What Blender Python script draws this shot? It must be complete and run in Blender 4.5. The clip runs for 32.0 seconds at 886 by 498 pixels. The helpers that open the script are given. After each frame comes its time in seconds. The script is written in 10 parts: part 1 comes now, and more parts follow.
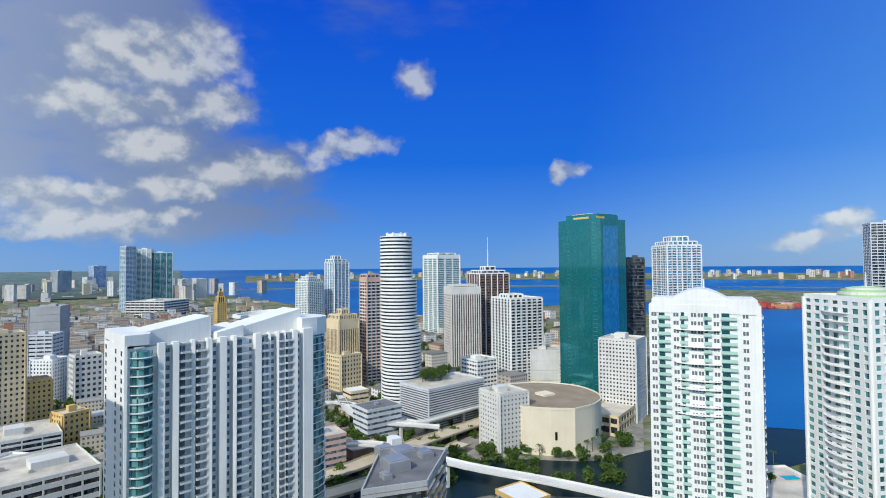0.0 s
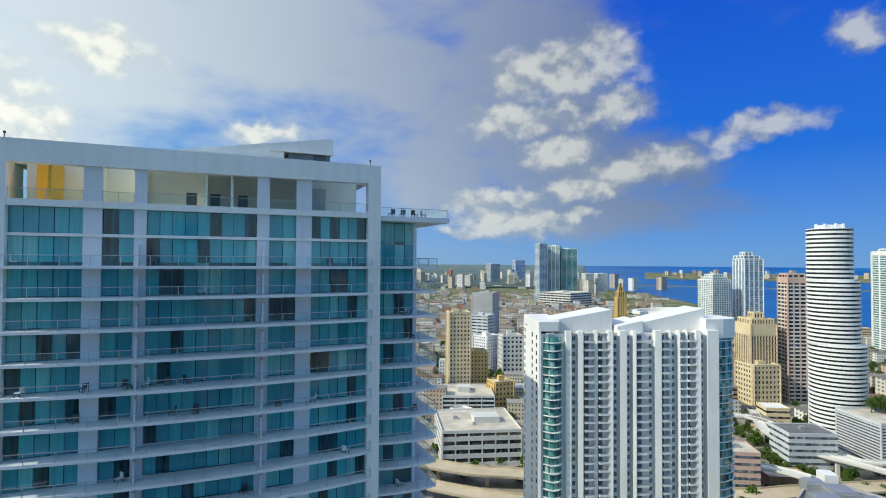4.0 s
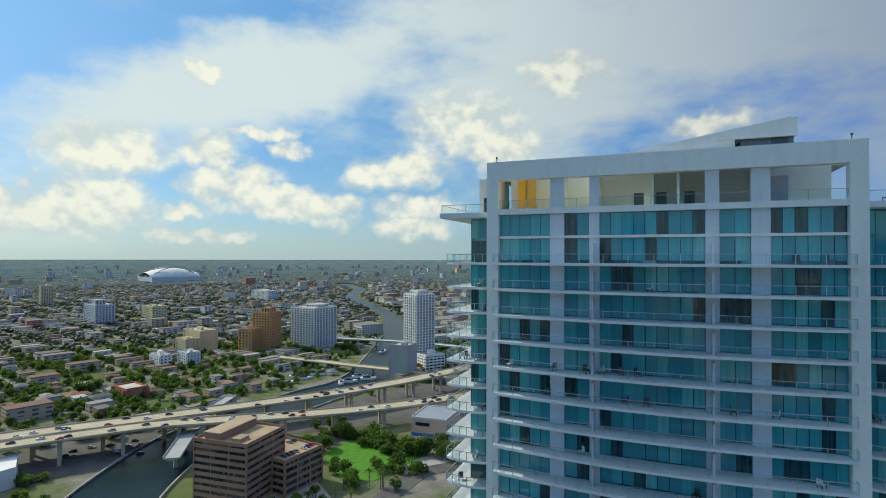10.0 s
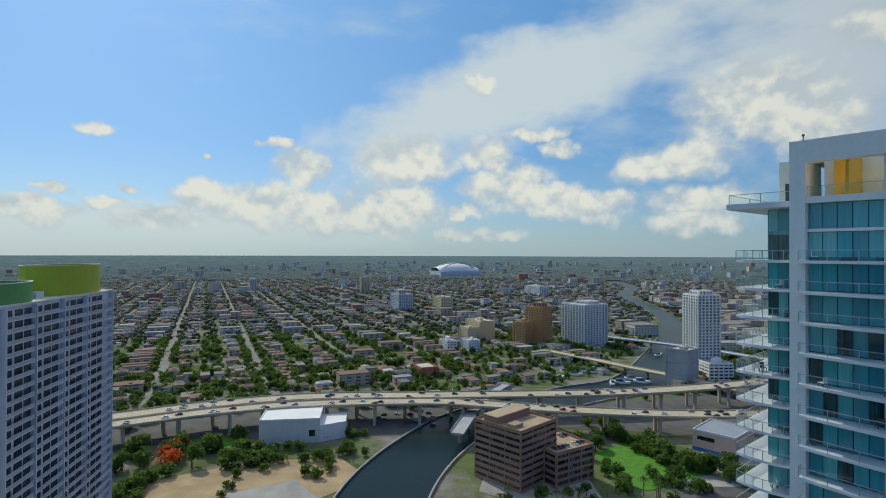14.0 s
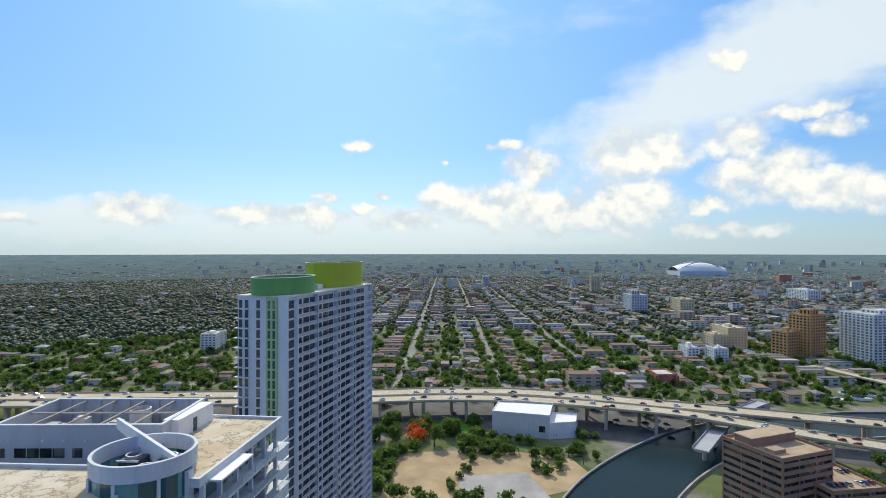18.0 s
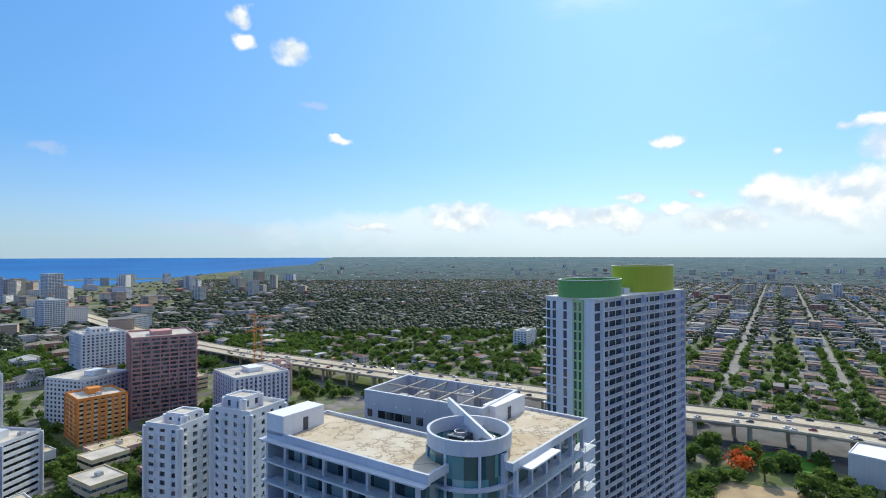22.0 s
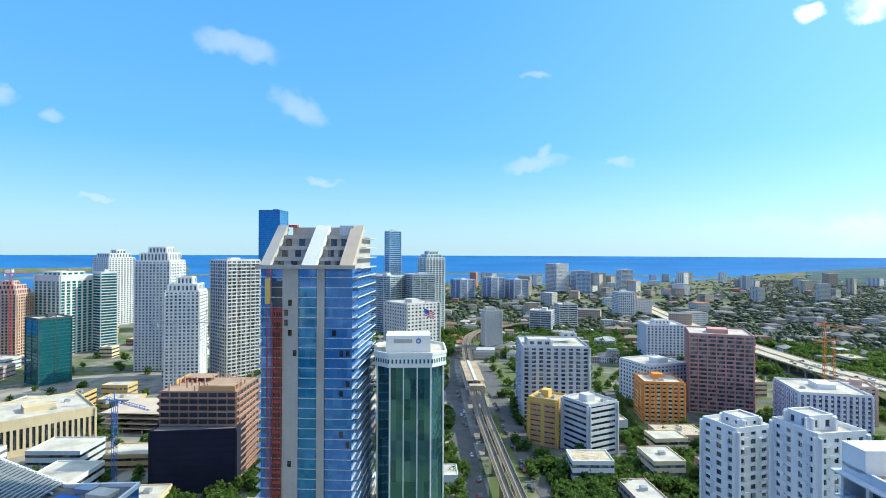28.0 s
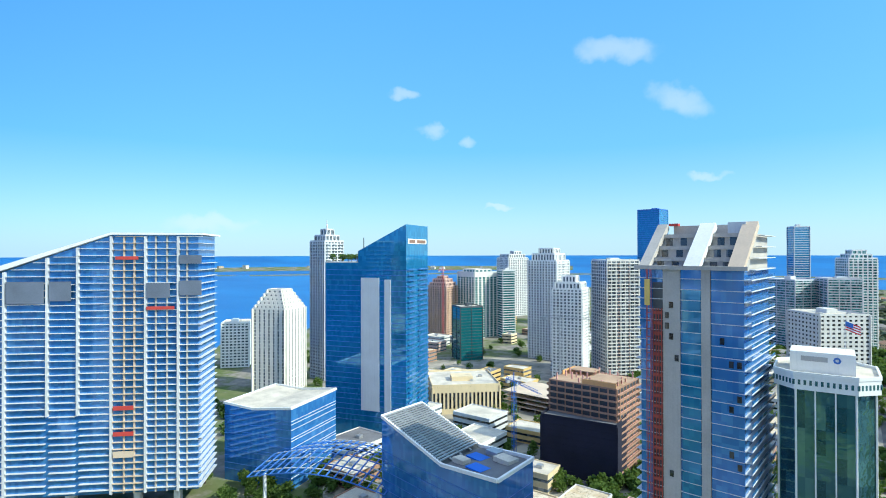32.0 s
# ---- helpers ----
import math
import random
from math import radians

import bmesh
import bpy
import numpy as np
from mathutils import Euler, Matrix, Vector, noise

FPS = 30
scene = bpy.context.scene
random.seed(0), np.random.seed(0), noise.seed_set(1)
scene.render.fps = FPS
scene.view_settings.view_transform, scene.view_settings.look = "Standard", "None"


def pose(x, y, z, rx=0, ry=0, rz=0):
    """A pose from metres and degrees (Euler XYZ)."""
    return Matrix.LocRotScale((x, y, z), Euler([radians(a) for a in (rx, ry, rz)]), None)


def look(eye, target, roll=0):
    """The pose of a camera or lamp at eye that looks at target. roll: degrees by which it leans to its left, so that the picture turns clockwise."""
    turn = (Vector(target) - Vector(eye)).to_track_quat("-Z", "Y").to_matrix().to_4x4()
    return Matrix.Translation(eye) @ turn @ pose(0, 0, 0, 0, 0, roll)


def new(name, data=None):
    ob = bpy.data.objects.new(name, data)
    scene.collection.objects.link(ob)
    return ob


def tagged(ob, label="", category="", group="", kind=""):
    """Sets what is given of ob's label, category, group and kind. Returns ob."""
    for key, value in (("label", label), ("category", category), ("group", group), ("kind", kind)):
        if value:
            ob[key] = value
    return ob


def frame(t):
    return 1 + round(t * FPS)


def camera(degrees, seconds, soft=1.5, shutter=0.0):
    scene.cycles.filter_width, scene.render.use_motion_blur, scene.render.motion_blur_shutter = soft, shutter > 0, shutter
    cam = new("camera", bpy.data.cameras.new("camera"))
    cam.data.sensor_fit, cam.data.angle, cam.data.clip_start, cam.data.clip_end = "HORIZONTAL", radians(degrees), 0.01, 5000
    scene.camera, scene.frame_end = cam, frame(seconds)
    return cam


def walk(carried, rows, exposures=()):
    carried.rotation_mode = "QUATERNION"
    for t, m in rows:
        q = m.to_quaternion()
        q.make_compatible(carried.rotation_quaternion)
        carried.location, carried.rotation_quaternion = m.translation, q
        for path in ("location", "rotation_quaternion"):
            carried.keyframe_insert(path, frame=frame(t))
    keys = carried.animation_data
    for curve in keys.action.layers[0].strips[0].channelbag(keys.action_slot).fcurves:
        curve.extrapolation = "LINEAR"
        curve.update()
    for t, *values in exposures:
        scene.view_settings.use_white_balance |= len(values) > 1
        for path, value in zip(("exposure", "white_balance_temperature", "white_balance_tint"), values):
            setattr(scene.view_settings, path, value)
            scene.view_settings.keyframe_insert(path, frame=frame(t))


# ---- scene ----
# The eye hangs still, high over the city, and turns once from north-east through west to south-east.
H = 120.0
PATH = []
PATH += [(0.0, -32.00, 1.70, 0.48), (0.5, -26.09, 1.70, 0.55), (1.0, -21.09, 1.71, 0.58), (1.5, -15.95, 1.70, 0.49)]
PATH += [(2.0, -10.91, 1.68, 0.30), (2.5, -5.60, 1.66, 0.09), (3.0, -0.68, 1.58, -0.10), (3.5, 3.86, 1.44, -0.29)]
PATH += [(5.5, 22.20, 1.43, -0.17), (6.0, 26.59, 1.37, -0.28), (6.5, 30.72, 1.25, -0.41), (7.0, 34.15, 1.17, -0.46)]
PATH += [(7.5, 37.40, 1.14, -0.47), (8.0, 40.68, 1.11, -0.42), (8.5, 43.72, 1.09, -0.39), (9.0, 46.67, 1.00, -0.33)]
PATH += [(9.5, 49.93, 0.92, -0.25), (10.0, 53.27, 0.89, -0.18), (10.5, 55.85, 0.80, -0.11), (11.0, 58.57, 0.66, -0.08)]
PATH += [(11.5, 62.19, 0.58, -0.07), (12.0, 65.90, 0.52, -0.03), (12.5, 69.88, 0.53, -0.02), (13.0, 73.82, 0.51, -0.05)]
PATH += [(13.5, 77.61, 0.47, -0.12), (14.0, 81.25, 0.45, -0.19), (14.5, 84.89, 0.39, -0.21), (15.0, 88.46, 0.36, -0.19)]
PATH += [(15.5, 91.48, 0.33, -0.17), (17.5, 101.69, 0.23, 0.00), (18.0, 105.09, 0.25, 0.02), (18.5, 109.35, 0.28, 0.11)]
PATH += [(19.0, 114.00, 0.32, 0.17), (19.5, 118.35, 0.36, 0.26), (20.0, 121.91, 0.44, 0.27), (20.5, 125.17, 0.49, 0.19)]
PATH += [(21.0, 128.54, 0.52, 0.12), (21.5, 132.46, 0.57, 0.08), (22.0, 136.60, 0.56, 0.03), (22.5, 139.93, 0.55, -0.07)]
PATH += [(23.0, 143.65, 0.53, -0.10), (23.5, 147.68, 0.50, -0.11), (24.0, 151.97, 0.51, -0.10), (24.5, 157.42, 0.49, -0.07)]
PATH += [(25.0, 162.59, 0.46, -0.02), (25.5, 167.80, 0.44, 0.05), (27.5, 186.36, 0.39, -0.16), (28.0, 190.91, 0.36, -0.20)]
PATH += [(28.5, 194.68, 0.35, -0.22), (29.0, 198.45, 0.34, -0.20), (29.5, 203.01, 0.33, -0.14), (30.0, 208.52, 0.31, -0.00)]
PATH += [(30.5, 214.58, 0.28, 0.11), (31.0, 220.29, 0.30, 0.16), (31.5, 225.00, 0.34, 0.15), (32.0, 229.46, 0.36, 0.13)]
cam = camera(78.55, 32.0, soft=1.0)
EXPOSURES = [(0.0, 0.12, 6350, 6), (3.0, 0.25, 6650, 4), (6.0, 0.05, 7300, -2), (10.0, 0.0, 7150, -2), (12.5, -0.18, 6950, 0), (15.2, -0.3, 6750, 2), (17.0, 0.12, 6850, 4), (19.0, 0.18, 6800, 7), (24.0, 0.40, 6380, 3), (28.0, 0.75, 6350, -3), (32.0, 0.82, 6300, -4)]
walk(cam, [(t, pose(0, 0, H, 90 + p, r, y)) for t, y, p, r in PATH], EXPOSURES)

# ---- light: an afternoon sun in the west-south-west, a Nishita sky with drawn clouds ----
SUN_AZ, SUN_EL = 116.0, 37.5          # bearing counted from north to the left, and height


def bearing(az, el=0.0):
    a, e = radians(az), radians(el)
    return Vector((-math.sin(a) * math.cos(e), math.cos(a) * math.cos(e), math.sin(e)))


sun_data = bpy.data.lights.new("sun", "SUN")
sun_data.energy, sun_data.angle, sun_data.color = 3.1, radians(0.6), (1.0, 0.93, 0.82)
sun = new("sun", sun_data)
sun.matrix_world = look(bearing(SUN_AZ, SUN_EL) * 400, (0, 0, 0))

world = bpy.data.worlds.new("sky")
scene.world = world
world.use_nodes = True
wn, wl = world.node_tree.nodes, world.node_tree.links
wn.clear()


def wnode(kind, **settings):
    n = wn.new(kind)
    for key, value in settings.items():
        if key == "op":
            n.operation = value
        else:
            n.inputs[int(key[1:])].default_value = value
    return n


def wmath(op, a, b=None, c=None, clamp=False):
    n = wn.new("ShaderNodeMath")
    n.operation, n.use_clamp = op, clamp
    for i, v in enumerate((a, b, c)):
        if v is None:
            continue
        if isinstance(v, (int, float)):
            n.inputs[i].default_value = v
        else:
            wl.new(v, n.inputs[i])
    return n.outputs[0]


def wmix(fac, a, b):
    n = wn.new("ShaderNodeMix")
    n.data_type = "RGBA"
    for i, v in ((0, fac), (6, a), (7, b)):
        if isinstance(v, (int, float)):
            n.inputs[i].default_value = v
        elif isinstance(v, tuple):
            n.inputs[i].default_value = (*v, 1)
        else:
            wl.new(v, n.inputs[i])
    return n.outputs[2]


sky = wn.new("ShaderNodeTexSky")
sky.sky_type, sky.sun_disc = "NISHITA", False
sky.sun_elevation, sky.sun_rotation = radians(SUN_EL), radians(-SUN_AZ)
sky.altitude, sky.air_density, sky.dust_density, sky.ozone_density = 50, 1.0, 0.6, 3.0
tint = wn.new("ShaderNodeHueSaturation")
tint.inputs["Saturation"].default_value = 1.3
tint.inputs["Value"].default_value = 1.0
wl.new(sky.outputs[0], tint.inputs["Color"])
deep = wn.new("ShaderNodeGamma")
deep.inputs["Gamma"].default_value = 1.25
scaled = wn.new("ShaderNodeMix")
scaled.data_type, scaled.blend_type = "RGBA", "MULTIPLY"
scaled.inputs[0].default_value = 1.0
scaled.inputs[7].default_value = (0.155, 0.19, 0.265, 1)
wl.new(tint.outputs[0], scaled.inputs[6])
wl.new(scaled.outputs[2], deep.inputs["Color"])
raised = wn.new("ShaderNodeMix")
raised.data_type, raised.blend_type = "RGBA", "MULTIPLY"
raised.inputs[0].default_value = 1.0
raised.inputs[7].default_value = (6.0, 6.0, 6.0, 1)
wl.new(deep.outputs[0], raised.inputs[6])
coord = wn.new("ShaderNodeTexCoord")
way = coord.outputs["Generated"]
sep = wn.new("ShaderNodeSeparateXYZ")
wl.new(way, sep.inputs[0])
up = sep.outputs["Z"]


def wnoise(scale, detail, stretch=1.0, rough=0.55, lift=0.0):
    m = wn.new("ShaderNodeMapping")
    m.inputs["Location"].default_value = (0, 0, lift)
    m.inputs["Scale"].default_value = (1, 1, stretch)
    wl.new(way, m.inputs["Vector"])
    n = wn.new("ShaderNodeTexNoise")
    n.inputs["Scale"].default_value, n.inputs["Detail"].default_value = scale, detail
    n.inputs["Roughness"].default_value = rough
    wl.new(m.outputs[0], n.inputs["Vector"])
    return n.outputs["Fac"]


PUFF_NOISE = wnoise(21.0, 6.0, 1.2, 0.52)
PUFF_ABOVE = wnoise(21.0, 6.0, 1.2, 0.52, 0.022)
VEIL_NOISE = wnoise(5.0, 5.0, 2.5, 0.55)


def wvec(op, a, b):
    n = wn.new("ShaderNodeVectorMath")
    n.operation = op
    for i, v in enumerate((a, b)):
        if isinstance(v, tuple):
            n.inputs[i].default_value = v
        else:
            wl.new(v, n.inputs[i])
    return n.outputs[0]


def wcolour(scale, detail):
    n = wn.new("ShaderNodeTexNoise")
    n.inputs["Scale"].default_value, n.inputs["Detail"].default_value = scale, detail
    wl.new(way, n.inputs["Vector"])
    return wvec("SUBTRACT", n.outputs["Color"], (0.5, 0.5, 0.5))


bent = wvec("ADD", way, wvec("MULTIPLY", wcolour(9.0, 2.0), (0.045, 0.045, 0.03)))
bent = wvec("ADD", bent, wvec("MULTIPLY", wcolour(26.0, 4.0), (0.05, 0.05, 0.045)))


def bank(az, el, wide, high, turn=0.0, after=None, full=1.0):
    """How far from the middle of one cloud a direction lies: 0 there, 1 at its rim; wide and high are half sizes in degrees."""
    mid = bearing(az, el)
    right = Vector((mid.y, -mid.x, 0)).normalized()
    above = right.cross(mid)
    c, s = math.cos(radians(turn)), math.sin(radians(turn))
    ax, ay = (right * c + above * s), (above * c - right * s)
    m = wn.new("ShaderNodeMapping")
    m.vector_type = "TEXTURE"
    m.inputs["Location"].default_value = mid
    m.inputs["Rotation"].default_value = Matrix((ax, mid, ay)).transposed().to_euler()
    m.inputs["Scale"].default_value = (math.tan(radians(wide * full)), 1.0, math.tan(radians(high * full)))
    at = bent
    if after is not None:
        # tied to the cloud before it, so that the clouds are worked out one after another
        tie = wn.new("ShaderNodeVectorMath")
        tie.operation = "MULTIPLY_ADD"
        wl.new(after, tie.inputs[0])
        tie.inputs[1].default_value = (1e-7, 1e-7, 1e-7)
        wl.new(bent, tie.inputs[2])
        at = tie.outputs[0]
    wl.new(at, m.inputs["Vector"])
    n = wn.new("ShaderNodeVectorMath")
    n.operation = "LENGTH"
    wl.new(m.outputs[0], n.inputs[0])
    return n.outputs["Value"]


def joined(rows, after=None, full=1.0):
    out = bank(*rows[0], after=after, full=full)
    for row in rows[1:]:
        out = wmath("MINIMUM", out, bank(*row, after=out, full=full))
    return wmath("SUBTRACT", 1.0, wmath("MULTIPLY", out, out), clamp=True)


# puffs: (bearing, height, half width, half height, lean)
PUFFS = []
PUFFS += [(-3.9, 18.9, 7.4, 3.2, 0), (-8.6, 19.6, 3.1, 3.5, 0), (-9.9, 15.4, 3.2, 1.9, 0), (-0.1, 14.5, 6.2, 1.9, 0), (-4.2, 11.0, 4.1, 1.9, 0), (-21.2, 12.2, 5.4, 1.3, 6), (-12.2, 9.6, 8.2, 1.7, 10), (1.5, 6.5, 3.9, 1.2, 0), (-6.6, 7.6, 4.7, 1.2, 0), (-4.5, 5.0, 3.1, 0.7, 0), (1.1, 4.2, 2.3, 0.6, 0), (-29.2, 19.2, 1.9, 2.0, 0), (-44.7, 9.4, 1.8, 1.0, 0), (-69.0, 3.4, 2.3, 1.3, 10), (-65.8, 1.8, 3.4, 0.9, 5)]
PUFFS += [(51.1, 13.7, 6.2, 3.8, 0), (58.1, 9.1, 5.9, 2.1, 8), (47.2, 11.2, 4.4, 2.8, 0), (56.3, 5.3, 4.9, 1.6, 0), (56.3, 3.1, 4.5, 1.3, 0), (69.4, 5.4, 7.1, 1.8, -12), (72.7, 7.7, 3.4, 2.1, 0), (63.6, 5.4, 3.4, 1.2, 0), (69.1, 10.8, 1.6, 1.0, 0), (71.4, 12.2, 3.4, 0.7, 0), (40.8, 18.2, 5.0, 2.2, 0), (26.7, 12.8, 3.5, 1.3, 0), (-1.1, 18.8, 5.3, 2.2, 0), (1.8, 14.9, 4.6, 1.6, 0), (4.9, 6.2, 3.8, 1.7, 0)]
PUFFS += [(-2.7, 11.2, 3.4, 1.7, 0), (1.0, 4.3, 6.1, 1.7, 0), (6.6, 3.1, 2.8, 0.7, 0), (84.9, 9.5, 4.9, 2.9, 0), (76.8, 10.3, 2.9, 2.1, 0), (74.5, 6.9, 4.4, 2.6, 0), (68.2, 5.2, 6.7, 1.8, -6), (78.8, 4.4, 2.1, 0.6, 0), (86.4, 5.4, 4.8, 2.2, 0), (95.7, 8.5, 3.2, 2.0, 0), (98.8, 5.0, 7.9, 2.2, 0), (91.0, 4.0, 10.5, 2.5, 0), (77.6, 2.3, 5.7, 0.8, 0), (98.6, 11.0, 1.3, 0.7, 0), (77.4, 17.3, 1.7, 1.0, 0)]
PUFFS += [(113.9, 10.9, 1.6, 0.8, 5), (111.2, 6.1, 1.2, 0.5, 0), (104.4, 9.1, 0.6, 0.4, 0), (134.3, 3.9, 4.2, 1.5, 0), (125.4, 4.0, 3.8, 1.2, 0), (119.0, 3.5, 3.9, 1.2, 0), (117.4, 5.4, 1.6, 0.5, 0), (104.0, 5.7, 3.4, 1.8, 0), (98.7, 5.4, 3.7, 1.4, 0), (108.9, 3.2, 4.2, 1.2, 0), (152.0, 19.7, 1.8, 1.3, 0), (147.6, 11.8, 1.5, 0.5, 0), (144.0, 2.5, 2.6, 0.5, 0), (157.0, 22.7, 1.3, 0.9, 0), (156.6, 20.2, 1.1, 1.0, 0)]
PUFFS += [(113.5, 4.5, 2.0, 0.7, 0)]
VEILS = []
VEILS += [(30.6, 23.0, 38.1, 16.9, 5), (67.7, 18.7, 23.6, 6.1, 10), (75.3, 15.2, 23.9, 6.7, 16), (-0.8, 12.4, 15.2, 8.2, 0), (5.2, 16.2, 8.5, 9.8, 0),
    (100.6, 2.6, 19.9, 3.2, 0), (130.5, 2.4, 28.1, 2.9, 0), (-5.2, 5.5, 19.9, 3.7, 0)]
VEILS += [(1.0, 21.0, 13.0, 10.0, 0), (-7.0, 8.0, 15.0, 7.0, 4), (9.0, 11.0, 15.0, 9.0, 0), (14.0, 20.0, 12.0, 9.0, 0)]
# unseen thin cloud added overhead, to brighten and whiten the light in shade
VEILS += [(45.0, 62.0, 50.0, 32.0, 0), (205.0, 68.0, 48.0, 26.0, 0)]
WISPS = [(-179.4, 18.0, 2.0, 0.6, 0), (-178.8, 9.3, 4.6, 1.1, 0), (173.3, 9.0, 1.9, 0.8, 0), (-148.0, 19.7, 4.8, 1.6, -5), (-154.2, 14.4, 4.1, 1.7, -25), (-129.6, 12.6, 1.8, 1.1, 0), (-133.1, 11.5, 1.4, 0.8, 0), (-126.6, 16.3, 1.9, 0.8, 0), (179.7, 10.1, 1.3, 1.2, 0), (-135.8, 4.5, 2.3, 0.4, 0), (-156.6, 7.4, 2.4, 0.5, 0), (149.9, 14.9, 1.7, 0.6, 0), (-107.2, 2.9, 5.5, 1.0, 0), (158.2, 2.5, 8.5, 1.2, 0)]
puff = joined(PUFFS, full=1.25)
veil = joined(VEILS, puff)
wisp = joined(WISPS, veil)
wisp_ramp = wn.new("ShaderNodeMapRange")
wisp_ramp.interpolation_type = "SMOOTHSTEP"
wl.new(wmath("ADD", wmath("MULTIPLY", wisp, 0.9), wmath("MULTIPLY", wmath("SUBTRACT", PUFF_NOISE, 0.5), 0.9)), wisp_ramp.inputs[0])
wisp_ramp.inputs[1].default_value, wisp_ramp.inputs[2].default_value = 0.1, 1.0
wisp_gate = wmath("MULTIPLY", wmath("MULTIPLY", wisp_ramp.outputs[0], 0.38), wmath("MULTIPLY", wisp, 3.0, clamp=True))
puff_in = wmath("ADD", wmath("MULTIPLY", puff, 0.80), wmath("MULTIPLY", wmath("SUBTRACT", PUFF_NOISE, 0.5), 1.1))
ramp = wn.new("ShaderNodeMapRange")
ramp.interpolation_type = "SMOOTHSTEP"
wl.new(puff_in, ramp.inputs[0])
ramp.inputs[1].default_value, ramp.inputs[2].default_value = 0.04, 0.74
puff_gate = wmath("MULTIPLY", ramp.outputs[0], wmath("MULTIPLY", puff, 9.0, clamp=True))
veil_in = wmath("ADD", wmath("MULTIPLY", veil, 0.8), wmath("MULTIPLY", wmath("SUBTRACT", VEIL_NOISE, 0.5), 1.3))
ramp2 = wn.new("ShaderNodeMapRange")
ramp2.interpolation_type = "SMOOTHSTEP"
wl.new(veil_in, ramp2.inputs[0])
ramp2.inputs[1].default_value, ramp2.inputs[2].default_value = 0.10, 0.75
veil_gate = wmath("MULTIPLY", wmath("MULTIPLY", ramp2.outputs[0], 0.85), wmath("MULTIPLY", veil, 6.0, clamp=True))
# the lumps are bright on top and grey below
lump = wmath("MULTIPLY", wmath("SUBTRACT", PUFF_NOISE, PUFF_ABOVE), 2.4)
shade = wn.new("ShaderNodeMapRange")
wl.new(wmath("ADD", puff_in, lump), shade.inputs[0])
shade.inputs[1].default_value, shade.inputs[2].default_value = 0.25, 0.95


def facing(az, el, power):
    """1 towards a direction, 0 from a right angle on."""
    n = wn.new("ShaderNodeVectorMath")
    n.operation = "DOT_PRODUCT"
    wl.new(way, n.inputs[0])
    n.inputs[1].default_value = bearing(az, el)
    return wmath("POWER", wmath("MAXIMUM", n.outputs["Value"], 0.0), power)


def climb(foot, middle, top):
    """Three colours from the horizon up."""
    a = wmath("MULTIPLY", wmath("MAXIMUM", up, 0.0), 5.5, clamp=True)
    b = wmath("MULTIPLY", wmath("SUBTRACT", up, 0.18), 2.8, clamp=True)
    return wmix(b, wmix(a, foot, middle), top)


side, sunward = facing(-25.0, 18.0, 2.0), facing(SUN_AZ, 25.0, 3.0)
# the air thins the blue: milky in the south and towards the sun, deep in the north
milky = wmix(sunward, climb((3.0, 4.0, 4.9), (1.2, 2.95, 5.2), (0.7, 2.3, 5.2)), climb((4.6, 5.8, 6.7), (2.9, 4.9, 7.5), (2.2, 4.5, 7.9)))
clear = wmix(0.82, raised.outputs[2], milky)
clear = wmix(wmath("MULTIPLY", side, 1.15, clamp=True), clear, climb((0.95, 2.5, 5.8), (0.14, 1.2, 5.5), (0.02, 0.42, 4.7)))
cloud_colour = wmix(shade.outputs[0], wmix(side, (5.0, 5.6, 6.4), (1.7, 2.1, 3.0)), wmix(side, (7.5, 7.5, 7.4), (4.3, 4.4, 4.7)))
wisped = wmix(wisp_gate, clear, (4.6, 4.7, 6.0))
veiled = wmix(veil_gate, wisped, wmix(side, (6.2, 6.8, 7.4), (0.95, 1.35, 2.5)))
clouded = wmix(wmath("MULTIPLY", puff_gate, wmath("SUBTRACT", 1.0, wmath("MULTIPLY", side, 0.22))), veiled, cloud_colour)
# haze low over the horizon
low = wmath("POWER", wmath("SUBTRACT", 1.0, wmath("MULTIPLY", wmath("ABSOLUTE", up), 7.0), clamp=True), 3.0)
hazed = wmix(wmath("MULTIPLY", low, 0.7), clouded, wmix(side, wmix(sunward, (3.0, 4.0, 4.8), (4.9, 5.9, 6.6)), (1.0, 2.3, 5.0)))
back = wn.new("ShaderNodeBackground")
back.inputs["Strength"].default_value = 0.12
wl.new(hazed, back.inputs["Color"])
wout = wn.new("ShaderNodeOutputWorld")
wl.new(back.outputs[0], wout.inputs["Surface"])
scene.view_settings.exposure = 0.0

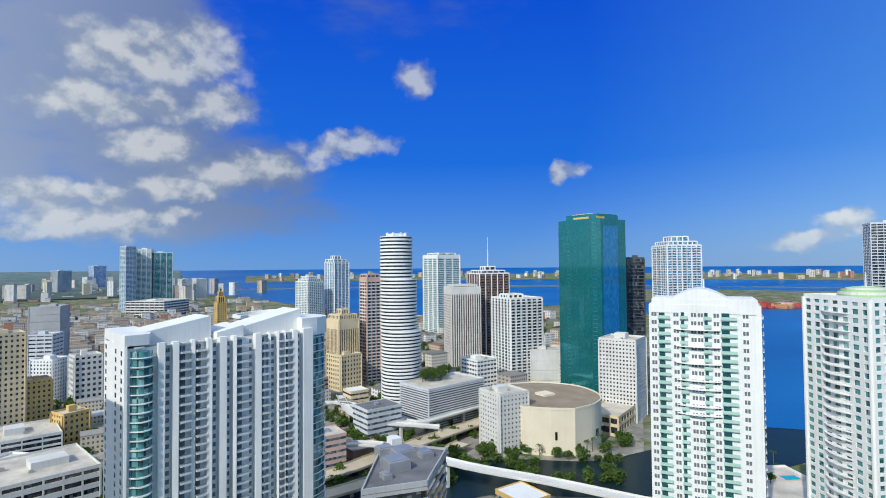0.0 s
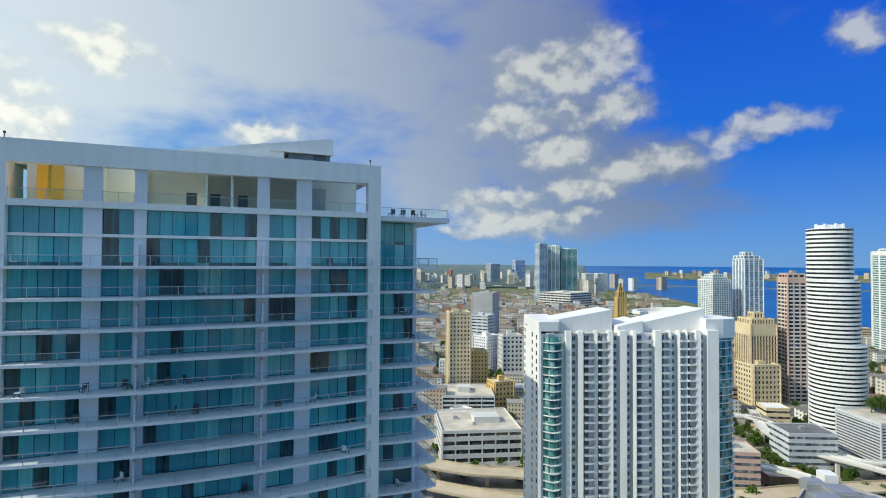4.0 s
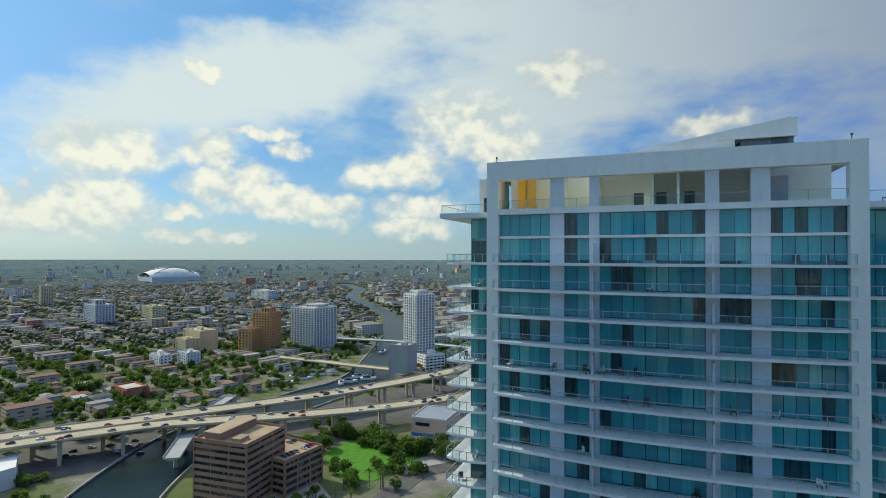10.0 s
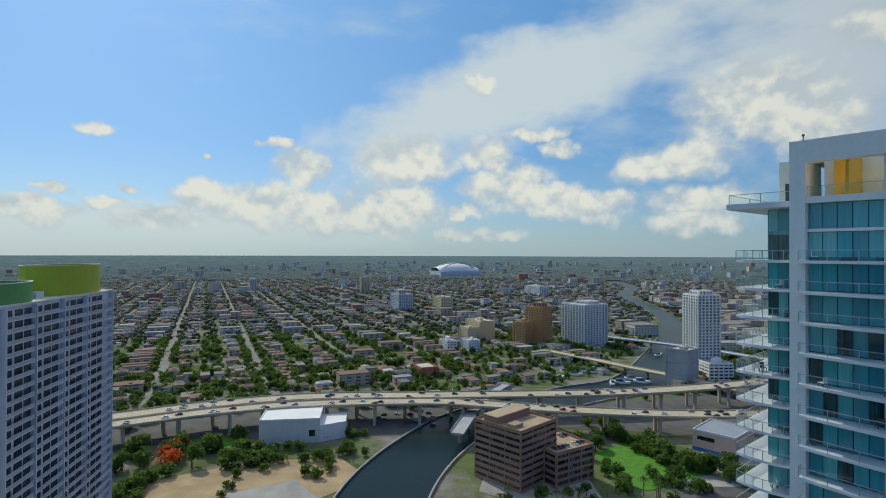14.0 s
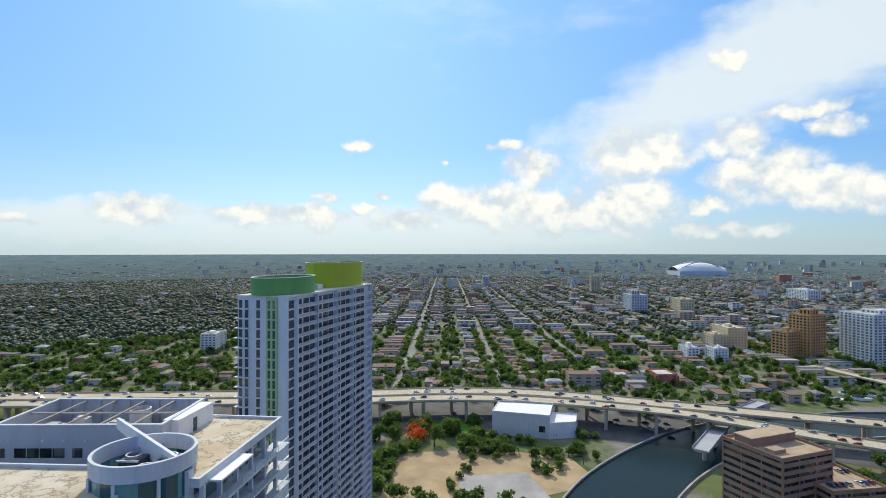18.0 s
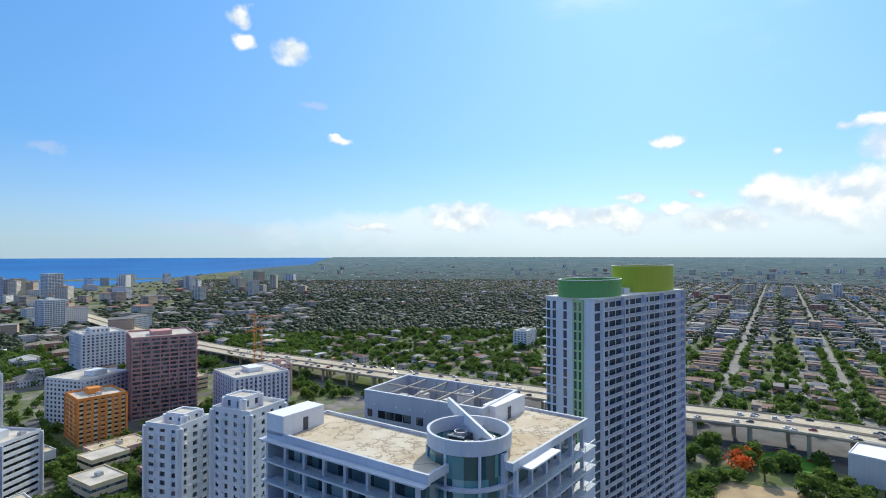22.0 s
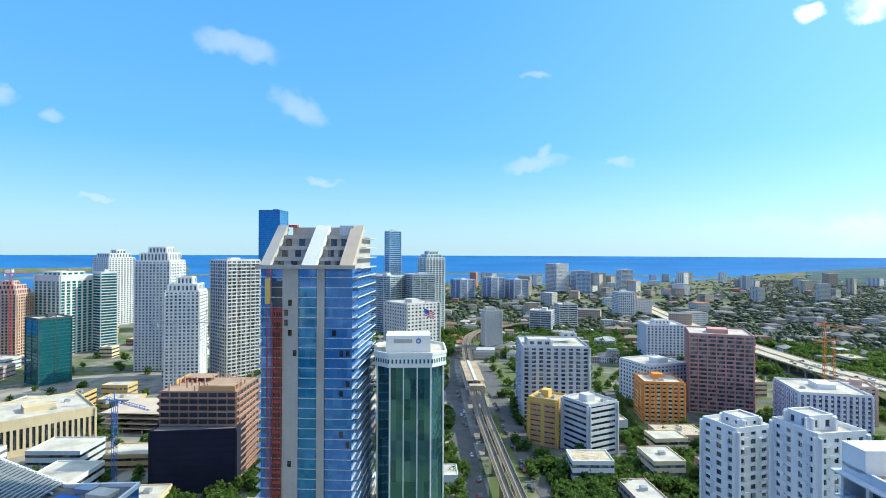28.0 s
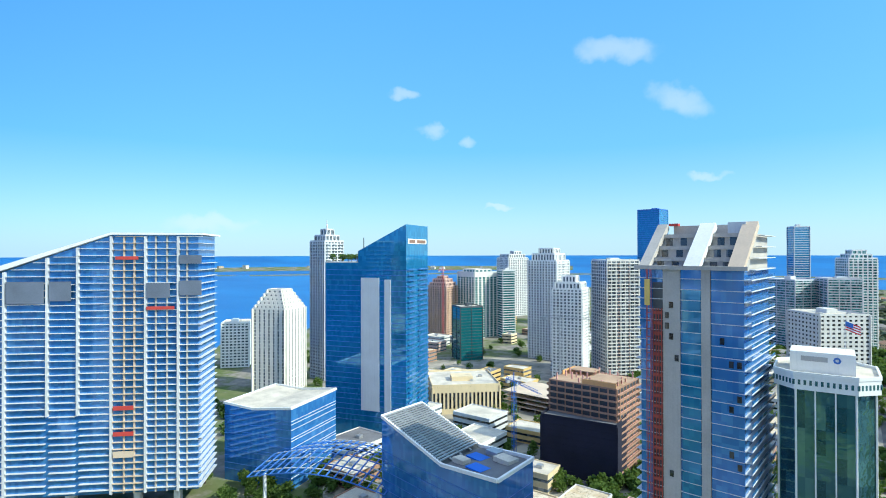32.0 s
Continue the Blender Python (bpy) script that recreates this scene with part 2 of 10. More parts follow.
# ---- materials ----
class Nodes:
    """A small helper that wires one node material."""

    def __init__(self, name):
        self.m = bpy.data.materials.new(name)
        self.m.use_nodes = True
        self.n, self.l = self.m.node_tree.nodes, self.m.node_tree.links
        self.b = self.n["Principled BSDF"]
        self.pos = self.n.new("ShaderNodeNewGeometry").outputs["Position"]

    def put(self, value, socket):
        if isinstance(value, (int, float)):
            socket.default_value = value
        elif isinstance(value, tuple):
            socket.default_value = (*value, 1) if len(value) == 3 and socket.type == "RGBA" else value
        else:
            self.l.new(value, socket)

    def math(self, op, a, b=0.0, clamp=False):
        n = self.n.new("ShaderNodeMath")
        n.operation, n.use_clamp = op, clamp
        self.put(a, n.inputs[0]), self.put(b, n.inputs[1])
        return n.outputs[0]

    def mix(self, fac, a, b, blend="MIX"):
        n = self.n.new("ShaderNodeMix")
        n.data_type, n.blend_type = "RGBA", blend
        self.put(fac, n.inputs[0]), self.put(a, n.inputs[6]), self.put(b, n.inputs[7])
        return n.outputs[2]

    def noise(self, scale, detail=3.0, stretch=(1, 1, 1), at=None, rough=0.55):
        mp = self.n.new("ShaderNodeMapping")
        mp.inputs["Scale"].default_value = stretch
        self.l.new(at or self.pos, mp.inputs["Vector"])
        n = self.n.new("ShaderNodeTexNoise")
        n.inputs["Scale"].default_value, n.inputs["Detail"].default_value = scale, detail
        n.inputs["Roughness"].default_value = rough
        self.l.new(mp.outputs[0], n.inputs["Vector"])
        return n.outputs["Fac"]

    def ramp(self, fac, lo, hi, a=0.0, b=1.0):
        n = self.n.new("ShaderNodeMapRange")
        self.put(fac, n.inputs[0])
        for i, v in enumerate((lo, hi, a, b)):
            n.inputs[i + 1].default_value = v
        return n.outputs[0]

    def cells(self, size, at=None):
        """One random number for every cell of that size."""
        obj = at or self.n.new("ShaderNodeTexCoord").outputs["Object"]
        s = self.n.new("ShaderNodeVectorMath")
        s.operation = "DIVIDE"
        self.l.new(obj, s.inputs[0])
        s.inputs[1].default_value = size
        f = self.n.new("ShaderNodeVectorMath")
        f.operation = "FLOOR"
        self.l.new(s.outputs[0], f.inputs[0])
        w = self.n.new("ShaderNodeTexWhiteNoise")
        w.noise_dimensions = "3D"
        self.l.new(f.outputs[0], w.inputs["Vector"])
        return w.outputs["Value"]

    def bump(self, height, strength, distance=0.1):
        n = self.n.new("ShaderNodeBump")
        n.inputs["Strength"].default_value, n.inputs["Distance"].default_value = strength, distance
        self.l.new(height, n.inputs["Height"])
        self.l.new(n.outputs[0], self.b.inputs["Normal"])


def plain(name, col, rough=0.75, var=0.14, scale=0.35, metal=0.0, spec=0.4, streak=0.0, bump=0.0, island=0.0, thing=0.0):
    """Paint, concrete, stone: a base colour with broad stains, fine grain and, if wanted, rain streaks down the wall."""
    k = Nodes(name)
    broad, fine = k.noise(scale * 0.2, 4.0), k.noise(scale * 6.0, 4.0)
    v = k.math("ADD", k.ramp(broad, 0.3, 0.7, -var, var), k.ramp(fine, 0.3, 0.7, -var * 0.5, var * 0.5))
    if streak:
        s = k.noise(0.9, 3.0, (1.2, 1.2, 0.05))
        v = k.math("SUBTRACT", v, k.ramp(s, 0.5, 0.8, 0.0, streak))
    if island:
        r = k.n.new("ShaderNodeNewGeometry").outputs["Random Per Island"]
        v = k.math("ADD", v, k.ramp(r, 0, 1, -island, island))
    if thing:
        r = k.n.new("ShaderNodeObjectInfo").outputs["Random"]
        v = k.math("ADD", v, k.ramp(r, 0, 1, -thing, thing))
    fac = k.math("ADD", v, 1.0)
    hsv = k.n.new("ShaderNodeHueSaturation")
    hsv.inputs["Color"].default_value = (*col, 1)
    k.l.new(fac, hsv.inputs["Value"])
    k.l.new(hsv.outputs[0], k.b.inputs["Base Color"])
    k.b.inputs["Roughness"].default_value, k.b.inputs["Metallic"].default_value = rough, metal
    k.b.inputs["Specular IOR Level"].default_value = spec
    if bump:
        k.bump(fine, bump, 0.05)
    return k.m


def glazing(name, dark, mid, light, size=(1.5, 1.5, 3.1), rough=0.06, metal=0.0, shares=(0.35, 0.8), spec=0.9, wave=0.03):
    """Tower glass: pane by pane some rooms are dark, some have drawn blinds; it mirrors the sky."""
    k = Nodes(name)
    r = k.cells(size)
    col = k.mix(k.ramp(r, shares[0] - 0.03, shares[0] + 0.03), dark, mid)
    col = k.mix(k.ramp(r, shares[1] - 0.02, shares[1] + 0.02), col, light)
    col = k.mix(k.ramp(k.noise(0.06, 2.0), 0.35, 0.7, 0.0, 0.35), col, dark)
    k.put(col, k.b.inputs["Base Color"])
    k.b.inputs["Roughness"].default_value, k.b.inputs["Metallic"].default_value = rough, metal
    k.b.inputs["Specular IOR Level"].default_value = spec
    k.bump(k.noise(0.35, 2.0), wave, 0.3)
    return k.m


WHITE = plain("white_render", (0.80, 0.80, 0.78), 0.7, 0.06, streak=0.10)
OFFWHITE = plain("offwhite_concrete", (0.66, 0.65, 0.61), 0.8, 0.08, streak=0.14)
GREY = plain("grey_concrete", (0.42, 0.42, 0.42), 0.85, 0.12, streak=0.15)
PALEGREY = plain("pale_grey_paint", (0.60, 0.62, 0.64), 0.75, 0.08, streak=0.12)
BEIGE = plain("beige_stone", (0.70, 0.57, 0.36), 0.85, 0.10, streak=0.12)
OCHRE = plain("ochre_stone", (0.64, 0.44, 0.17), 0.85, 0.12, streak=0.12)
PINK = plain("pink_render", (0.62, 0.43, 0.36), 0.85, 0.10, streak=0.1)
VIOLET = plain("violet_paint", (0.34, 0.24, 0.50), 0.7, 0.08)
REDRAW = plain("raw_reddish_concrete", (0.56, 0.31, 0.27), 0.9, 0.16, streak=0.15)
CREAMWHITE = plain("cream_white_render", (0.82, 0.79, 0.71), 0.75, 0.06, streak=0.08)
RAWTAN = plain("raw_tan_boards", (0.42, 0.28, 0.18), 0.9, 0.2, 0.6)
TANROOF = plain("tan_gravel_roof", (0.44, 0.33, 0.22), 0.95, 0.2, 0.5)
# blue of distance haze is mixed into this colour of the far slabs
MAUVEHAZE = plain("hazed_mauve_render", (0.32, 0.31, 0.40), 0.8, 0.1, streak=0.1)
NETTING = plain("dark_site_netting", (0.014, 0.015, 0.032), 0.9, 0.25)
BROWN = plain("brown_stone", (0.24, 0.14, 0.10), 0.75, 0.12, streak=0.1)
TERRA = plain("red_brown_masonry", (0.37, 0.22, 0.15), 0.85, 0.16, streak=0.15)
ORANGESTONE = plain("orange_stone", (0.66, 0.36, 0.15), 0.8, 0.1, streak=0.1)
YELLOWPALE = plain("pale_yellow_render", (0.72, 0.62, 0.36), 0.8, 0.1, streak=0.1)
REDHALL = plain("red_brown_render", (0.50, 0.17, 0.11), 0.8, 0.12, streak=0.1)
ORANGE = plain("orange_paint", (0.80, 0.30, 0.06), 0.7, 0.10, streak=0.1)
YELLOW = plain("yellow_paint", (0.72, 0.50, 0.14), 0.7, 0.10, streak=0.1)
GREEN = plain("green_paint", (0.13, 0.34, 0.10), 0.6, 0.08, streak=0.08)
LIME = plain("lime_paint", (0.40, 0.46, 0.03), 0.6, 0.08, streak=0.08)
LIMEWALL = plain("pale_green_paint", (0.36, 0.55, 0.26), 0.7, 0.08, streak=0.08)
ROOF = plain("roof_membrane", (0.55, 0.50, 0.42), 0.95, 0.25, 0.5)
k = Nodes("stained_roof_sheet")
warm = k.mix(k.ramp(k.noise(0.18, 5.0), 0.35, 0.65), (0.66, 0.58, 0.44), (0.52, 0.40, 0.25))
crack = k.math("SUBTRACT", 1.0, k.ramp(k.math("ABSOLUTE", k.math("SUBTRACT", k.noise(0.22, 6.0, (1, 1, 1), rough=0.65), 0.52)), 0.0, 0.028))
warm = k.mix(k.math("MULTIPLY", crack, 0.65), warm, (0.12, 0.085, 0.05))
k.put(k.mix(k.ramp(k.noise(0.5, 5.0), 0.58, 0.75, 0.0, 0.6), warm, (0.22, 0.17, 0.11)), k.b.inputs["Base Color"])
k.b.inputs["Roughness"].default_value = 0.95
ROOFDIRT = k.m
DARKROOF = plain("dark_roof", (0.16, 0.16, 0.17), 0.9, 0.25, 0.5)
METAL = plain("galvanised_metal", (0.45, 0.46, 0.47), 0.45, 0.15, metal=0.6)
STEEL = plain("dark_steel", (0.09, 0.10, 0.11), 0.5, 0.15, metal=0.4)
RUST = plain("red_hoist_steel", (0.38, 0.07, 0.05), 0.6, 0.2)
BLUEPAINT = plain("blue_paint", (0.05, 0.16, 0.5), 0.5, 0.15)
ASPHALT = plain("asphalt", (0.12, 0.118, 0.115), 0.95, 0.25, 0.5)
PAVING = plain("pale_paving", (0.36, 0.34, 0.31), 0.95, 0.2, 0.4)
DECK = plain("highway_concrete", (0.54, 0.45, 0.32), 0.95, 0.16, 0.4, streak=0.05)
SAND = plain("bare_sand", (0.40, 0.29, 0.16), 0.95, 0.25, 0.3)
TRACKBED = plain("weathered_track_bed", (0.32, 0.25, 0.17), 0.95, 0.2, 0.4)
TEAL = glazing("teal_glass", (0.015, 0.09, 0.11), (0.05, 0.30, 0.34), (0.12, 0.46, 0.46), (1.35, 1.35, 3.05))
TEALPALE = glazing("pale_teal_glass", (0.02, 0.09, 0.10), (0.10, 0.30, 0.30), (0.30, 0.48, 0.46))
GREENGLASS = glazing("green_glass", (0.012, 0.19, 0.21), (0.014, 0.21, 0.23), (0.018, 0.24, 0.25), rough=0.05, spec=1.0, metal=0.45, wave=0.01)
DARKTEAL = glazing("dark_teal_glass", (0.03, 0.09, 0.10), (0.06, 0.17, 0.18), (0.13, 0.29, 0.29), (2.4, 2.4, 3.4), rough=0.05, spec=1.0, metal=0.3, wave=0.01)
BLUEGLASS = glazing("blue_glass", (0.045, 0.19, 0.50), (0.052, 0.22, 0.55), (0.075, 0.27, 0.60), rough=0.05, spec=1.0, metal=0.3, wave=0.01)
DEEPBLUE = glazing("deep_blue_glass", (0.022, 0.20, 0.41), (0.028, 0.23, 0.46), (0.040, 0.28, 0.52), rough=0.04, spec=1.0, metal=0.35, wave=0.01)
WINDOWDARK = glazing("shaded_window", (0.03, 0.038, 0.05), (0.08, 0.10, 0.125), (0.26, 0.28, 0.30), shares=(0.45, 0.88))
BLUEPALE = glazing("pale_blue_glass", (0.05, 0.14, 0.24), (0.14, 0.29, 0.42), (0.34, 0.47, 0.56))
DARKGLASS = glazing("dark_glass", (0.012, 0.016, 0.022), (0.042, 0.050, 0.060), (0.16, 0.17, 0.18), shares=(0.45, 0.9))
GREYGLASS = glazing("grey_glass", (0.055, 0.072, 0.090), (0.15, 0.185, 0.215), (0.36, 0.38, 0.38), shares=(0.4, 0.85))

# ---- building tools ----
MESHES = {}


def mesh_of(name, verts, faces, material, smooth=False):
    me = bpy.data.meshes.new(name)
    me.from_pydata(verts, [], faces)
    for m in (material if isinstance(material, (list, tuple)) else [material]):
        me.materials.append(m)
    if smooth:
        me.shade_smooth()
    return me


BOX_FACES = ((0, 3, 2, 1), (4, 5, 6, 7), (0, 1, 5, 4), (1, 2, 6, 5), (2, 3, 7, 6), (3, 0, 4, 7))


def box_geo(x0, y0, z0, x1, y1, z1):
    return [(x0, y0, z0), (x1, y0, z0), (x1, y1, z0), (x0, y1, z0), (x0, y0, z1), (x1, y0, z1), (x1, y1, z1), (x0, y1, z1)]


def boxes_mesh(name, boxes, material):
    """One mesh of several boxes that belong to one part."""
    verts, faces = [], []
    for b in boxes:
        n = len(verts)
        verts += box_geo(*b)
        faces += [tuple(n + i for i in f) for f in BOX_FACES]
    return mesh_of(name, verts, faces, material)


def under(name, mesh, parent, at=(0, 0, 0), turn=0.0, label=""):
    """Links one mesh as a part of its parent."""
    ob = new(name, mesh)
    ob.parent = parent
    ob.location = at
    if turn:
        ob.rotation_euler = (0, 0, radians(turn))
    if label:
        ob["label"] = label
    return ob


def joined_copies(name, mesh, parent, places):
    """One mesh of many copies, for pieces too far to pick apart."""
    verts, faces = [], []
    vs, fs = [tuple(v.co) for v in mesh.vertices], [tuple(q.vertices) for q in mesh.polygons]
    for x, y, z in places:
        n = len(verts)
        verts += [(a + x, b + y, c + z) for a, b, c in vs]
        faces += [tuple(n + i for i in q) for q in fs]
    ob = under(name, mesh_of(name, verts, faces, list(mesh.materials)), parent)
    ob["kind"] = "stuff"
    return ob


def part(name, boxes, material, parent, label="", at=(0, 0, 0), turn=0.0):
    return under(name, boxes_mesh(name, boxes, material), parent, at, turn, label)


def thing(name, label, category, x=0, y=0, z=0, turn=0.0, group="", kind=""):
    ob = new(name)
    ob.location, ob.rotation_euler = (x, y, z), (0, 0, radians(turn))
    return tagged(ob, label, category, group, kind)


def prism_geo(outline, z0, z1):
    n = len(outline)
    verts = [(x, y, z0) for x, y in outline] + [(x, y, z1) for x, y in outline]
    faces = [(i, (i + 1) % n, n + (i + 1) % n, n + i) for i in range(n)]
    return verts, faces + [tuple(range(n - 1, -1, -1)), tuple(range(n, 2 * n))]


def prism(name, outline, z0, z1, material, parent, label="", at=(0, 0, 0), smooth=False):
    v, f = prism_geo(outline, z0, z1)
    return under(name, mesh_of(name, v, f, material), parent, at, 0, label)


def ring_geo(outline, inner, z0, z1):
    """A band round an outline: outer and inner walls, top and underside."""
    n = len(outline)
    verts = [(x, y, z) for pts, z in ((outline, z0), (outline, z1), (inner, z1), (inner, z0)) for x, y in pts]
    faces = []
    for k in range(4):
        for i in range(n):
            j = (i + 1) % n
            a, b = k * n, ((k + 1) % 4) * n
            faces.append((a + i, a + j, b + j, b + i))
    return verts, faces


def inset(outline, d):
    """The outline (anticlockwise) drawn in by d."""
    out, n = [], len(outline)
    for i in range(n):
        p, q, r = (Vector(outline[k % n]) for k in (i - 1, i, i + 1))
        a, b = (q - p).normalized(), (r - q).normalized()
        na, nb = Vector((-a.y, a.x)), Vector((-b.y, b.x))
        m = (na + nb).normalized()
        out.append(tuple(q + m * d / max(0.3, m.dot(na))))
    return out


def ring(name, outline, d, z0, z1, material, parent, label="", at=(0, 0, 0)):
    v, f = ring_geo(outline, inset(outline, d), z0, z1)
    return under(name, mesh_of(name, v, f, material), parent, at, 0, label)


def rect(w, d, x=0.0, y=0.0):
    return [(x - w / 2, y - d / 2), (x + w / 2, y - d / 2), (x + w / 2, y + d / 2), (x - w / 2, y + d / 2)]


def edge_points(outline, step, sides=None):
    """Points at even steps along the sides of an outline, with the angle of the side."""
    out, n = [], len(outline)
    for i in range(n):
        if sides is not None and i not in sides:
            continue
        p, q = Vector(outline[i]), Vector(outline[(i + 1) % n])
        length = (q - p).length
        k = max(1, round(length / step))
        a = math.degrees(math.atan2(q.y - p.y, q.x - p.x))
        for j in range(k + 1):
            out.append((*(p.lerp(q, j / k)), a))
    return out


def roof_plant(parent, w, d, z, seed, material=None, big=1.0):
    """Machine rooms, cooling units and ducts on a flat roof."""
    rnd = random.Random(seed)
    mat = material or OFFWHITE
    a, b = w * rnd.uniform(0.25, 0.4) * big, d * rnd.uniform(0.25, 0.4) * big
    x, y = w * rnd.uniform(-0.15, 0.15), d * rnd.uniform(-0.15, 0.15)
    h = rnd.uniform(2.5, 4.5) * big
    part("machine_room", [(x - a / 2, y - b / 2, z, x + a / 2, y + b / 2, z + h)], mat, parent)
    for _ in range(rnd.randint(2, 4)):
        u, v = rnd.uniform(-0.4, 0.4) * w, rnd.uniform(-0.4, 0.4) * d
        if abs(u - x) < a / 2 + 1.5 and abs(v - y) < b / 2 + 1.5:
            continue
        s = rnd.uniform(0.8, 1.6)
        part("cooling_unit", [(u - s, v - s * 0.7, z, u + s, v + s * 0.7, z + s), (u - s * 0.6, v - s * 0.4, z + s, u + s * 0.6, v + s * 0.4, z + s * 1.2)], METAL, parent)


def tower(name, label, x, y, turn, w, d, h, wall, glass, z=0.0, floor=3.3, band=1.2, bay=4.0, pier=0.9, depth=0.35, parapet=1.2,
          plant=True, outline=None, top=None, category="tower", roof=None, seed=None, group="", piers=True, plinth=0.0,
          bandwall=None, cap=0.0, crown=(), bal=None, mast=0.0):
    """A tower: a glazed core, a band of wall at every floor, piers between the windows, roof, parapet and plant;
    cap is a solid band at the top, crown a stack of (share, height, anchor x, anchor y), bal the step, width and depth of balconies."""
    t = thing(name, label, category, x, y, z, turn, group)
    out = outline or rect(w, d)
    core = inset(out, depth)
    prism("glazing", core, 0, h - 0.3, glass, t)
    count = max(1, int(round(h / floor)))
    step = h / count
    key = (name, x, y, "band")
    v, f = ring_geo(out, inset(out, depth + 0.3), 0, band)
    me = mesh_of("spandrel", v, f, wall)
    far = math.hypot(x, y) > 280
    spots = edge_points(out, bay) if piers else []
    if far:
        verts = [(a, b, c + i * step) for i in range(count) for a, b, c in v]
        faces = [tuple(q + i * len(v) for q in g) for i in range(count) for g in f]
        if bandwall:
            under("spandrel_grid", mesh_of("spandrel_grid", verts, faces, bandwall), t)["kind"] = "stuff"
            verts, faces = [], []
        for px, py, a in spots:
            m = Matrix.Translation((px, py, 0)) @ Matrix.Rotation(radians(a), 4, "Z")
            faces += [tuple(q + len(verts) for q in g) for g in BOX_FACES]
            verts += [tuple(m @ Vector(c)) for c in box_geo(-pier / 2, -0.02, 0, pier / 2, depth + 0.25, h)]
        under("wall_grid", mesh_of("wall_grid", verts, faces, wall), t)["kind"] = "stuff"
    else:
        pm = boxes_mesh("pier", [(-pier / 2, 0.0, 0, pier / 2, depth + 0.25, h)], wall)
        for i in range(count):
            under("spandrel", me, t, (0, 0, i * step))
        for px, py, a in spots:
            under("pier", pm, t, (px + 0.02 * math.sin(radians(a)), py - 0.02 * math.cos(radians(a)), 0.004), a)
    if bal:
        verts, faces = [], []
        for side_no in range(len(out)):
          row = edge_points(out, bal[0], (side_no,))
          for (px, py, a), (qx, qy, _) in zip(row, row[1:]):
            gap = math.hypot(qx - px, qy - py)
            m = Matrix.Translation((px, py, 0)) @ Matrix.Rotation(radians(a), 4, "Z") @ Matrix.Translation((gap / 2 - bal[0] / 2, 0, 0))
            for i in range(1, count):
                z0 = i * step
                for g in (box_geo(bal[0] * 0.5 - bal[1] / 2, -bal[2], z0, bal[0] * 0.5 + bal[1] / 2, 0.1, z0 + 0.22), box_geo(bal[0] * 0.5 - bal[1] / 2, -bal[2], z0 + 0.22, bal[0] * 0.5 + bal[1] / 2, -bal[2] + 0.12, z0 + 1.1)):
                    faces += [tuple(q + len(verts) for q in b) for b in BOX_FACES]
                    verts += [tuple(m @ Vector(c)) for c in g]
        under("balcony_grid", mesh_of("balcony_grid", verts, faces, wall), t)["kind"] = "stuff"
    if cap:
        ring("top_band", inset(out, -0.06), depth + 0.5, h - cap, h - 0.7, top or wall, t)
    z1 = h
    for share, rise, ax, ay in crown:
        cw, cd = w * share, d * share
        cx, cy = ax * (w - cw) / 2, ay * (d - cd) / 2
        o2 = rect(cw, cd, cx, cy)
        prism("crown_glazing", inset(o2, depth), z1, z1 + rise - 0.2, glass, t)
        verts, faces = [], []
        for px, py, a in edge_points(o2, bay):
            m = Matrix.Translation((px, py, 0)) @ Matrix.Rotation(radians(a), 4, "Z")
            faces += [tuple(q + len(verts) for q in b) for b in BOX_FACES]
            verts += [tuple(m @ Vector(c)) for c in box_geo(-pier / 2, -0.02, z1, pier / 2, depth + 0.25, z1 + rise)]
        for z0, z2 in ((z1, z1 + 0.9), (z1 + rise - 0.9, z1 + rise + 0.6)):
            g, b2 = ring_geo(o2, inset(o2, 0.5), z0, z2)
            faces += [tuple(q + len(verts) for q in b) for b in b2]
            verts += g
        under("crown_frame", mesh_of("crown_frame", verts, faces, top or wall), t)
        prism("crown_roof", inset(o2, 0.3), z1 + rise - 0.2, z1 + rise, roof or ROOF, t)
        z1 += rise
    if mast:
        part("mast", [(-0.5, -0.5, z1, 0.5, 0.5, z1 + mast * 0.6), (-0.25, -0.25, z1 + mast * 0.6, 0.25, 0.25, z1 + mast), (-1.2, -0.15, z1 + mast * 0.5, 1.2, 0.15, z1 + mast * 0.52)], WHITE, t)
    prism("roof", inset(out, 0.3), h - 0.25, h, roof or ROOF, t)
    ring("parapet", [(px * 1.0, py * 1.0) for px, py in out], 0.35, h - 0.6, h + parapet, top or wall, t)
    if plinth:
        prism("plinth", inset(out, -0.3), 0, plinth, wall, t)
    if plant and not crown:
        roof_plant(t, w * 0.85, d * 0.85, h, seed if seed is not None else int(abs(x * 7 + y * 13)), top or wall)
    return t

# ---- the setting: ground, bay, river ----
def bowl(x, y):
    """Beyond 3 km the land is drawn together towards the horizon: where a place at x, y lies then, its height and its scale."""
    d = math.hypot(x, y)
    if d <= 3000:
        return x, y, 0.0, 1.0
    s = (3000 + 1900 * (1 - 3000 / d)) / d
    return x * s, y * s, H * (1 - s), s


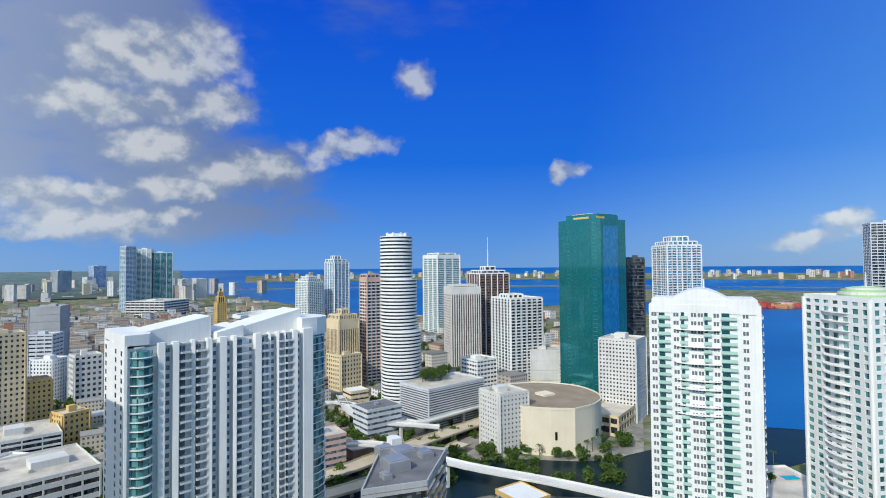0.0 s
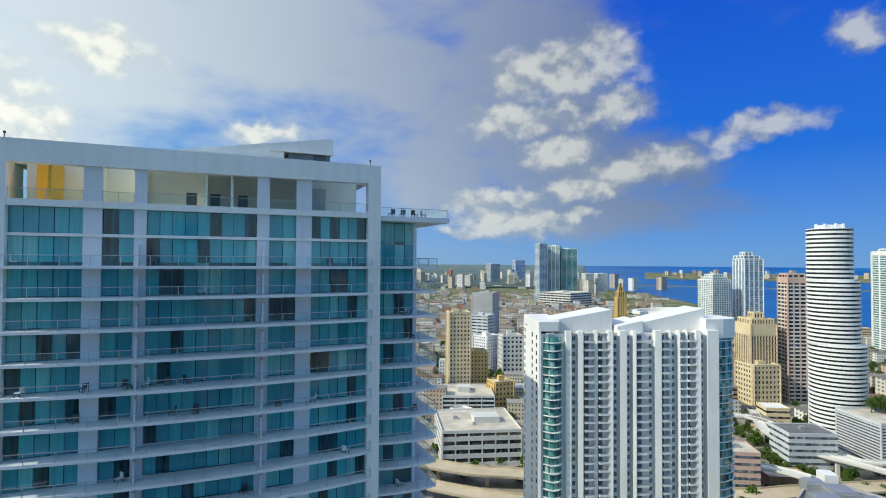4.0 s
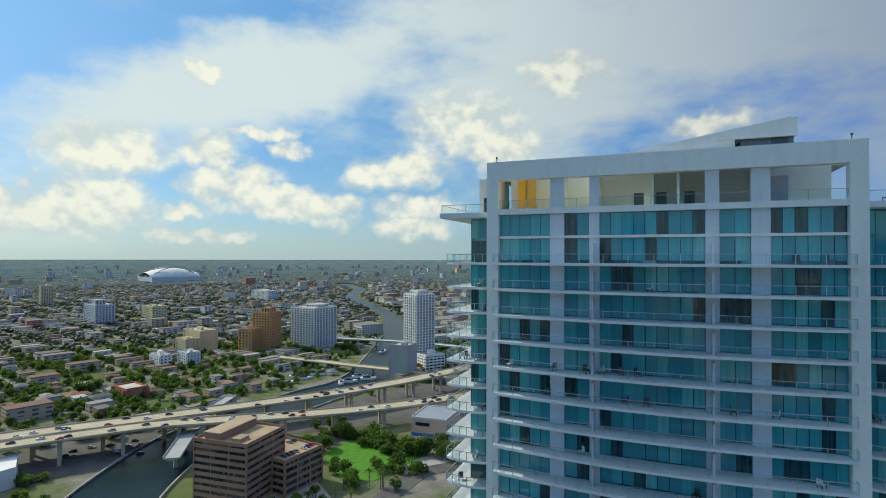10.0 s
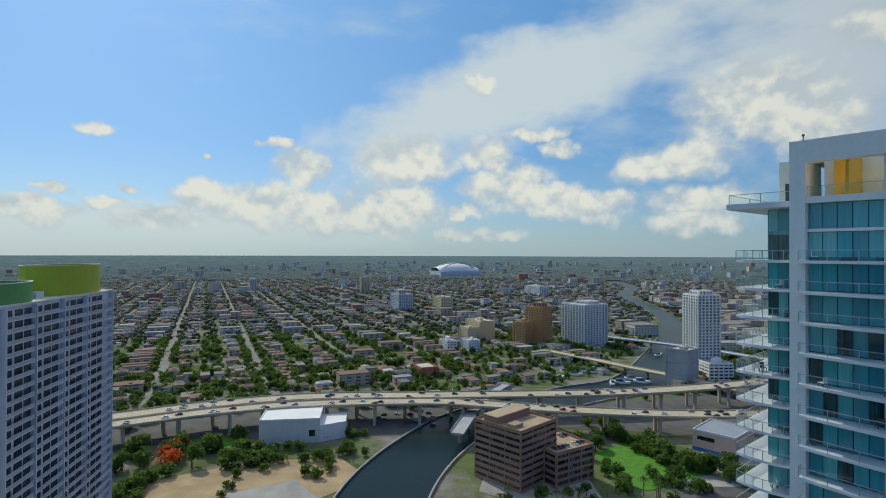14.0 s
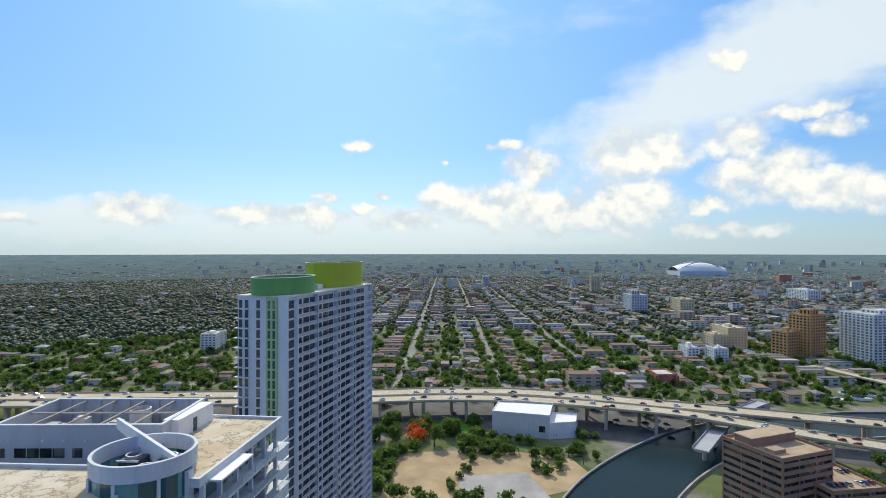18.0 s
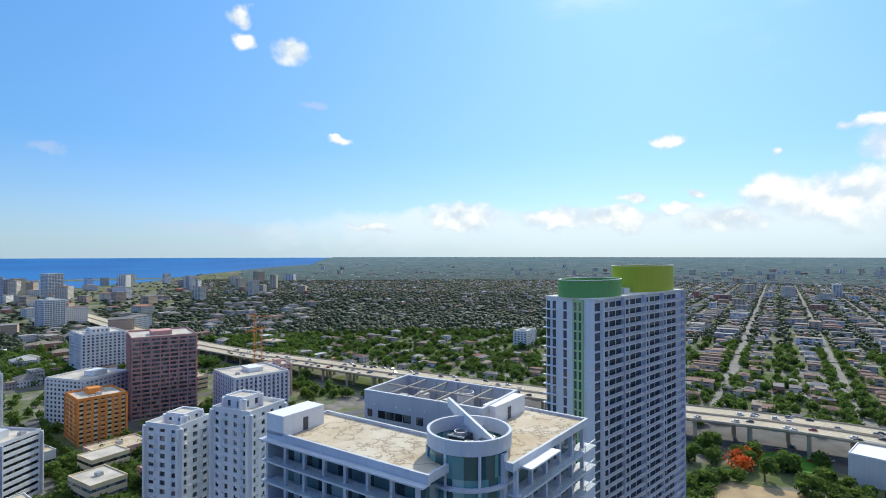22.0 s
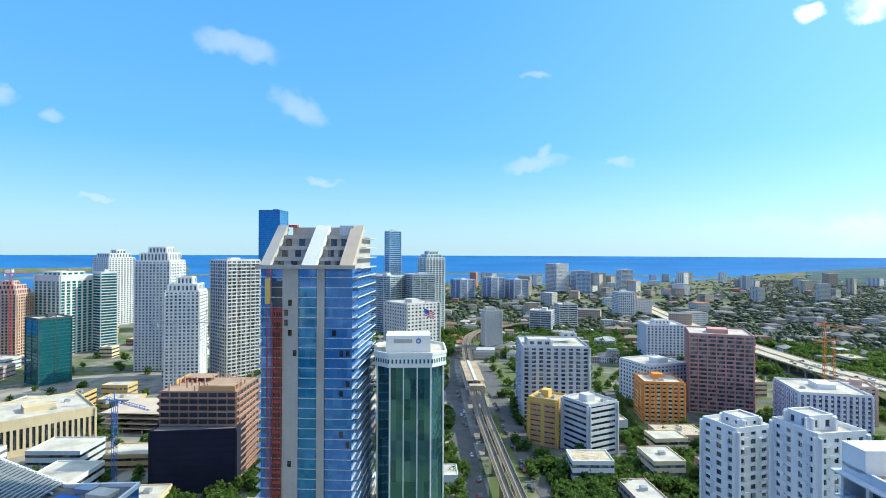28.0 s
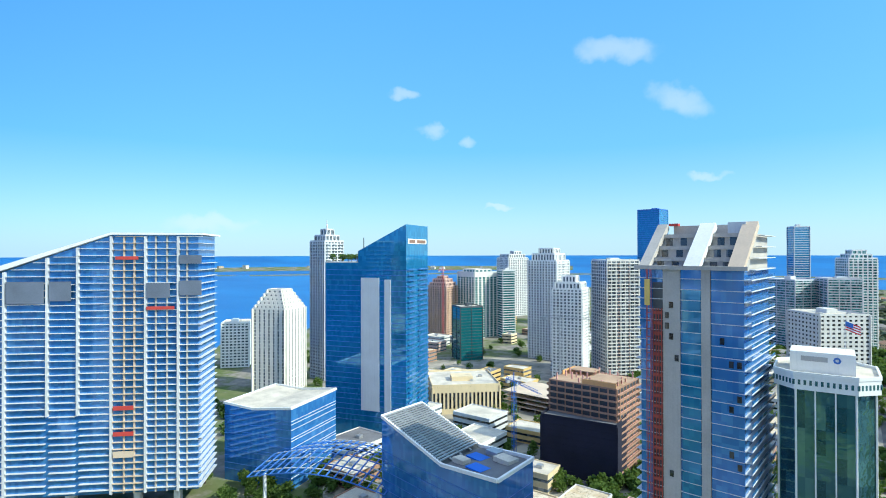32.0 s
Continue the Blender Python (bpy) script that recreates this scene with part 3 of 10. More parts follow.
def sector(az0, az1, near, far, rise, step=2.0, rings=40):
    """A sheet between two distances that may change with the bearing."""
    verts, faces = [], []
    n = max(1, int(round((az1 - az0) / step)))
    for i in range(n + 1):
        az = az0 + (az1 - az0) * i / n
        a, b = near(az), far(az)
        for j in range(rings + 1):
            d = a * (b / a) ** (j / rings)
            p = bearing(az) * d
            x, y, z, _ = bowl(p.x, p.y)
            verts.append((x, y, z + rise))
    for i in range(n):
        for j in range(rings):
            a = i * (rings + 1) + j
            faces.append((a, a + 1, a + rings + 2, a + rings + 1))
    return verts, faces


k = Nodes("city_ground")
greens = k.mix(k.ramp(k.noise(0.05, 5.0), 0.35, 0.7), (0.105, 0.145, 0.055), (0.170, 0.185, 0.090))
greys = k.mix(k.ramp(k.noise(0.11, 4.0), 0.3, 0.7), (0.18, 0.17, 0.15), (0.32, 0.29, 0.25))
k.put(k.mix(k.ramp(k.noise(0.018, 6.0, rough=0.7), 0.46, 0.58), greens, greys), k.b.inputs["Base Color"])
k.b.inputs["Roughness"].default_value = 0.95
k.b.inputs["Specular IOR Level"].default_value = 0.0
GROUND = k.m
k = Nodes("bay_water")
k.put(k.mix(k.ramp(k.noise(0.0016, 5.0, (1, 2.0, 1)), 0.35, 0.7), (0.006, 0.09, 0.30), (0.014, 0.16, 0.42)), k.b.inputs["Base Color"])
k.b.inputs["Roughness"].default_value = 0.35
k.b.inputs["Specular IOR Level"].default_value = 0.10
k.bump(k.noise(0.25, 4.0), 0.25, 0.5)
BAY = k.m
k = Nodes("river_water")
k.put(k.mix(k.ramp(k.noise(0.01, 4.0), 0.35, 0.7), (0.008, 0.022, 0.026), (0.014, 0.032, 0.036)), k.b.inputs["Base Color"])
k.b.inputs["Roughness"].default_value = 0.3
k.b.inputs["Specular IOR Level"].default_value = 0.07
k.bump(k.noise(0.5, 3.0), 0.25, 0.3)
RIVER = k.m

k = Nodes("hazy_far_land")
speck = k.ramp(k.noise(0.07, 5.0, rough=0.75), 0.60, 0.66, 0.0, 0.5)
k.put(k.mix(speck, k.mix(k.ramp(k.noise(0.012, 6.0, rough=0.72), 0.42, 0.62), (0.035, 0.052, 0.032), (0.090, 0.095, 0.072)), (0.30, 0.28, 0.25)), k.b.inputs["Base Color"])
# blue distance haze is put into the emission, stronger towards the horizon
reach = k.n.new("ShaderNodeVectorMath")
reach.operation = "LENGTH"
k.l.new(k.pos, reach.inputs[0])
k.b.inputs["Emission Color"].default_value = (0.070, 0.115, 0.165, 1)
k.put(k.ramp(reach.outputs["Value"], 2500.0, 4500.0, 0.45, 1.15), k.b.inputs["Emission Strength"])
k.b.inputs["Roughness"].default_value = 0.95
k.b.inputs["Specular IOR Level"].default_value = 0.0
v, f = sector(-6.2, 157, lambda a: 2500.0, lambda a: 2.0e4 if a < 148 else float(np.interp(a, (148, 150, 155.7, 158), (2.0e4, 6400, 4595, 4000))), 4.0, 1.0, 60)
tagged(new("backdrop_land", mesh_of("backdrop_land", v, f, k.m)), "wooded flat land with blue haze put on, reaching the horizon", "backdrop", kind="structure")
v, f = sector(0, 360, lambda a: 0.5, lambda a: 2.0e4, 0.0, 2.0, 110)
tagged(new("ground", mesh_of("ground", v, f, GROUND)), "flat city ground of green yards and grey lots", "ground", kind="structure")

k = Nodes("city_lots")
lots = k.mix(k.ramp(k.noise(0.04, 4.0), 0.4, 0.6), (0.34, 0.31, 0.26), (0.22, 0.21, 0.19))
lots = k.mix(k.ramp(k.noise(0.025, 5.0, rough=0.7), 0.54, 0.62), lots, (0.07, 0.11, 0.04))
k.put(k.mix(k.ramp(k.cells((9.0, 9.0, 50.0), k.pos), 0.7, 0.72, 0.0, 0.35), lots, (0.46, 0.43, 0.37)), k.b.inputs["Base Color"])
k.b.inputs["Roughness"].default_value, k.b.inputs["Specular IOR Level"].default_value = 0.95, 0.0
v, f = sector(-52, 36, lambda a: 255.0, lambda a: float(np.interp(a, (-52, -44, -30, -14, 0, 36), (700, 900, 1150, 1500, 1500, 900))), 0.10, 2.0, 20)
tagged(new("pavement_north", mesh_of("pavement_north", v, f, k.m)), "pale streets and paved lots of the northern city", "pavement", kind="structure")
v, f = sector(186, 242, lambda a: 215.0, lambda a: 620.0, 0.10, 2.0, 20)
tagged(new("pavement_south", mesh_of("pavement_south", v, f, k.m)), "pale streets and paved lots of the southern city", "pavement", kind="structure")

SHORE = [(-92, 600), (-72, 470), (-65.2, 466), (-62, 459), (-58.5, 700), (-56, 1300), (-44.6, 1636), (-29.3, 1283), (-23.4, 1308), (-16.6, 1752), (-11.8, 2254), (-8.2, 2575), (-7.2, 3600), (-6.2, 9000)]
SHORE_SOUTH = [(148, 19900), (150, 6400), (155.7, 4595), (160.4, 3515), (165, 2700), (170.5, 2330), (180.5, 2113), (184, 2205), (190.5, 2173), (215, 1900), (230, 1500), (242, 1049), (243.7, 835), (251.3, 816), (253.1, 655), (268, 600)]


def along(table):
    az, d = zip(*table)
    return lambda a: float(np.interp(a, az, d))


v, f = sector(-92, -6.2, along(SHORE), lambda a: 2.0e4, 0.5, 0.75, 50)
v2, f2 = sector(148, 268, along(SHORE_SOUTH), lambda a: 2.0e4, 0.5, 0.75, 50)
f += [tuple(i + len(v) for i in q) for q in f2]
tagged(new("bay_water", mesh_of("bay_water", v + v2, f, BAY)), "deep blue bay water reaching the horizon", "water", kind="structure")


def strip(name, rows, material, z, label, category, kind="structure"):
    """A flat ribbon through rows of (x, y, width)."""
    verts, faces = [], []
    pts = [Vector((x, y)) for x, y, _ in rows]
    for i, (x, y, w) in enumerate(rows):
        t = (pts[min(i + 1, len(pts) - 1)] - pts[max(i - 1, 0)]).normalized()
        nrm = Vector((-t.y, t.x)) * w / 2
        for q in (pts[i] + nrm, pts[i] - nrm):
            bx, by, bz, _ = bowl(q.x, q.y)
            verts.append((bx, by, bz + z))
    faces = [(2 * i, 2 * i + 1, 2 * i + 3, 2 * i + 2) for i in range(len(rows) - 1)]
    return tagged(new(name, mesh_of(name, verts, faces, material)), label, category, kind=kind)


def smooth_line(points, step=12.0):
    """A soft line through control points of any width (Catmull-Rom)."""
    pts = [np.array(p, float) for p in points]
    pts = [2 * pts[0] - pts[1]] + pts + [2 * pts[-1] - pts[-2]]
    out = []
    for i in range(1, len(pts) - 2):
        a, b, c, d = pts[i - 1:i + 3]
        n = max(2, int(np.linalg.norm((c - b)[:2]) / step))
        for j in range(n):
            t = j / n
            out.append(tuple(0.5 * (2 * b + (c - a) * t + (2 * a - 5 * b + 4 * c - d) * t * t + (3 * b - 3 * c + d - a) * t ** 3)))
    return out + [tuple(pts[-2])]


WEST_RIVER = [(-120, 10, 44), (-215, 4, 44), (-275, 14, 46), (-338, 46, 46), (-390, 92, 48), (-437, 182, 50), (-484, 270, 50), (-706, 440, 44), (-1013, 602, 34), (-1488, 762, 34), (-1800, 960, 40), (-2400, 1160, 50)]
strip("river_water_west", smooth_line(WEST_RIVER), RIVER, 0.28, "dark green river winding inland", "water")
EAST_RIVER = [(100, 250, 40), (180, 253, 50), (240, 212, 52), (300, 200, 56), (420, 190, 70), (560, 200, 120)]
strip("river_water_east", smooth_line(EAST_RIVER), RIVER, 0.32, "dark green river reaching the bay", "water")


def islet(name, az0, az1, d0, d1, label):
    v, f = sector(az0, az1, lambda a: d0, lambda a: d1, 1.2, 1.0, 8)
    tagged(new(name, mesh_of(name, v, f, GROUND)), label, "island", kind="structure")


islet("island_port", -72, -50, 1800, 2690, "low port island in the bay")
islet("island_beach", -72, -12, 4300, 7000, "long low barrier island across the bay")
islet("island_key", 216, 254, 3700, 4700, "flat green island across the southern bay")
# ---- towers and blocks of the city ----
tower("office_tower", "beige stone office tower with rows of small dark windows", -56.3, 473.8, 16.2, 18.2, 18.3, 75.7, BEIGE, DARKGLASS, floor=3.6, band=1.9, bay=3.2, pier=1.7)
tower("office_block", "lower ochre stone wing beside a beige tower", -39.9, 480.7, 15.9, 14.7, 14.7, 41.5, OCHRE, DARKGLASS, floor=3.6, band=1.9, bay=3.2, pier=1.7)
tower("office_block", "ochre stone block with small square windows", -18.3, 445.7, 27.3, 16.2, 16.2, 23.4, OCHRE, DARKGLASS, floor=3.6, band=1.9, bay=3.4, pier=1.8)
tower("parking_garage", "long pale concrete parking garage with open decks", -44.5, 433.3, 9.7, 40.2, 40.6, 17.0, OFFWHITE, DARKGLASS, floor=3.2, band=1.3, bay=9, pier=0.6, category="garage")
tower("warehouse", "plain white windowless box building", -44.7, 399.3, 48.3, 12.2, 12.2, 11.4, WHITE, WHITE, floor=11, band=10, bay=12, plant=False)
tower("parking_garage", "low white parking structure with open sides", -29.5, 343.7, 14.6, 47.6, 47.5, 20.1, OFFWHITE, DARKGLASS, floor=5, band=2.6, bay=8, pier=0.8, category="garage")
tower("office_tower", "grey windowless concrete block tower", -51.0, 740.6, 76.3, 29.3, 29.3, 77.8, GREY, GREY, floor=8, band=7, bay=9)
tower("office_block", "grey concrete block with strip windows", -50.5, 695.1, 69.3, 22.3, 22.3, 52.0, PALEGREY, DARKGLASS, floor=4, band=2.5, bay=7)
tower("office_block", "pale building with tall pink panels", -13.3, 580.7, 14.5, 21.3, 21.3, 42.7, OFFWHITE, DARKGLASS, floor=5, band=2.4, bay=4, pier=2)
tower("office_block", "white stepped office block with small windows", -40.3, 600.2, 54.3, 20.7, 20.7, 39.1, WHITE, DARKGLASS, floor=3.4, band=1.7, bay=3, pier=1.5)
tower("tower", "slim dark glass residential tower", 54.1, 1686.3, 27.8, 27.9, 27.9, 175.9, PALEGREY, BLUEPALE, bay=9, floor=3.4)
tower("tower", "pale teal glass tower with white edges", 96.8, 1725.6, 75.8, 37.0, 37.0, 170.3, WHITE, TEALPALE, bay=12, pier=2)
tower("tower", "flat teal glass tower face beside the bay", 137.7, 1733.9, 7.6, 48.0, 47.8, 161.1, WHITE, GREENGLASS, bay=16, band=0.4, pier=0.8)
tower("podium", "long pale podium with a dark screen band", 114.2, 1516.6, 50.7, 100.3, 100.3, 38.6, OFFWHITE, DARKGLASS, floor=6, band=3, bay=12)
tower("apartment_block", "white apartment block far off by the bay", 263.1, 2298.9, 18.4, 36.9, 36.9, 74.0, WHITE, GREYGLASS)
tower("apartment_block", "white apartment block far off by the bay", 319.0, 2333.3, 17.5, 40.2, 40.1, 74.2, WHITE, GREYGLASS)
tower("apartment_block", "pale tower far to the north", -174.7, 3162.7, 30.4, 61.8, 61.9, 104.7, PALEGREY, GREYGLASS, floor=5, z=3.2)
tower("apartment_block", "pale tower far to the north", -30.1, 3436.9, 23.0, 61.9, 61.9, 117.8, PALEGREY, BLUEGLASS, floor=5, z=12.5)
tower("apartment_tower", "white apartment tower with balconies before the bay", 350.2, 1068.5, 21.0, 38.4, 38.3, 89.5, WHITE, TEALPALE, bay=5, pier=1.6, bal=(10, 4, 1.5), crown=((0.8, 5, 0, 0), (0.6, 5, 0, 0)))
tower("apartment_tower", "blue glass tower with white corner strips", 413.9, 1082.5, 12.5, 36.0, 36.0, 128.0, WHITE, BLUEPALE, bay=9, pier=2.2, band=0.6, crown=((0.85, 6, -1, 0), (0.4, 7, -0.3, 0)))
tower("office_tower", "old beige stone office building with a cornice", 203.6, 516.6, 10.4, 23.4, 23.4, 66.7, BEIGE, DARKGLASS, floor=3.6, band=1.4, bay=2.6, pier=1.3, bandwall=BROWN, cap=9, crown=((0.85, 5, 0, 0), (0.35, 5, 0, 0)))
tower("office_block", "low beige stone block in front of an old office building", 200.3, 505.4, 14.5, 24.2, 24.2, 33.6, BEIGE, DARKGLASS, floor=4, band=2, bay=3.5, pier=1.8)
tower("office_tower", "brown and pink striped slim tower", 234.6, 519.2, 4.6, 15.8, 15.8, 107.1, PINK, DARKGLASS, floor=3.3, band=1.3, bay=5.3, pier=1.2, bandwall=OFFWHITE, cap=4, crown=((0.9, 4, 0, 0),))
tower("office_tower", "tall white tower with balcony lines and a flat cap", 524.0, 843.9, 1.0, 48.5, 48.5, 137.6, WHITE, TEALPALE, band=1.1, bay=18, pier=3, cap=5, crown=((0.75, 4, 0, 0),))
tower("office_tower", "white ribbed office tower with narrow windows", 370.7, 550.0, -18.3, 36.2, 36.1, 92.9, OFFWHITE, DARKGLASS, band=1.2, bay=2.8, pier=1.3, bandwall=BROWN, cap=8, crown=((0.8, 3, 0, 0),))
tower("office_tower", "dark brown office tower with white vertical ribs", 421.7, 565.5, -12.5, 41.2, 41.2, 108.7, WHITE, DARKGLASS, band=1.5, bay=8, pier=1.3, bandwall=BROWN, crown=((0.8, 4, 0, 0), (0.35, 5, 0, 0)), mast=38)
tower("apartment_tower", "white apartment tower with a grid of balconies", 352.9, 425.3, -8.1, 36.7, 36.8, 86.5, WHITE, DARKGLASS, floor=3, band=0.7, bay=6.1, pier=2.2, bal=(6.1, 3.4, 1.5), crown=((0.45, 4, -0.6, 0),))
tower("podium", "plain white windowless block beside an apartment tower", 369.5, 402.6, -35.9, 31.0, 31.2, 36.6, OFFWHITE, OFFWHITE, floor=9, band=8, bay=12)
tower("office_block", "white low office block with a roof court", 303.3, 422.2, 3.5, 24.0, 24.0, 31.0, WHITE, DARKGLASS, floor=4, band=2, bay=4)
tower("tower", "dark glass annex tower", 435.8, 347.8, -43.5, 16.8, 16.8, 124.7, STEEL, DARKGLASS, band=0.8, bay=12)
tower("apartment_tower", "white and blue apartment tower with a stepped crown", 582.7, 403.7, -29.3, 40.8, 40.7, 140.6, WHITE, BLUEPALE, floor=3, band=0.9, bay=6, pier=1.4, bal=(12, 5, 1.5), crown=((0.85, 5, 0, 0), (0.5, 6, 0, 0)))
tower("hotel", "white hotel slab with rows of small windows", 347.4, 289.5, 22.1, 28.2, 28.2, 61.2, OFFWHITE, DARKGLASS, floor=2.9, band=1.6, bay=2.6, pier=1.3)
tower("hotel", "lower white hotel wing with punched windows", 222.0, 281.6, -3.2, 22.8, 22.8, 37.7, OFFWHITE, DARKGLASS, floor=2.9, band=1.7, bay=3, pier=1.7)
tower("tower", "dark grey residential tower with thin slabs", 678.0, 231.8, -56.3, 27.3, 27.2, 158.5, PALEGREY, DARKGLASS, floor=3, band=0.8, bay=6, pier=0.5)
t = tower("office_block", "brown stone office block with long dark strip windows", -283.2, 83.4, 125.5, 31.0, 31.0, 30.3, TERRA, DARKGLASS, floor=3.4, band=1.8, bay=12, pier=0.3, plant=False, roof=TANROOF)
part("penthouse", [(-14, 1, 30.3, 14, 10, 34.0)], TERRA, t)
part("penthouse_roof", [(-14.4, 0.6, 34.0, 14.4, 10.4, 34.5)], TANROOF, t)
part("roof_box", [(-12, -9, 30.3, -5, -4, 32.0)], TANROOF, t)
tower("parking_garage", "brown parking garage with cars on the roof", -282.2, 106.3, 113.8, 27.3, 27.3, 17.5, TERRA, DARKGLASS, floor=3.2, band=1.4, bay=9, plant=False, roof=TANROOF, category="garage")
tower("apartment_tower", "slim white apartment tower by the river", -489.8, 333.4, 91.2, 23.6, 23.6, 79.9, WHITE, GREYGLASS, floor=3, band=0.9, bay=4, pier=1.5, bal=(8, 4.5, 1.4), crown=((0.6, 4, 0, 0),))
tower("podium", "white podium with parking decks below a slim tower", -467.6, 332.1, 83.7, 22.7, 22.7, 18.1, WHITE, DARKGLASS, floor=3.2, band=1.6, bay=5)
tower("office_block", "blank grey block beside the river", -456.5, 291.3, 121.0, 20.1, 20.1, 33.1, GREY, GREY, floor=11, band=10, bay=10)
tower("apartment_tower", "white apartment slab with stepped roofline", -683.7, 295.6, 111.2, 41.6, 41.5, 53.2, WHITE, GREYGLASS, floor=3, band=1.0, bay=5, pier=1.6, bal=(10, 4, 1.4), crown=((0.5, 4, 0.6, 0),))
tower("apartment_block", "orange and beige apartment block", -697.3, 237.1, 127.1, 24.8, 24.8, 48.6, ORANGESTONE, DARKGLASS, floor=3.2, band=1.5, bay=4, pier=1.6, crown=((0.5, 6, 0.5, 0),))
tower("apartment_block", "lower orange wing of an apartment block", -690.0, 214.0, 127.1, 22, 18, 30, ORANGESTONE, DARKGLASS, floor=3.2, band=1.5, bay=4, pier=1.6)
tower("apartment_block", "tan apartment block with stepped wings", -748, 168, 104.8, 22, 44, 26, BEIGE, GREYGLASS, floor=3.2, band=1.7, bay=4, pier=2.0)
tower("apartment_block", "tan apartment block with stepped wings", -735, 150, 104.8, 16, 26, 18, BEIGE, GREYGLASS, floor=3.2, band=1.7, bay=4, pier=2.0)
tower("apartment_block", "pale yellow apartment block among gardens", -1175, 180, 104.8, 26, 48, 25, YELLOWPALE, GREYGLASS, floor=3.2, band=1.7, bay=5, pier=2.2)
tower("apartment_block", "small white apartment block among gardens", -648, 134, 104.8, 14, 21, 15, WHITE, DARKGLASS, floor=3.1, band=1.6, bay=4, pier=2.0)
tower("apartment_block", "white block of the western gardens", -660, 108, 104.8, 12, 24, 13, WHITE, DARKGLASS, floor=3.1, band=1.6, bay=4, pier=2.0)
tower("hall", "red-brown hall with a pitched roof", -532, 64, 104.8, 17, 25, 9, REDHALL, GREYGLASS, floor=9, band=7, bay=6, pier=4, roof=ROOF, plant=False)
tower("apartment_block", "pale blue-grey apartment slab far in the west", -1146, 88, 104.8, 30, 54, 34, PALEGREY, GREYGLASS, floor=3.2, band=1.3, bay=5, pier=1.8, crown=((0.5, 8, 0, 0.6),))
tower("apartment_block", "pale apartment slab far in the west", -1844, -345, 104.8, 20, 42, 34, OFFWHITE, GREYGLASS, floor=3.2, band=1.4, bay=6, pier=2.2)
tower("apartment_block", "slim tan tower far in the west", -1664, 15, 104.8, 24, 24, 46, BEIGE, GREYGLASS, floor=3.2, band=1.5, bay=5, pier=2.2)
tower("apartment_block", "long white block on the western horizon", -1516, 508, 104.8, 30, 80, 26, WHITE, GREYGLASS, floor=3.4, band=1.4, bay=6, pier=2.2)
tower("apartment_block", "cream block beyond the southern gardens", -564, -441, 104.8, 18, 30, 21, CREAMWHITE, GREYGLASS, floor=3.0, band=1.5, bay=4, pier=1.8)
tower("apartment_block", "white apartment block with dark window strips", -64.5, -205.4, -150.6, 14.6, 14.6, 60.7, WHITE, WINDOWDARK, floor=3, band=1.3, bay=4.2, pier=2.6, crown=((0.55, 3, 0.4, -0.3),), bal=(7.3, 2.2, 0.9))
tower("apartment_block", "white apartment block with dark window strips", -81.4, -184.8, -158.5, 16.9, 16.8, 67.0, WHITE, WINDOWDARK, floor=3, band=1.3, bay=4.2, pier=2.6, crown=((0.5, 4, -0.4, 0.3),), bal=(8.4, 2.2, 0.9))
tower("apartment_block", "white and violet apartment block", -180.2, -406.0, 179.2, 41.4, 41.3, 30.1, WHITE, GREYGLASS, floor=3, band=1.3, bay=3.5, pier=1.6, bandwall=VIOLET, bal=(7, 3, 1.2))
tower("apartment_block", "pink apartment block behind white ones", -217.4, -438.1, 170.0, 18.7, 18.7, 25.9, PINK, DARKGLASS, floor=3, band=1.6, bay=4, pier=2)
tower("office_block", "yellow office block with orange sides", -0.3, -351.1, -110.1, 18.4, 18.4, 28.6, YELLOW, GREYGLASS, floor=3.3, band=2.1, bay=9, pier=2.4, bandwall=ORANGESTONE, cap=2, roof=TANROOF)
tower("office_block", "pale blue-grey office block with strip windows", -25.2, -340.5, -140.2, 22.7, 22.7, 31.0, PALEGREY, DARKGLASS, floor=3.3, band=1.9, bay=18, pier=3)
tower("apartment_block", "large pale grey apartment block with stepped bays", -2.9, -410.8, -172.0, 46.2, 45.9, 53.5, PALEGREY, WINDOWDARK, floor=3, band=0.9, bay=5.2, pier=2.3, bal=(10.4, 4.2, 1.5), crown=((0.35, 4, -0.7, -0.5), (0.2, 3, 0.7, 0.2)))
tower("apartment_block", "orange and cream apartment block", -79.7, -416.9, -175.2, 27.5, 27.5, 28.6, ORANGE, DARKGLASS, floor=3, band=1.5, bay=4, pier=1.6, bandwall=BEIGE, bal=(8, 3.4, 1.2))
tower("apartment_block", "white apartment block behind an orange one", -85.5, -472.3, -149.8, 36.7, 36.6, 30.9, WHITE, GREYGLASS, floor=3, band=1.3, bay=3.5, pier=1.5)
tower("building_shell", "red-brown concrete tower under construction with open floors", -130.2, -455.5, 170.9, 43.2, 43.5, 58.8, REDRAW, GREYGLASS, floor=3.1, band=1.0, bay=6.4, pier=0.9, bandwall=PINK, bal=(6.4, 6, 1.0))
tower("apartment_tower", "white apartment tower with stacked balconies", -123.1, -637.4, -174.9, 38.1, 38.1, 42.1, WHITE, GREYGLASS, floor=3, band=1.0, bay=4, pier=1.8, bal=(8, 4, 1.4), crown=((0.4, 4, 0, 0),))
tower("apartment_tower", "white tower far to the south", -143.7, -1093.0, -163.3, 31.3, 31.2, 45.0, WHITE, GREYGLASS)
tower("apartment_tower", "slim pale apartment tower by the railway", 64.7, -641.2, -157.4, 19.2, 19.2, 51.2, OFFWHITE, DARKGLASS, floor=3, band=1.5, bay=3, pier=1.6, bal=(6.4, 2.6, 1.1), crown=((0.5, 4, -0.5, 0),))
tower("office_block", "blue-grey glass office block", 7.7, -832.0, -99.6, 31.7, 31.8, 33.2, PALEGREY, GREYGLASS, bay=14)
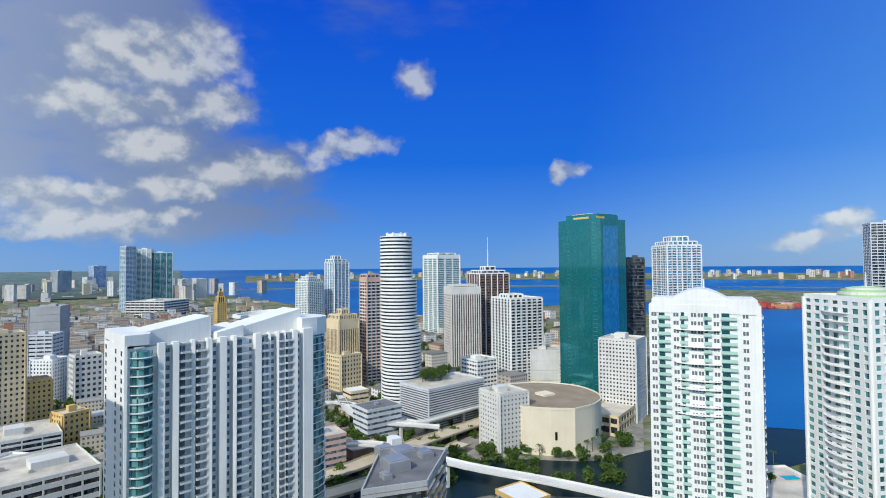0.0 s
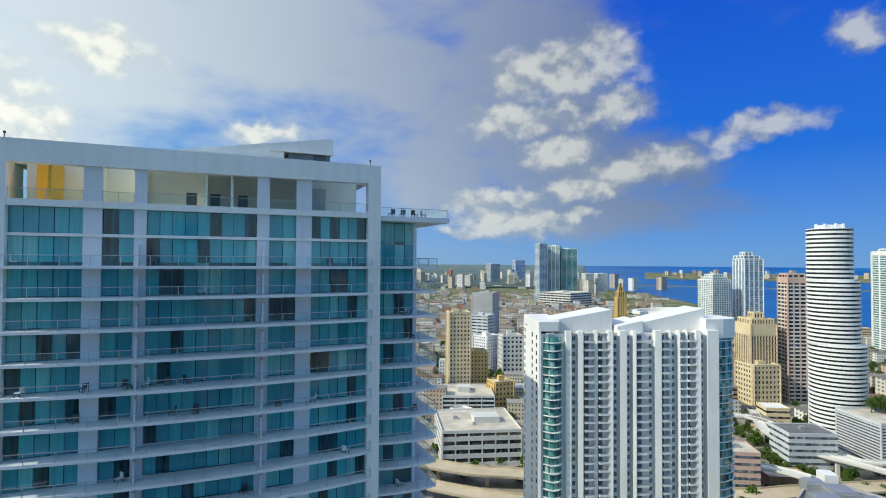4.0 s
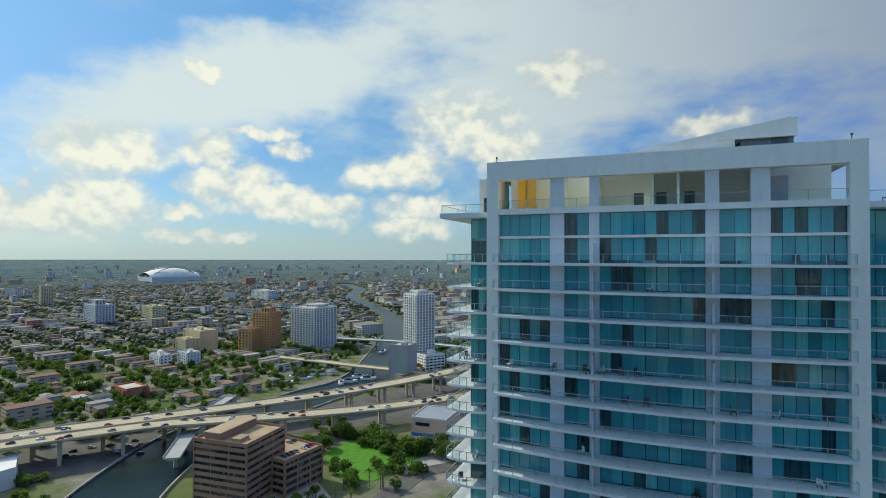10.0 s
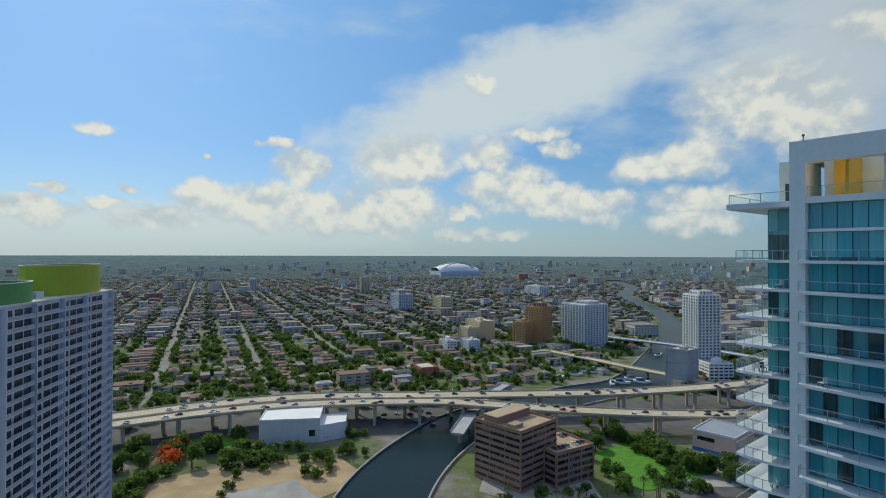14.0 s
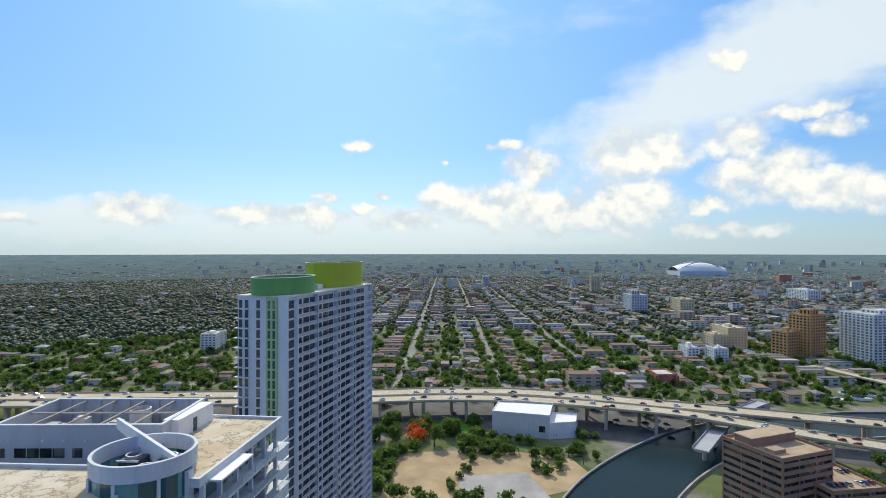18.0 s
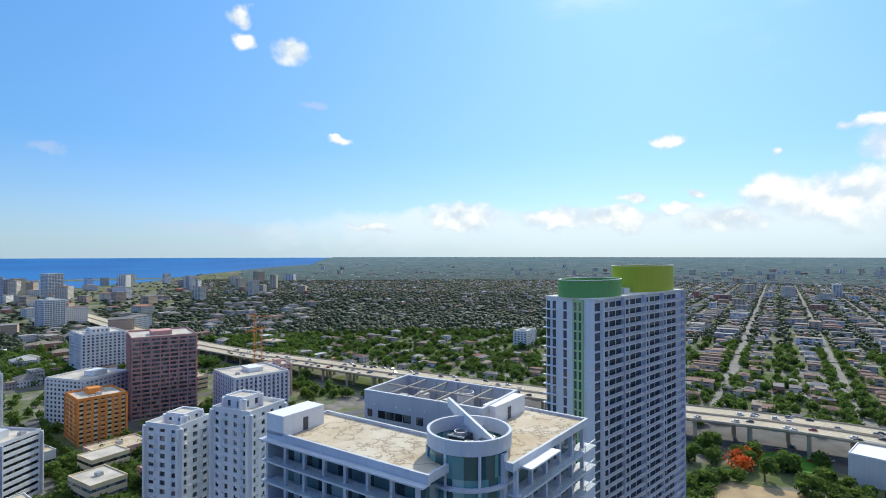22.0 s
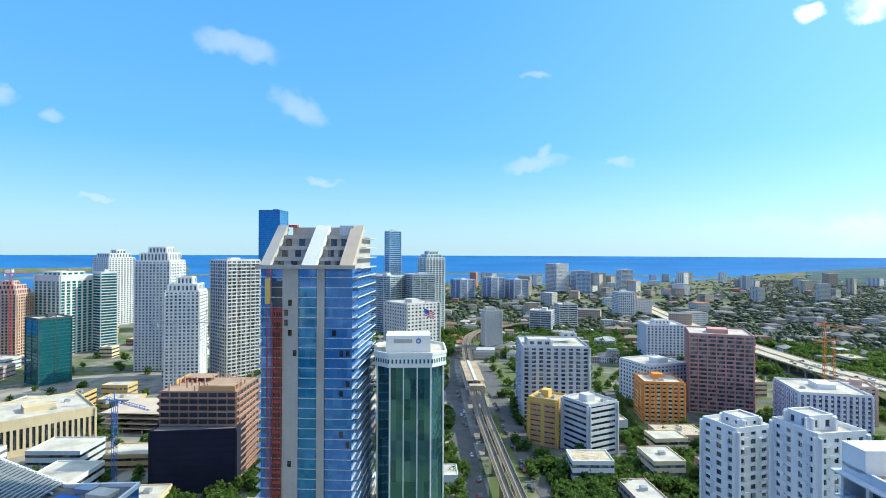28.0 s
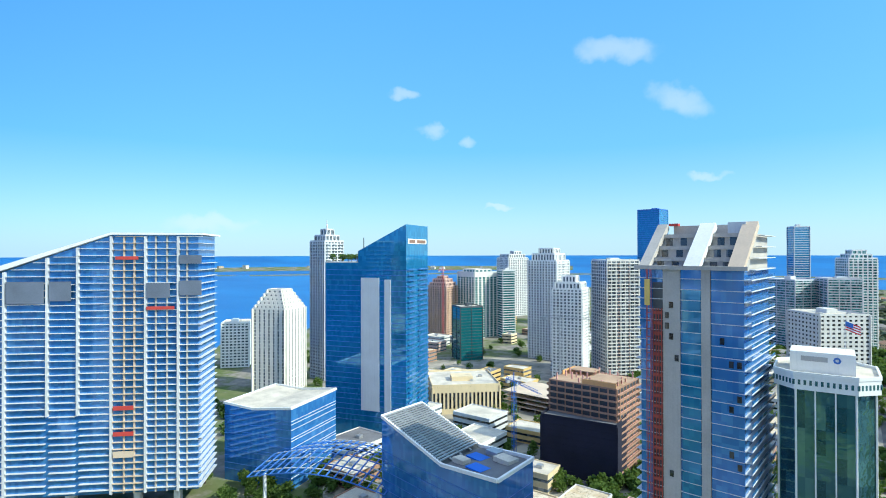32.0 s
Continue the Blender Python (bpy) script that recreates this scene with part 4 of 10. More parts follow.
tower("parking_garage", "pale concrete parking garage", -28.2, -875.8, -163.3, 28.8, 28.8, 39.3, OFFWHITE, DARKGLASS, band=1.6, bay=12, category="garage")
tower("apartment_tower", "apartment tower by the southern bay", -28.0, -1660.9, -137.0, 48.1, 48.1, 86.3, WHITE, GREYGLASS, floor=4)
tower("apartment_tower", "apartment tower by the southern bay", -97.4, -1668.5, -160.6, 43.8, 43.7, 66.5, PALEGREY, BLUEGLASS, floor=4)
tower("apartment_tower", "apartment tower by the southern bay", -243.1, -1821.7, -160.3, 38.4, 38.4, 66.4, WHITE, GREYGLASS, floor=4)
tower("apartment_tower", "apartment slab hazed to mauve grey with pale ends by the bay", 217.5, -1404.2, -136.5, 44.7, 44.6, 49.2, PALEGREY, BLUEPALE, floor=4, band=1.9, bay=22, pier=4, bandwall=MAUVEHAZE)
tower("apartment_tower", "apartment slab hazed to mauve grey with pale ends by the bay", 139.2, -1420.6, -137.5, 42.1, 42.2, 55.1, PALEGREY, BLUEPALE, floor=4, band=1.9, bay=22, pier=4, bandwall=MAUVEHAZE)
tower("apartment_tower", "apartment slab hazed to mauve grey with pale ends by the bay", 79.7, -1435.3, -142.0, 44.4, 44.4, 49.4, PALEGREY, BLUEPALE, floor=4, band=1.9, bay=22, pier=4, bandwall=MAUVEHAZE)
tower("office_block", "cream office block with deep square windows", 154.0, -610.4, -130.4, 45.9, 45.9, 62.1, OFFWHITE, DARKGLASS, floor=4, band=2, bay=5, pier=2.4)
tower("apartment_block", "wide grey apartment slab with thin balcony lines", 223.2, -748.4, -114.4, 37.1, 37.1, 86.1, PALEGREY, TEALPALE, floor=3, band=0.8, bay=12, bal=(12, 11.6, 1.2))
tower("apartment_block", "wide grey apartment slab with thin balcony lines", 179.2, -754.2, -144.9, 34.1, 34.1, 88.5, PALEGREY, TEALPALE, floor=3, band=0.8, bay=12, bal=(12, 11.6, 1.2))
tower("apartment_tower", "slim dark blue tower with white slab edges", 254.8, -877.4, -139.1, 20.7, 20.7, 154.3, PALEGREY, DEEPBLUE, floor=3.2, band=0.9, bay=20)
tower("apartment_tower", "white curved apartment tower with green glass", 172.5, -801.7, -141.9, 30.1, 30.0, 111.6, WHITE, TEALPALE, floor=3.2, band=1.1, bay=5, pier=1.2, bal=(10, 8, 1.6), crown=((0.75, 5, 0, 0), (0.5, 5, 0, 0)))
tower("office_tower", "tall plain blue glass tower", 437.1, -812.6, -85.1, 34.7, 34.7, 185.7, BLUEPAINT, DEEPBLUE, band=0.5, bay=30, pier=0.3)
tower("apartment_tower", "cream stepped apartment tower with ribbed balconies", 455.7, -200.4, -56.6, 31.9, 31.9, 72.0, CREAMWHITE, GREYGLASS, floor=3, band=0.5, bay=4.4, pier=2.9, crown=[(0.90 - 0.11 * i, 3.2, 0, 0) for i in range(5)])
tower("hotel", "white hotel block with round balconies by the bay", 584.7, -209.9, -29.4, 27.4, 27.4, 46.3, WHITE, GREYGLASS, floor=3, band=1.4, bay=4, pier=1.2)
tower("apartment_tower", "pale grey tower with stacked balconies", 471.1, -255.2, -80.1, 22.5, 22.4, 130.6, PALEGREY, GREYGLASS, floor=3, band=1.1, bay=4, pier=1.2, bal=(8, 3.5, 1.4), crown=((0.75, 6, 0.4, 0.4), (0.4, 6, 0.4, 0.4)), mast=9)
tower("building_shell", "dark netted base of a tower under construction", 177.2, -256.4, -71.7, 34.0, 40.9, 30.7, NETTING, NETTING, floor=3.5, band=3.3, bay=12, roof=DARKROOF)
tower("building_shell", "raw concrete upper floors under construction", 179.0, -265.9, -79.2, 32.7, 39.3, 48.0, TERRA, STEEL, floor=3.5, band=0.5, bay=5, pier=0.7, bandwall=REDRAW, bal=(5, 4.9, 1.5), roof=RAWTAN, parapet=0.2, plant=False)
shell = thing("formwork", "brown timber formwork and column stubs on a raw tower shell", "formwork", 179.0, -265.9, 48.0, -79.2)
for a in range(6):
    for b in range(6):
        if (a * 5 + b * 3) % 4:
            part("column", [(-14.5 + a * 5.6, -17.5 + b * 6.6, 0, -13.8 + a * 5.6, -16.8 + b * 6.6, 2.6 + (a + b) % 3 * 0.6)], REDRAW, shell)
part("deck", [(-15, -18, 2.6, 2, -2, 2.9), (4, 2, 2.2, 15, 17, 2.5)], RAWTAN, shell)
part("shutter", [(-16, -19, 0.2, -15.6, 0, 2.8)], ORANGESTONE, shell)
part("shutter", [(-2, 18.2, 0.2, 15, 18.6, 2.6)], ORANGESTONE, shell)
tower("office_block", "long cream bank building with tall ribs", 316.4, -289.4, -124.1, 51.0, 50.8, 20.8, BEIGE, DARKGLASS, floor=18, band=4, bay=3, pier=1.4, cap=5)
tower("office_block", "dark green glass office block", 449.0, -420.0, -111.3, 27.0, 27.0, 59.0, STEEL, GREENGLASS, band=0.5, bay=16, pier=0.4)
tower("apartment_tower", "orange and pink tower with a red crane beside it", 589.0, -503.1, -72.4, 31.1, 31.0, 72.3, PINK, DARKGLASS, band=1.2, bay=4, pier=1.6, bal=(8, 4, 1.3), bandwall=OCHRE, crown=((0.85, 5, 0, 0), (0.65, 5, 0, 0), (0.35, 4, 0, 0)), roof=RUST)
tower("office_tower", "pale office tower with green glass stripes", 561.4, -544.8, -96.6, 40.6, 40.5, 91.7, OFFWHITE, GREENGLASS, band=0.8, bay=7, pier=2.2, cap=6, crown=((0.7, 4, 0, 0),))
tower("office_tower", "dark green glass tower", 523.0, -564.2, -112.0, 19.0, 19.0, 94.0, PALEGREY, GREENGLASS, band=0.9, bay=16, pier=0.6, bal=(8, 7, 1.0))
tower("apartment_tower", "white apartment tower with a stepped crown", 392.6, -495.0, -77.3, 34.6, 34.7, 110.1, WHITE, GREYGLASS, floor=3, band=1.1, bay=3.5, pier=1.5, bal=(7, 3.4, 1.4), crown=((0.8, 8, 0, 0), (0.5, 6, 0.2, 0)))
tower("apartment_tower", "white apartment tower with projecting bays", 310.8, -424.3, -68.2, 27.2, 27.3, 85.6, WHITE, GREYGLASS, floor=3, band=1.1, bay=3.5, pier=1.5, bal=(7, 3.4, 1.4), crown=((0.85, 6, 0, 0), (0.45, 6, 0, 0)))
tower("building_shell", "concrete tower under construction with open floors", 296.0, -476.2, -120.9, 33.1, 33.1, 111.6, OFFWHITE, GREYGLASS, floor=3.3, band=0.8, bay=5, pier=1.1, bandwall=PINK, bal=(10, 9, 1.6))
tower("apartment_tower", "white twin-topped tower before the bay", 707.8, -781.8, -107.1, 43.4, 43.4, 109.0, WHITE, GREYGLASS, floor=3.2, band=1.2, bay=5, pier=1.8, bal=(10, 4, 1.4), crown=((0.8, 7, 0, 0), (0.35, 6, 0.5, 0)))
# ---- roads, trees, houses and the highway of the western half ----
def sweep(profile, line, closed=False):
    """A profile of (offset to the left, height) carried along a line of (x, y, z)."""
    verts, faces, m = [], [], len(profile)
    pts = [Vector(p) for p in line]
    for i, p in enumerate(pts):
        t = (pts[min(i + 1, len(pts) - 1)] - pts[max(i - 1, 0)])
        t.z = 0
        t.normalize()
        nrm = Vector((-t.y, t.x, 0))
        verts += [tuple(p + nrm * o + Vector((0, 0, h))) for o, h in profile]
    for i in range(len(pts) - 1):
        for j in range(m if closed else m - 1):
            a, b = i * m + j, i * m + (j + 1) % m
            faces.append((a, b, b + m, a + m))
    if closed:
        faces += [tuple(range(m)), tuple(range(len(verts) - m, len(verts)))]
    return verts, faces


def swept(name, profile, line, material, parent=None, closed=True):
    v, f = sweep(profile, line, closed)
    me = mesh_of(name, v, f, material)
    return under(name, me, parent) if parent else new(name, me)


k = Nodes("foliage")
r = k.n.new("ShaderNodeNewGeometry").outputs["Random Per Island"]
o = k.n.new("ShaderNodeObjectInfo").outputs["Random"]
leaf = k.mix(k.ramp(r, 0, 1), (0.070, 0.125, 0.030), (0.17, 0.26, 0.065))
leaf = k.mix(k.ramp(o, 0, 1, 0.0, 0.5), leaf, (0.10, 0.17, 0.04))
k.put(leaf, k.b.inputs["Base Color"])
k.b.inputs["Roughness"].default_value = 0.7
k.b.inputs["Specular IOR Level"].default_value = 0.15
# leaves let some light through
through_leaf = k.n.new("ShaderNodeBsdfTranslucent")
k.put(k.mix(0.5, leaf, (0.14, 0.22, 0.03)), through_leaf.inputs["Color"])
both = k.n.new("ShaderNodeMixShader")
both.inputs[0].default_value = 0.52
k.l.new(k.b.outputs[0], both.inputs[1])
k.l.new(through_leaf.outputs[0], both.inputs[2])
k.l.new(both.outputs[0], k.n["Material Output"].inputs["Surface"])
FOLIAGE = k.m
# distance haze is put into these leaves: paler, greyer, glossier than near ones
k = Nodes("hazed_far_foliage")
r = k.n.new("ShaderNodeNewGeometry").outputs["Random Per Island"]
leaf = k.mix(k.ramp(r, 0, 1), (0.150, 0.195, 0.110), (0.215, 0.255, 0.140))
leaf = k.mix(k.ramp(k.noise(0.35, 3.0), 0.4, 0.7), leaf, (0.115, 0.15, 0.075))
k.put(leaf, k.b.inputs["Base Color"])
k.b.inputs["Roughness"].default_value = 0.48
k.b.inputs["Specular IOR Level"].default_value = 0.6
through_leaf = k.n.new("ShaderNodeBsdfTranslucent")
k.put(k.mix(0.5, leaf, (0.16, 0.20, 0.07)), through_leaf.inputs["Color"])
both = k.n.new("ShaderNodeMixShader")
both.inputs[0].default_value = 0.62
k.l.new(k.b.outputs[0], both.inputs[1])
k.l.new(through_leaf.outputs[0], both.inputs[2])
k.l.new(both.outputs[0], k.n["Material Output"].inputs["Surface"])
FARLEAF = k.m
FLAME = plain("flame_blossom", (0.78, 0.17, 0.02), 0.7, 0.25, island=0.3)
BARK = plain("bark", (0.16, 0.12, 0.09), 0.9, 0.2)
k = Nodes("lawn")
k.put(k.mix(k.ramp(k.noise(0.3, 5.0), 0.3, 0.7), (0.055, 0.19, 0.008), (0.10, 0.28, 0.014)), k.b.inputs["Base Color"])
k.b.inputs["Roughness"].default_value = 0.9
LAWN = k.m


def crown_mesh(name, seed, radius, height, leaves, material, size=0.55):
    """A crown of several lobes, each a shell of many small leaf clumps with gaps between them."""
    rnd = random.Random(seed)
    lobes = [(Vector((rnd.uniform(-0.55, 0.55) * radius, rnd.uniform(-0.55, 0.55) * radius, height * rnd.uniform(0.35, 0.75))), radius * rnd.uniform(0.45, 0.7)) for _ in range(6)]
    verts, faces = [], []
    for _ in range(leaves):
        mid, rad = rnd.choice(lobes)
        d = Vector((rnd.gauss(0, 1), rnd.gauss(0, 1), rnd.gauss(0.25, 1))).normalized()
        p = mid + d * rad * rnd.uniform(0.72, 1.06) * Vector((1, 1, 0.8)).length / 1.62
        a = Vector((rnd.gauss(0, 1), rnd.gauss(0, 1), rnd.gauss(0, 0.5))).normalized()
        b = (d + 0.6 * Vector((rnd.gauss(0, 1), rnd.gauss(0, 1), rnd.gauss(0, 1)))).normalized().cross(a).normalized()
        s = size * rnd.uniform(0.6, 1.5)
        n = len(verts)
        verts += [tuple(p + a * s), tuple(p + b * s * 0.8), tuple(p - a * s), tuple(p - b * s * 0.8 + d * s * 0.5)]
        faces += [(n, n + 1, n + 2), (n, n + 2, n + 3)]
    return mesh_of(name, verts, faces, material)


def trunk_mesh(name, height, r0, material):
    verts, faces = [], []
    for j, (z, r) in enumerate(((0, r0 * 1.3), (height * 0.4, r0), (height, r0 * 0.5))):
        verts += [(r * math.cos(i * 1.0472), r * math.sin(i * 1.0472), z) for i in range(6)]
    faces = [(j * 6 + i, j * 6 + (i + 1) % 6, j * 6 + 6 + (i + 1) % 6, j * 6 + 6 + i) for j in range(2) for i in range(6)]
    for k2 in range(3):
        a = k2 * 2.1
        n = len(verts)
        verts += [(0, 0, height * 0.55), (r0 * 0.5, r0 * 0.5, height * 0.55), (math.cos(a) * height * 0.5, math.sin(a) * height * 0.5, height * 1.05)]
        faces.append((n, n + 1, n + 2))
    return mesh_of(name, verts, faces, material)


CROWNS = [crown_mesh("crown", 40 + i, 4.6, 7.0, 420, FOLIAGE, 0.62) for i in range(5)]
TRUNKS = [trunk_mesh("trunk", 4.5, 0.35, BARK) for _ in range(1)]
FLAMES = [crown_mesh("crown", 77, 5.0, 6.0, 420, FLAME, 0.55)]


def tree(x, y, s=1.0, seed=0, crowns=None, label="broad green shade tree in full leaf", z=0.0, tall=1.0):
    rnd = random.Random(seed)
    t = thing("tree", label, "tree", x, y, z, rnd.uniform(0, 360), "trees")
    t.scale = (s, s, s * tall)
    under("trunk", TRUNKS[0], t)
    under("crown", rnd.choice(crowns or CROWNS), t, (0, 0, 1.6))
    return t


def palm_mesh(seed):
    rnd = random.Random(seed)
    verts, faces = [], []
    for i in range(15):
        a = i * 2.4 + rnd.uniform(-0.2, 0.2)
        rise = rnd.uniform(0.2, 1.1)
        last = None
        for j in range(5):
            u = j / 4
            rad = 2.6 * u
            z = rise * math.sin(u * 2.6) * 1.3 - 0.9 * u * u
            w = 0.34 * (1 - u * 0.75)
            c, s = math.cos(a), math.sin(a)
            n = len(verts)
            verts += [(c * rad - s * w, s * rad + c * w, z - 0.12), (c * rad, s * rad, z), (c * rad + s * w, s * rad - c * w, z - 0.12)]
            if last is not None:
                faces += [(last, last + 1, n + 1, n), (last + 1, last + 2, n + 2, n + 1)]
            last = n
    return mesh_of("fronds", verts, faces, FOLIAGE)


PALMS = [palm_mesh(5), palm_mesh(6)]
PALM_TRUNK = trunk_mesh("trunk", 7.5, 0.22, BARK)


def palm(x, y, s=1.0, seed=0):
    t = thing("palm_tree", "tall palm tree with arching fronds", "palm", x, y, 0, seed * 47 % 360, "palms")
    t.scale = (s, s, s)
    under("trunk", PALM_TRUNK, t)
    under("fronds", PALMS[seed % 2], t, (0, 0, 7.3))
    return t


# -- the street grid of the western quarter --
GRID = 14.8
GU = Vector((-math.cos(radians(GRID)), -math.sin(radians(GRID))))     # westward
GN = Vector((GU.y, -GU.x))                                            # northward
STREETS = [-41.7 + 93 * i for i in range(-24, 24)]
STREETMAT = plain("worn_street", (0.24, 0.225, 0.20), 0.95, 0.2, 0.3)


def az_of(x, y):
    return math.degrees(math.atan2(-x, y)) % 360


def river_gap(x, y):
    """Distance to the line of the western river, less half its width."""
    best = 1e9
    for (ax, ay, aw), (bx, by, bw) in zip(WEST_RIVER, WEST_RIVER[1:]):
        dx, dy = bx - ax, by - ay
        t = min(1, max(0, ((x - ax) * dx + (y - ay) * dy) / (dx * dx + dy * dy)))
        best = min(best, math.hypot(x - ax - t * dx, y - ay - t * dy) - (aw + t * (bw - aw)) / 2)
    return best


A_LINE = [(-215, -1500, 3), (-222, -1150, 4), (-235, -850, 6), (-262, -612, 9), (-285, -490, 12), (-306, -385, 14), (-335, -280, 15), (-368, -172, 15), (-395, -100, 15), (-406, -34, 15), (-398, 55, 15), (-391, 124, 15), (-387, 208, 15), (-398, 310, 15), (-425, 430, 15), (-480, 600, 14)]
B_LINE = [(-197, -1500, 3), (-204, -1150, 4), (-217, -850, 6), (-245, -607, 9), (-268, -484, 12), (-289, -378, 14), (-318, -272, 15), (-351, -166, 15), (-377, -96, 15), (-387, -32, 15), (-381, 51, 15), (-370, 90, 14.5), (-354, 133, 14), (-340, 188, 13), (-332, 254, 12), (-330, 330, 12), (-345, 430, 12)]
LINE_A, LINE_B = smooth_line(A_LINE, 10.0), smooth_line(B_LINE, 10.0)
HWY_PTS = np.array([p[:2] for p in LINE_A + LINE_B])


def highway_gap(x, y):
    return float(np.min(np.hypot(HWY_PTS[:, 0] - x, HWY_PTS[:, 1] - y)))


def highway_x(y):
    """How far east the near edge of the highway lies at that northing."""
    return float(np.interp(y, [p[1] for p in B_LINE], [p[0] for p in B_LINE]))


verts, faces = [], []


def road_piece(p, q, w):
    d = (q - p).normalized()
    nrm = Vector((-d.y, d.x)) * w / 2
    k2 = max(1, int((q - p).length / 250))
    for i in range(k2 + 1):
        c = p.lerp(q, i / k2)
        for e in (c + nrm, c - nrm):
            bx, by, bz, _ = bowl(e.x, e.y)
            verts.append((bx, by, bz + 0.15))
        if i:
            n = len(verts)
            faces.append((n - 4, n - 3, n - 1, n - 2))


def reach_of(o):
    """Where a street at offset o starts west of the highway."""
    s = 300.0
    while s < 900:
        p = GU * s + GN * o
        if p.x < highway_x(p.y) - 40:
            return s
        s += 10
    return s


for o in STREETS:
    start = reach_of(o)
    end = 3600.0
    if o > 160:
        start = max(start, 560 + (o - 160) * 0.4)
    if o < -1100:
        end = 1800
    road_piece(GU * start + GN * o, GU * end + GN * o, 11.0 if o in (STREETS[22], STREETS[24], STREETS[26]) else 6.0)
for i in range(30):
    s = 480 + 128.0 * i
    for lo, hi in ((-1500, 900),):
        road_piece(GU * s + GN * lo, GU * s + GN * hi, 6.0) if s > 620 else None
tagged(new("road_grid", mesh_of("road_grid", verts, faces, STREETMAT)), "pale worn streets in a regular grid between yards", "road", kind="structure")

k = Nodes("house_roofs")
r = k.n.new("ShaderNodeNewGeometry").outputs["Random Per Island"]
cr = k.n.new("ShaderNodeValToRGB")
cr.color_ramp.interpolation = "CONSTANT"
for i, (p, c) in enumerate(((0.0, (0.36, 0.34, 0.31)), (0.16, (0.27, 0.25, 0.23)), (0.40, (0.56, 0.55, 0.52)), (0.47, (0.24, 0.15, 0.11)), (0.62, (0.33, 0.27, 0.21)), (0.76, (0.20, 0.19, 0.18)), (0.95, (0.44, 0.19, 0.11)))):
    e = cr.color_ramp.elements[i] if i < 2 else cr.color_ramp.elements.new(p)
    e.position, e.color = p, (*c, 1)
k.l.new(r, cr.inputs[0])
k.put(k.mix(k.ramp(k.noise(0.5, 4.0), 0.35, 0.7, 0.0, 0.4), cr.outputs[0], (0.22, 0.20, 0.18)), k.b.inputs["Base Color"])
k.b.inputs["Roughness"].default_value = 0.9
k.b.inputs["Specular IOR Level"].default_value = 0.1
HOUSEROOF = k.m
k = Nodes("house_walls")
r = k.n.new("ShaderNodeNewGeometry").outputs["Random Per Island"]
cr = k.n.new("ShaderNodeValToRGB")
cr.color_ramp.interpolation = "CONSTANT"
for i, (p, c) in enumerate(((0.0, (0.62, 0.58, 0.50)), (0.25, (0.72, 0.71, 0.68)), (0.5, (0.55, 0.42, 0.30)), (0.65, (0.60, 0.52, 0.38)), (0.8, (0.45, 0.40, 0.36)), (0.93, (0.50, 0.22, 0.14)))):
    e = cr.color_ramp.elements[i] if i < 2 else cr.color_ramp.elements.new(p)
    e.position, e.color = p, (*c, 1)
k.l.new(r, cr.inputs[0])
axes = k.n.new("ShaderNodeSeparateXYZ")
k.l.new(k.pos, axes.inputs[0])
run = k.math("ADD", k.math("MULTIPLY", axes.outputs[0], 1.222), k.math("MULTIPLY", axes.outputs[1], 0.711))
across = k.math("GREATER_THAN", k.math("FRACT", k.math("MULTIPLY", run, 0.31)), 0.52)
floors = k.math("GREATER_THAN", k.math("FRACT", k.math("ADD", k.math("MULTIPLY", axes.outputs[2], 0.31), 0.55)), 0.55)
win = k.math("MULTIPLY", across, floors)
k.put(k.mix(win, cr.outputs[0], (0.11, 0.11, 0.11)), k.b.inputs["Base Color"])
k.b.inputs["Roughness"].default_value = 0.85
HOUSEWALL = k.m


def house_geo(w, d, h, hip):
    """Walls, and a flat or hipped roof with eaves."""
    wall = box_geo(-w / 2, -d / 2, 0, w / 2, d / 2, h)
    e = 0.4
    if hip:
        rise = min(w, d) * 0.22
        run = max(0.0, (max(w, d) - min(w, d)) / 2)
        rx, ry = (run, 0) if w > d else (0, run)
        roof = [(-w / 2 - e, -d / 2 - e, h), (w / 2 + e, -d / 2 - e, h), (w / 2 + e, d / 2 + e, h), (-w / 2 - e, d / 2 + e, h), (-rx, -ry, h + rise), (rx, ry, h + rise)]
        rf = [(0, 1, 5, 4), (1, 2, 5), (2, 3, 4, 5), (3, 0, 4)] if w > d else [(0, 1, 4), (1, 2, 5, 4), (2, 3, 5), (3, 0, 4, 5)]
        rf.append((3, 2, 1, 0))
    else:
        roof = box_geo(-w / 2 - 0.15, -d / 2 - 0.15, h - 0.3, w / 2 + 0.15, d / 2 + 0.15, h + 0.35)
        rf = list(BOX_FACES)
    return wall, roof, rf


rnd = random.Random(11)
near_houses, far_walls, far_wf, far_roofs, far_rf = 0, [], [], [], []
tree_spots = []
TURN_GRID = math.degrees(math.atan2(GU.y, GU.x))


def add_far_house(x, y, turn, w, d, h, hip):
    wall, roof, rf = house_geo(w, d, h, hip)
    bx, by, bz, sc = bowl(x, y)
    m = Matrix.Translation((bx, by, bz)) @ Matrix.Rotation(turn, 4, "Z") @ Matrix.Scale(sc, 4)
    n = len(far_walls)
    far_walls.extend(tuple(m @ Vector(c)) for c in wall)
    far_wf.extend(tuple(n + i for i in f) for f in BOX_FACES[2:])
    n = len(far_roofs)
    far_roofs.extend(tuple(m @ Vector(c)) for c in roof)
    far_rf.extend(tuple(n + i for i in f) for f in rf)


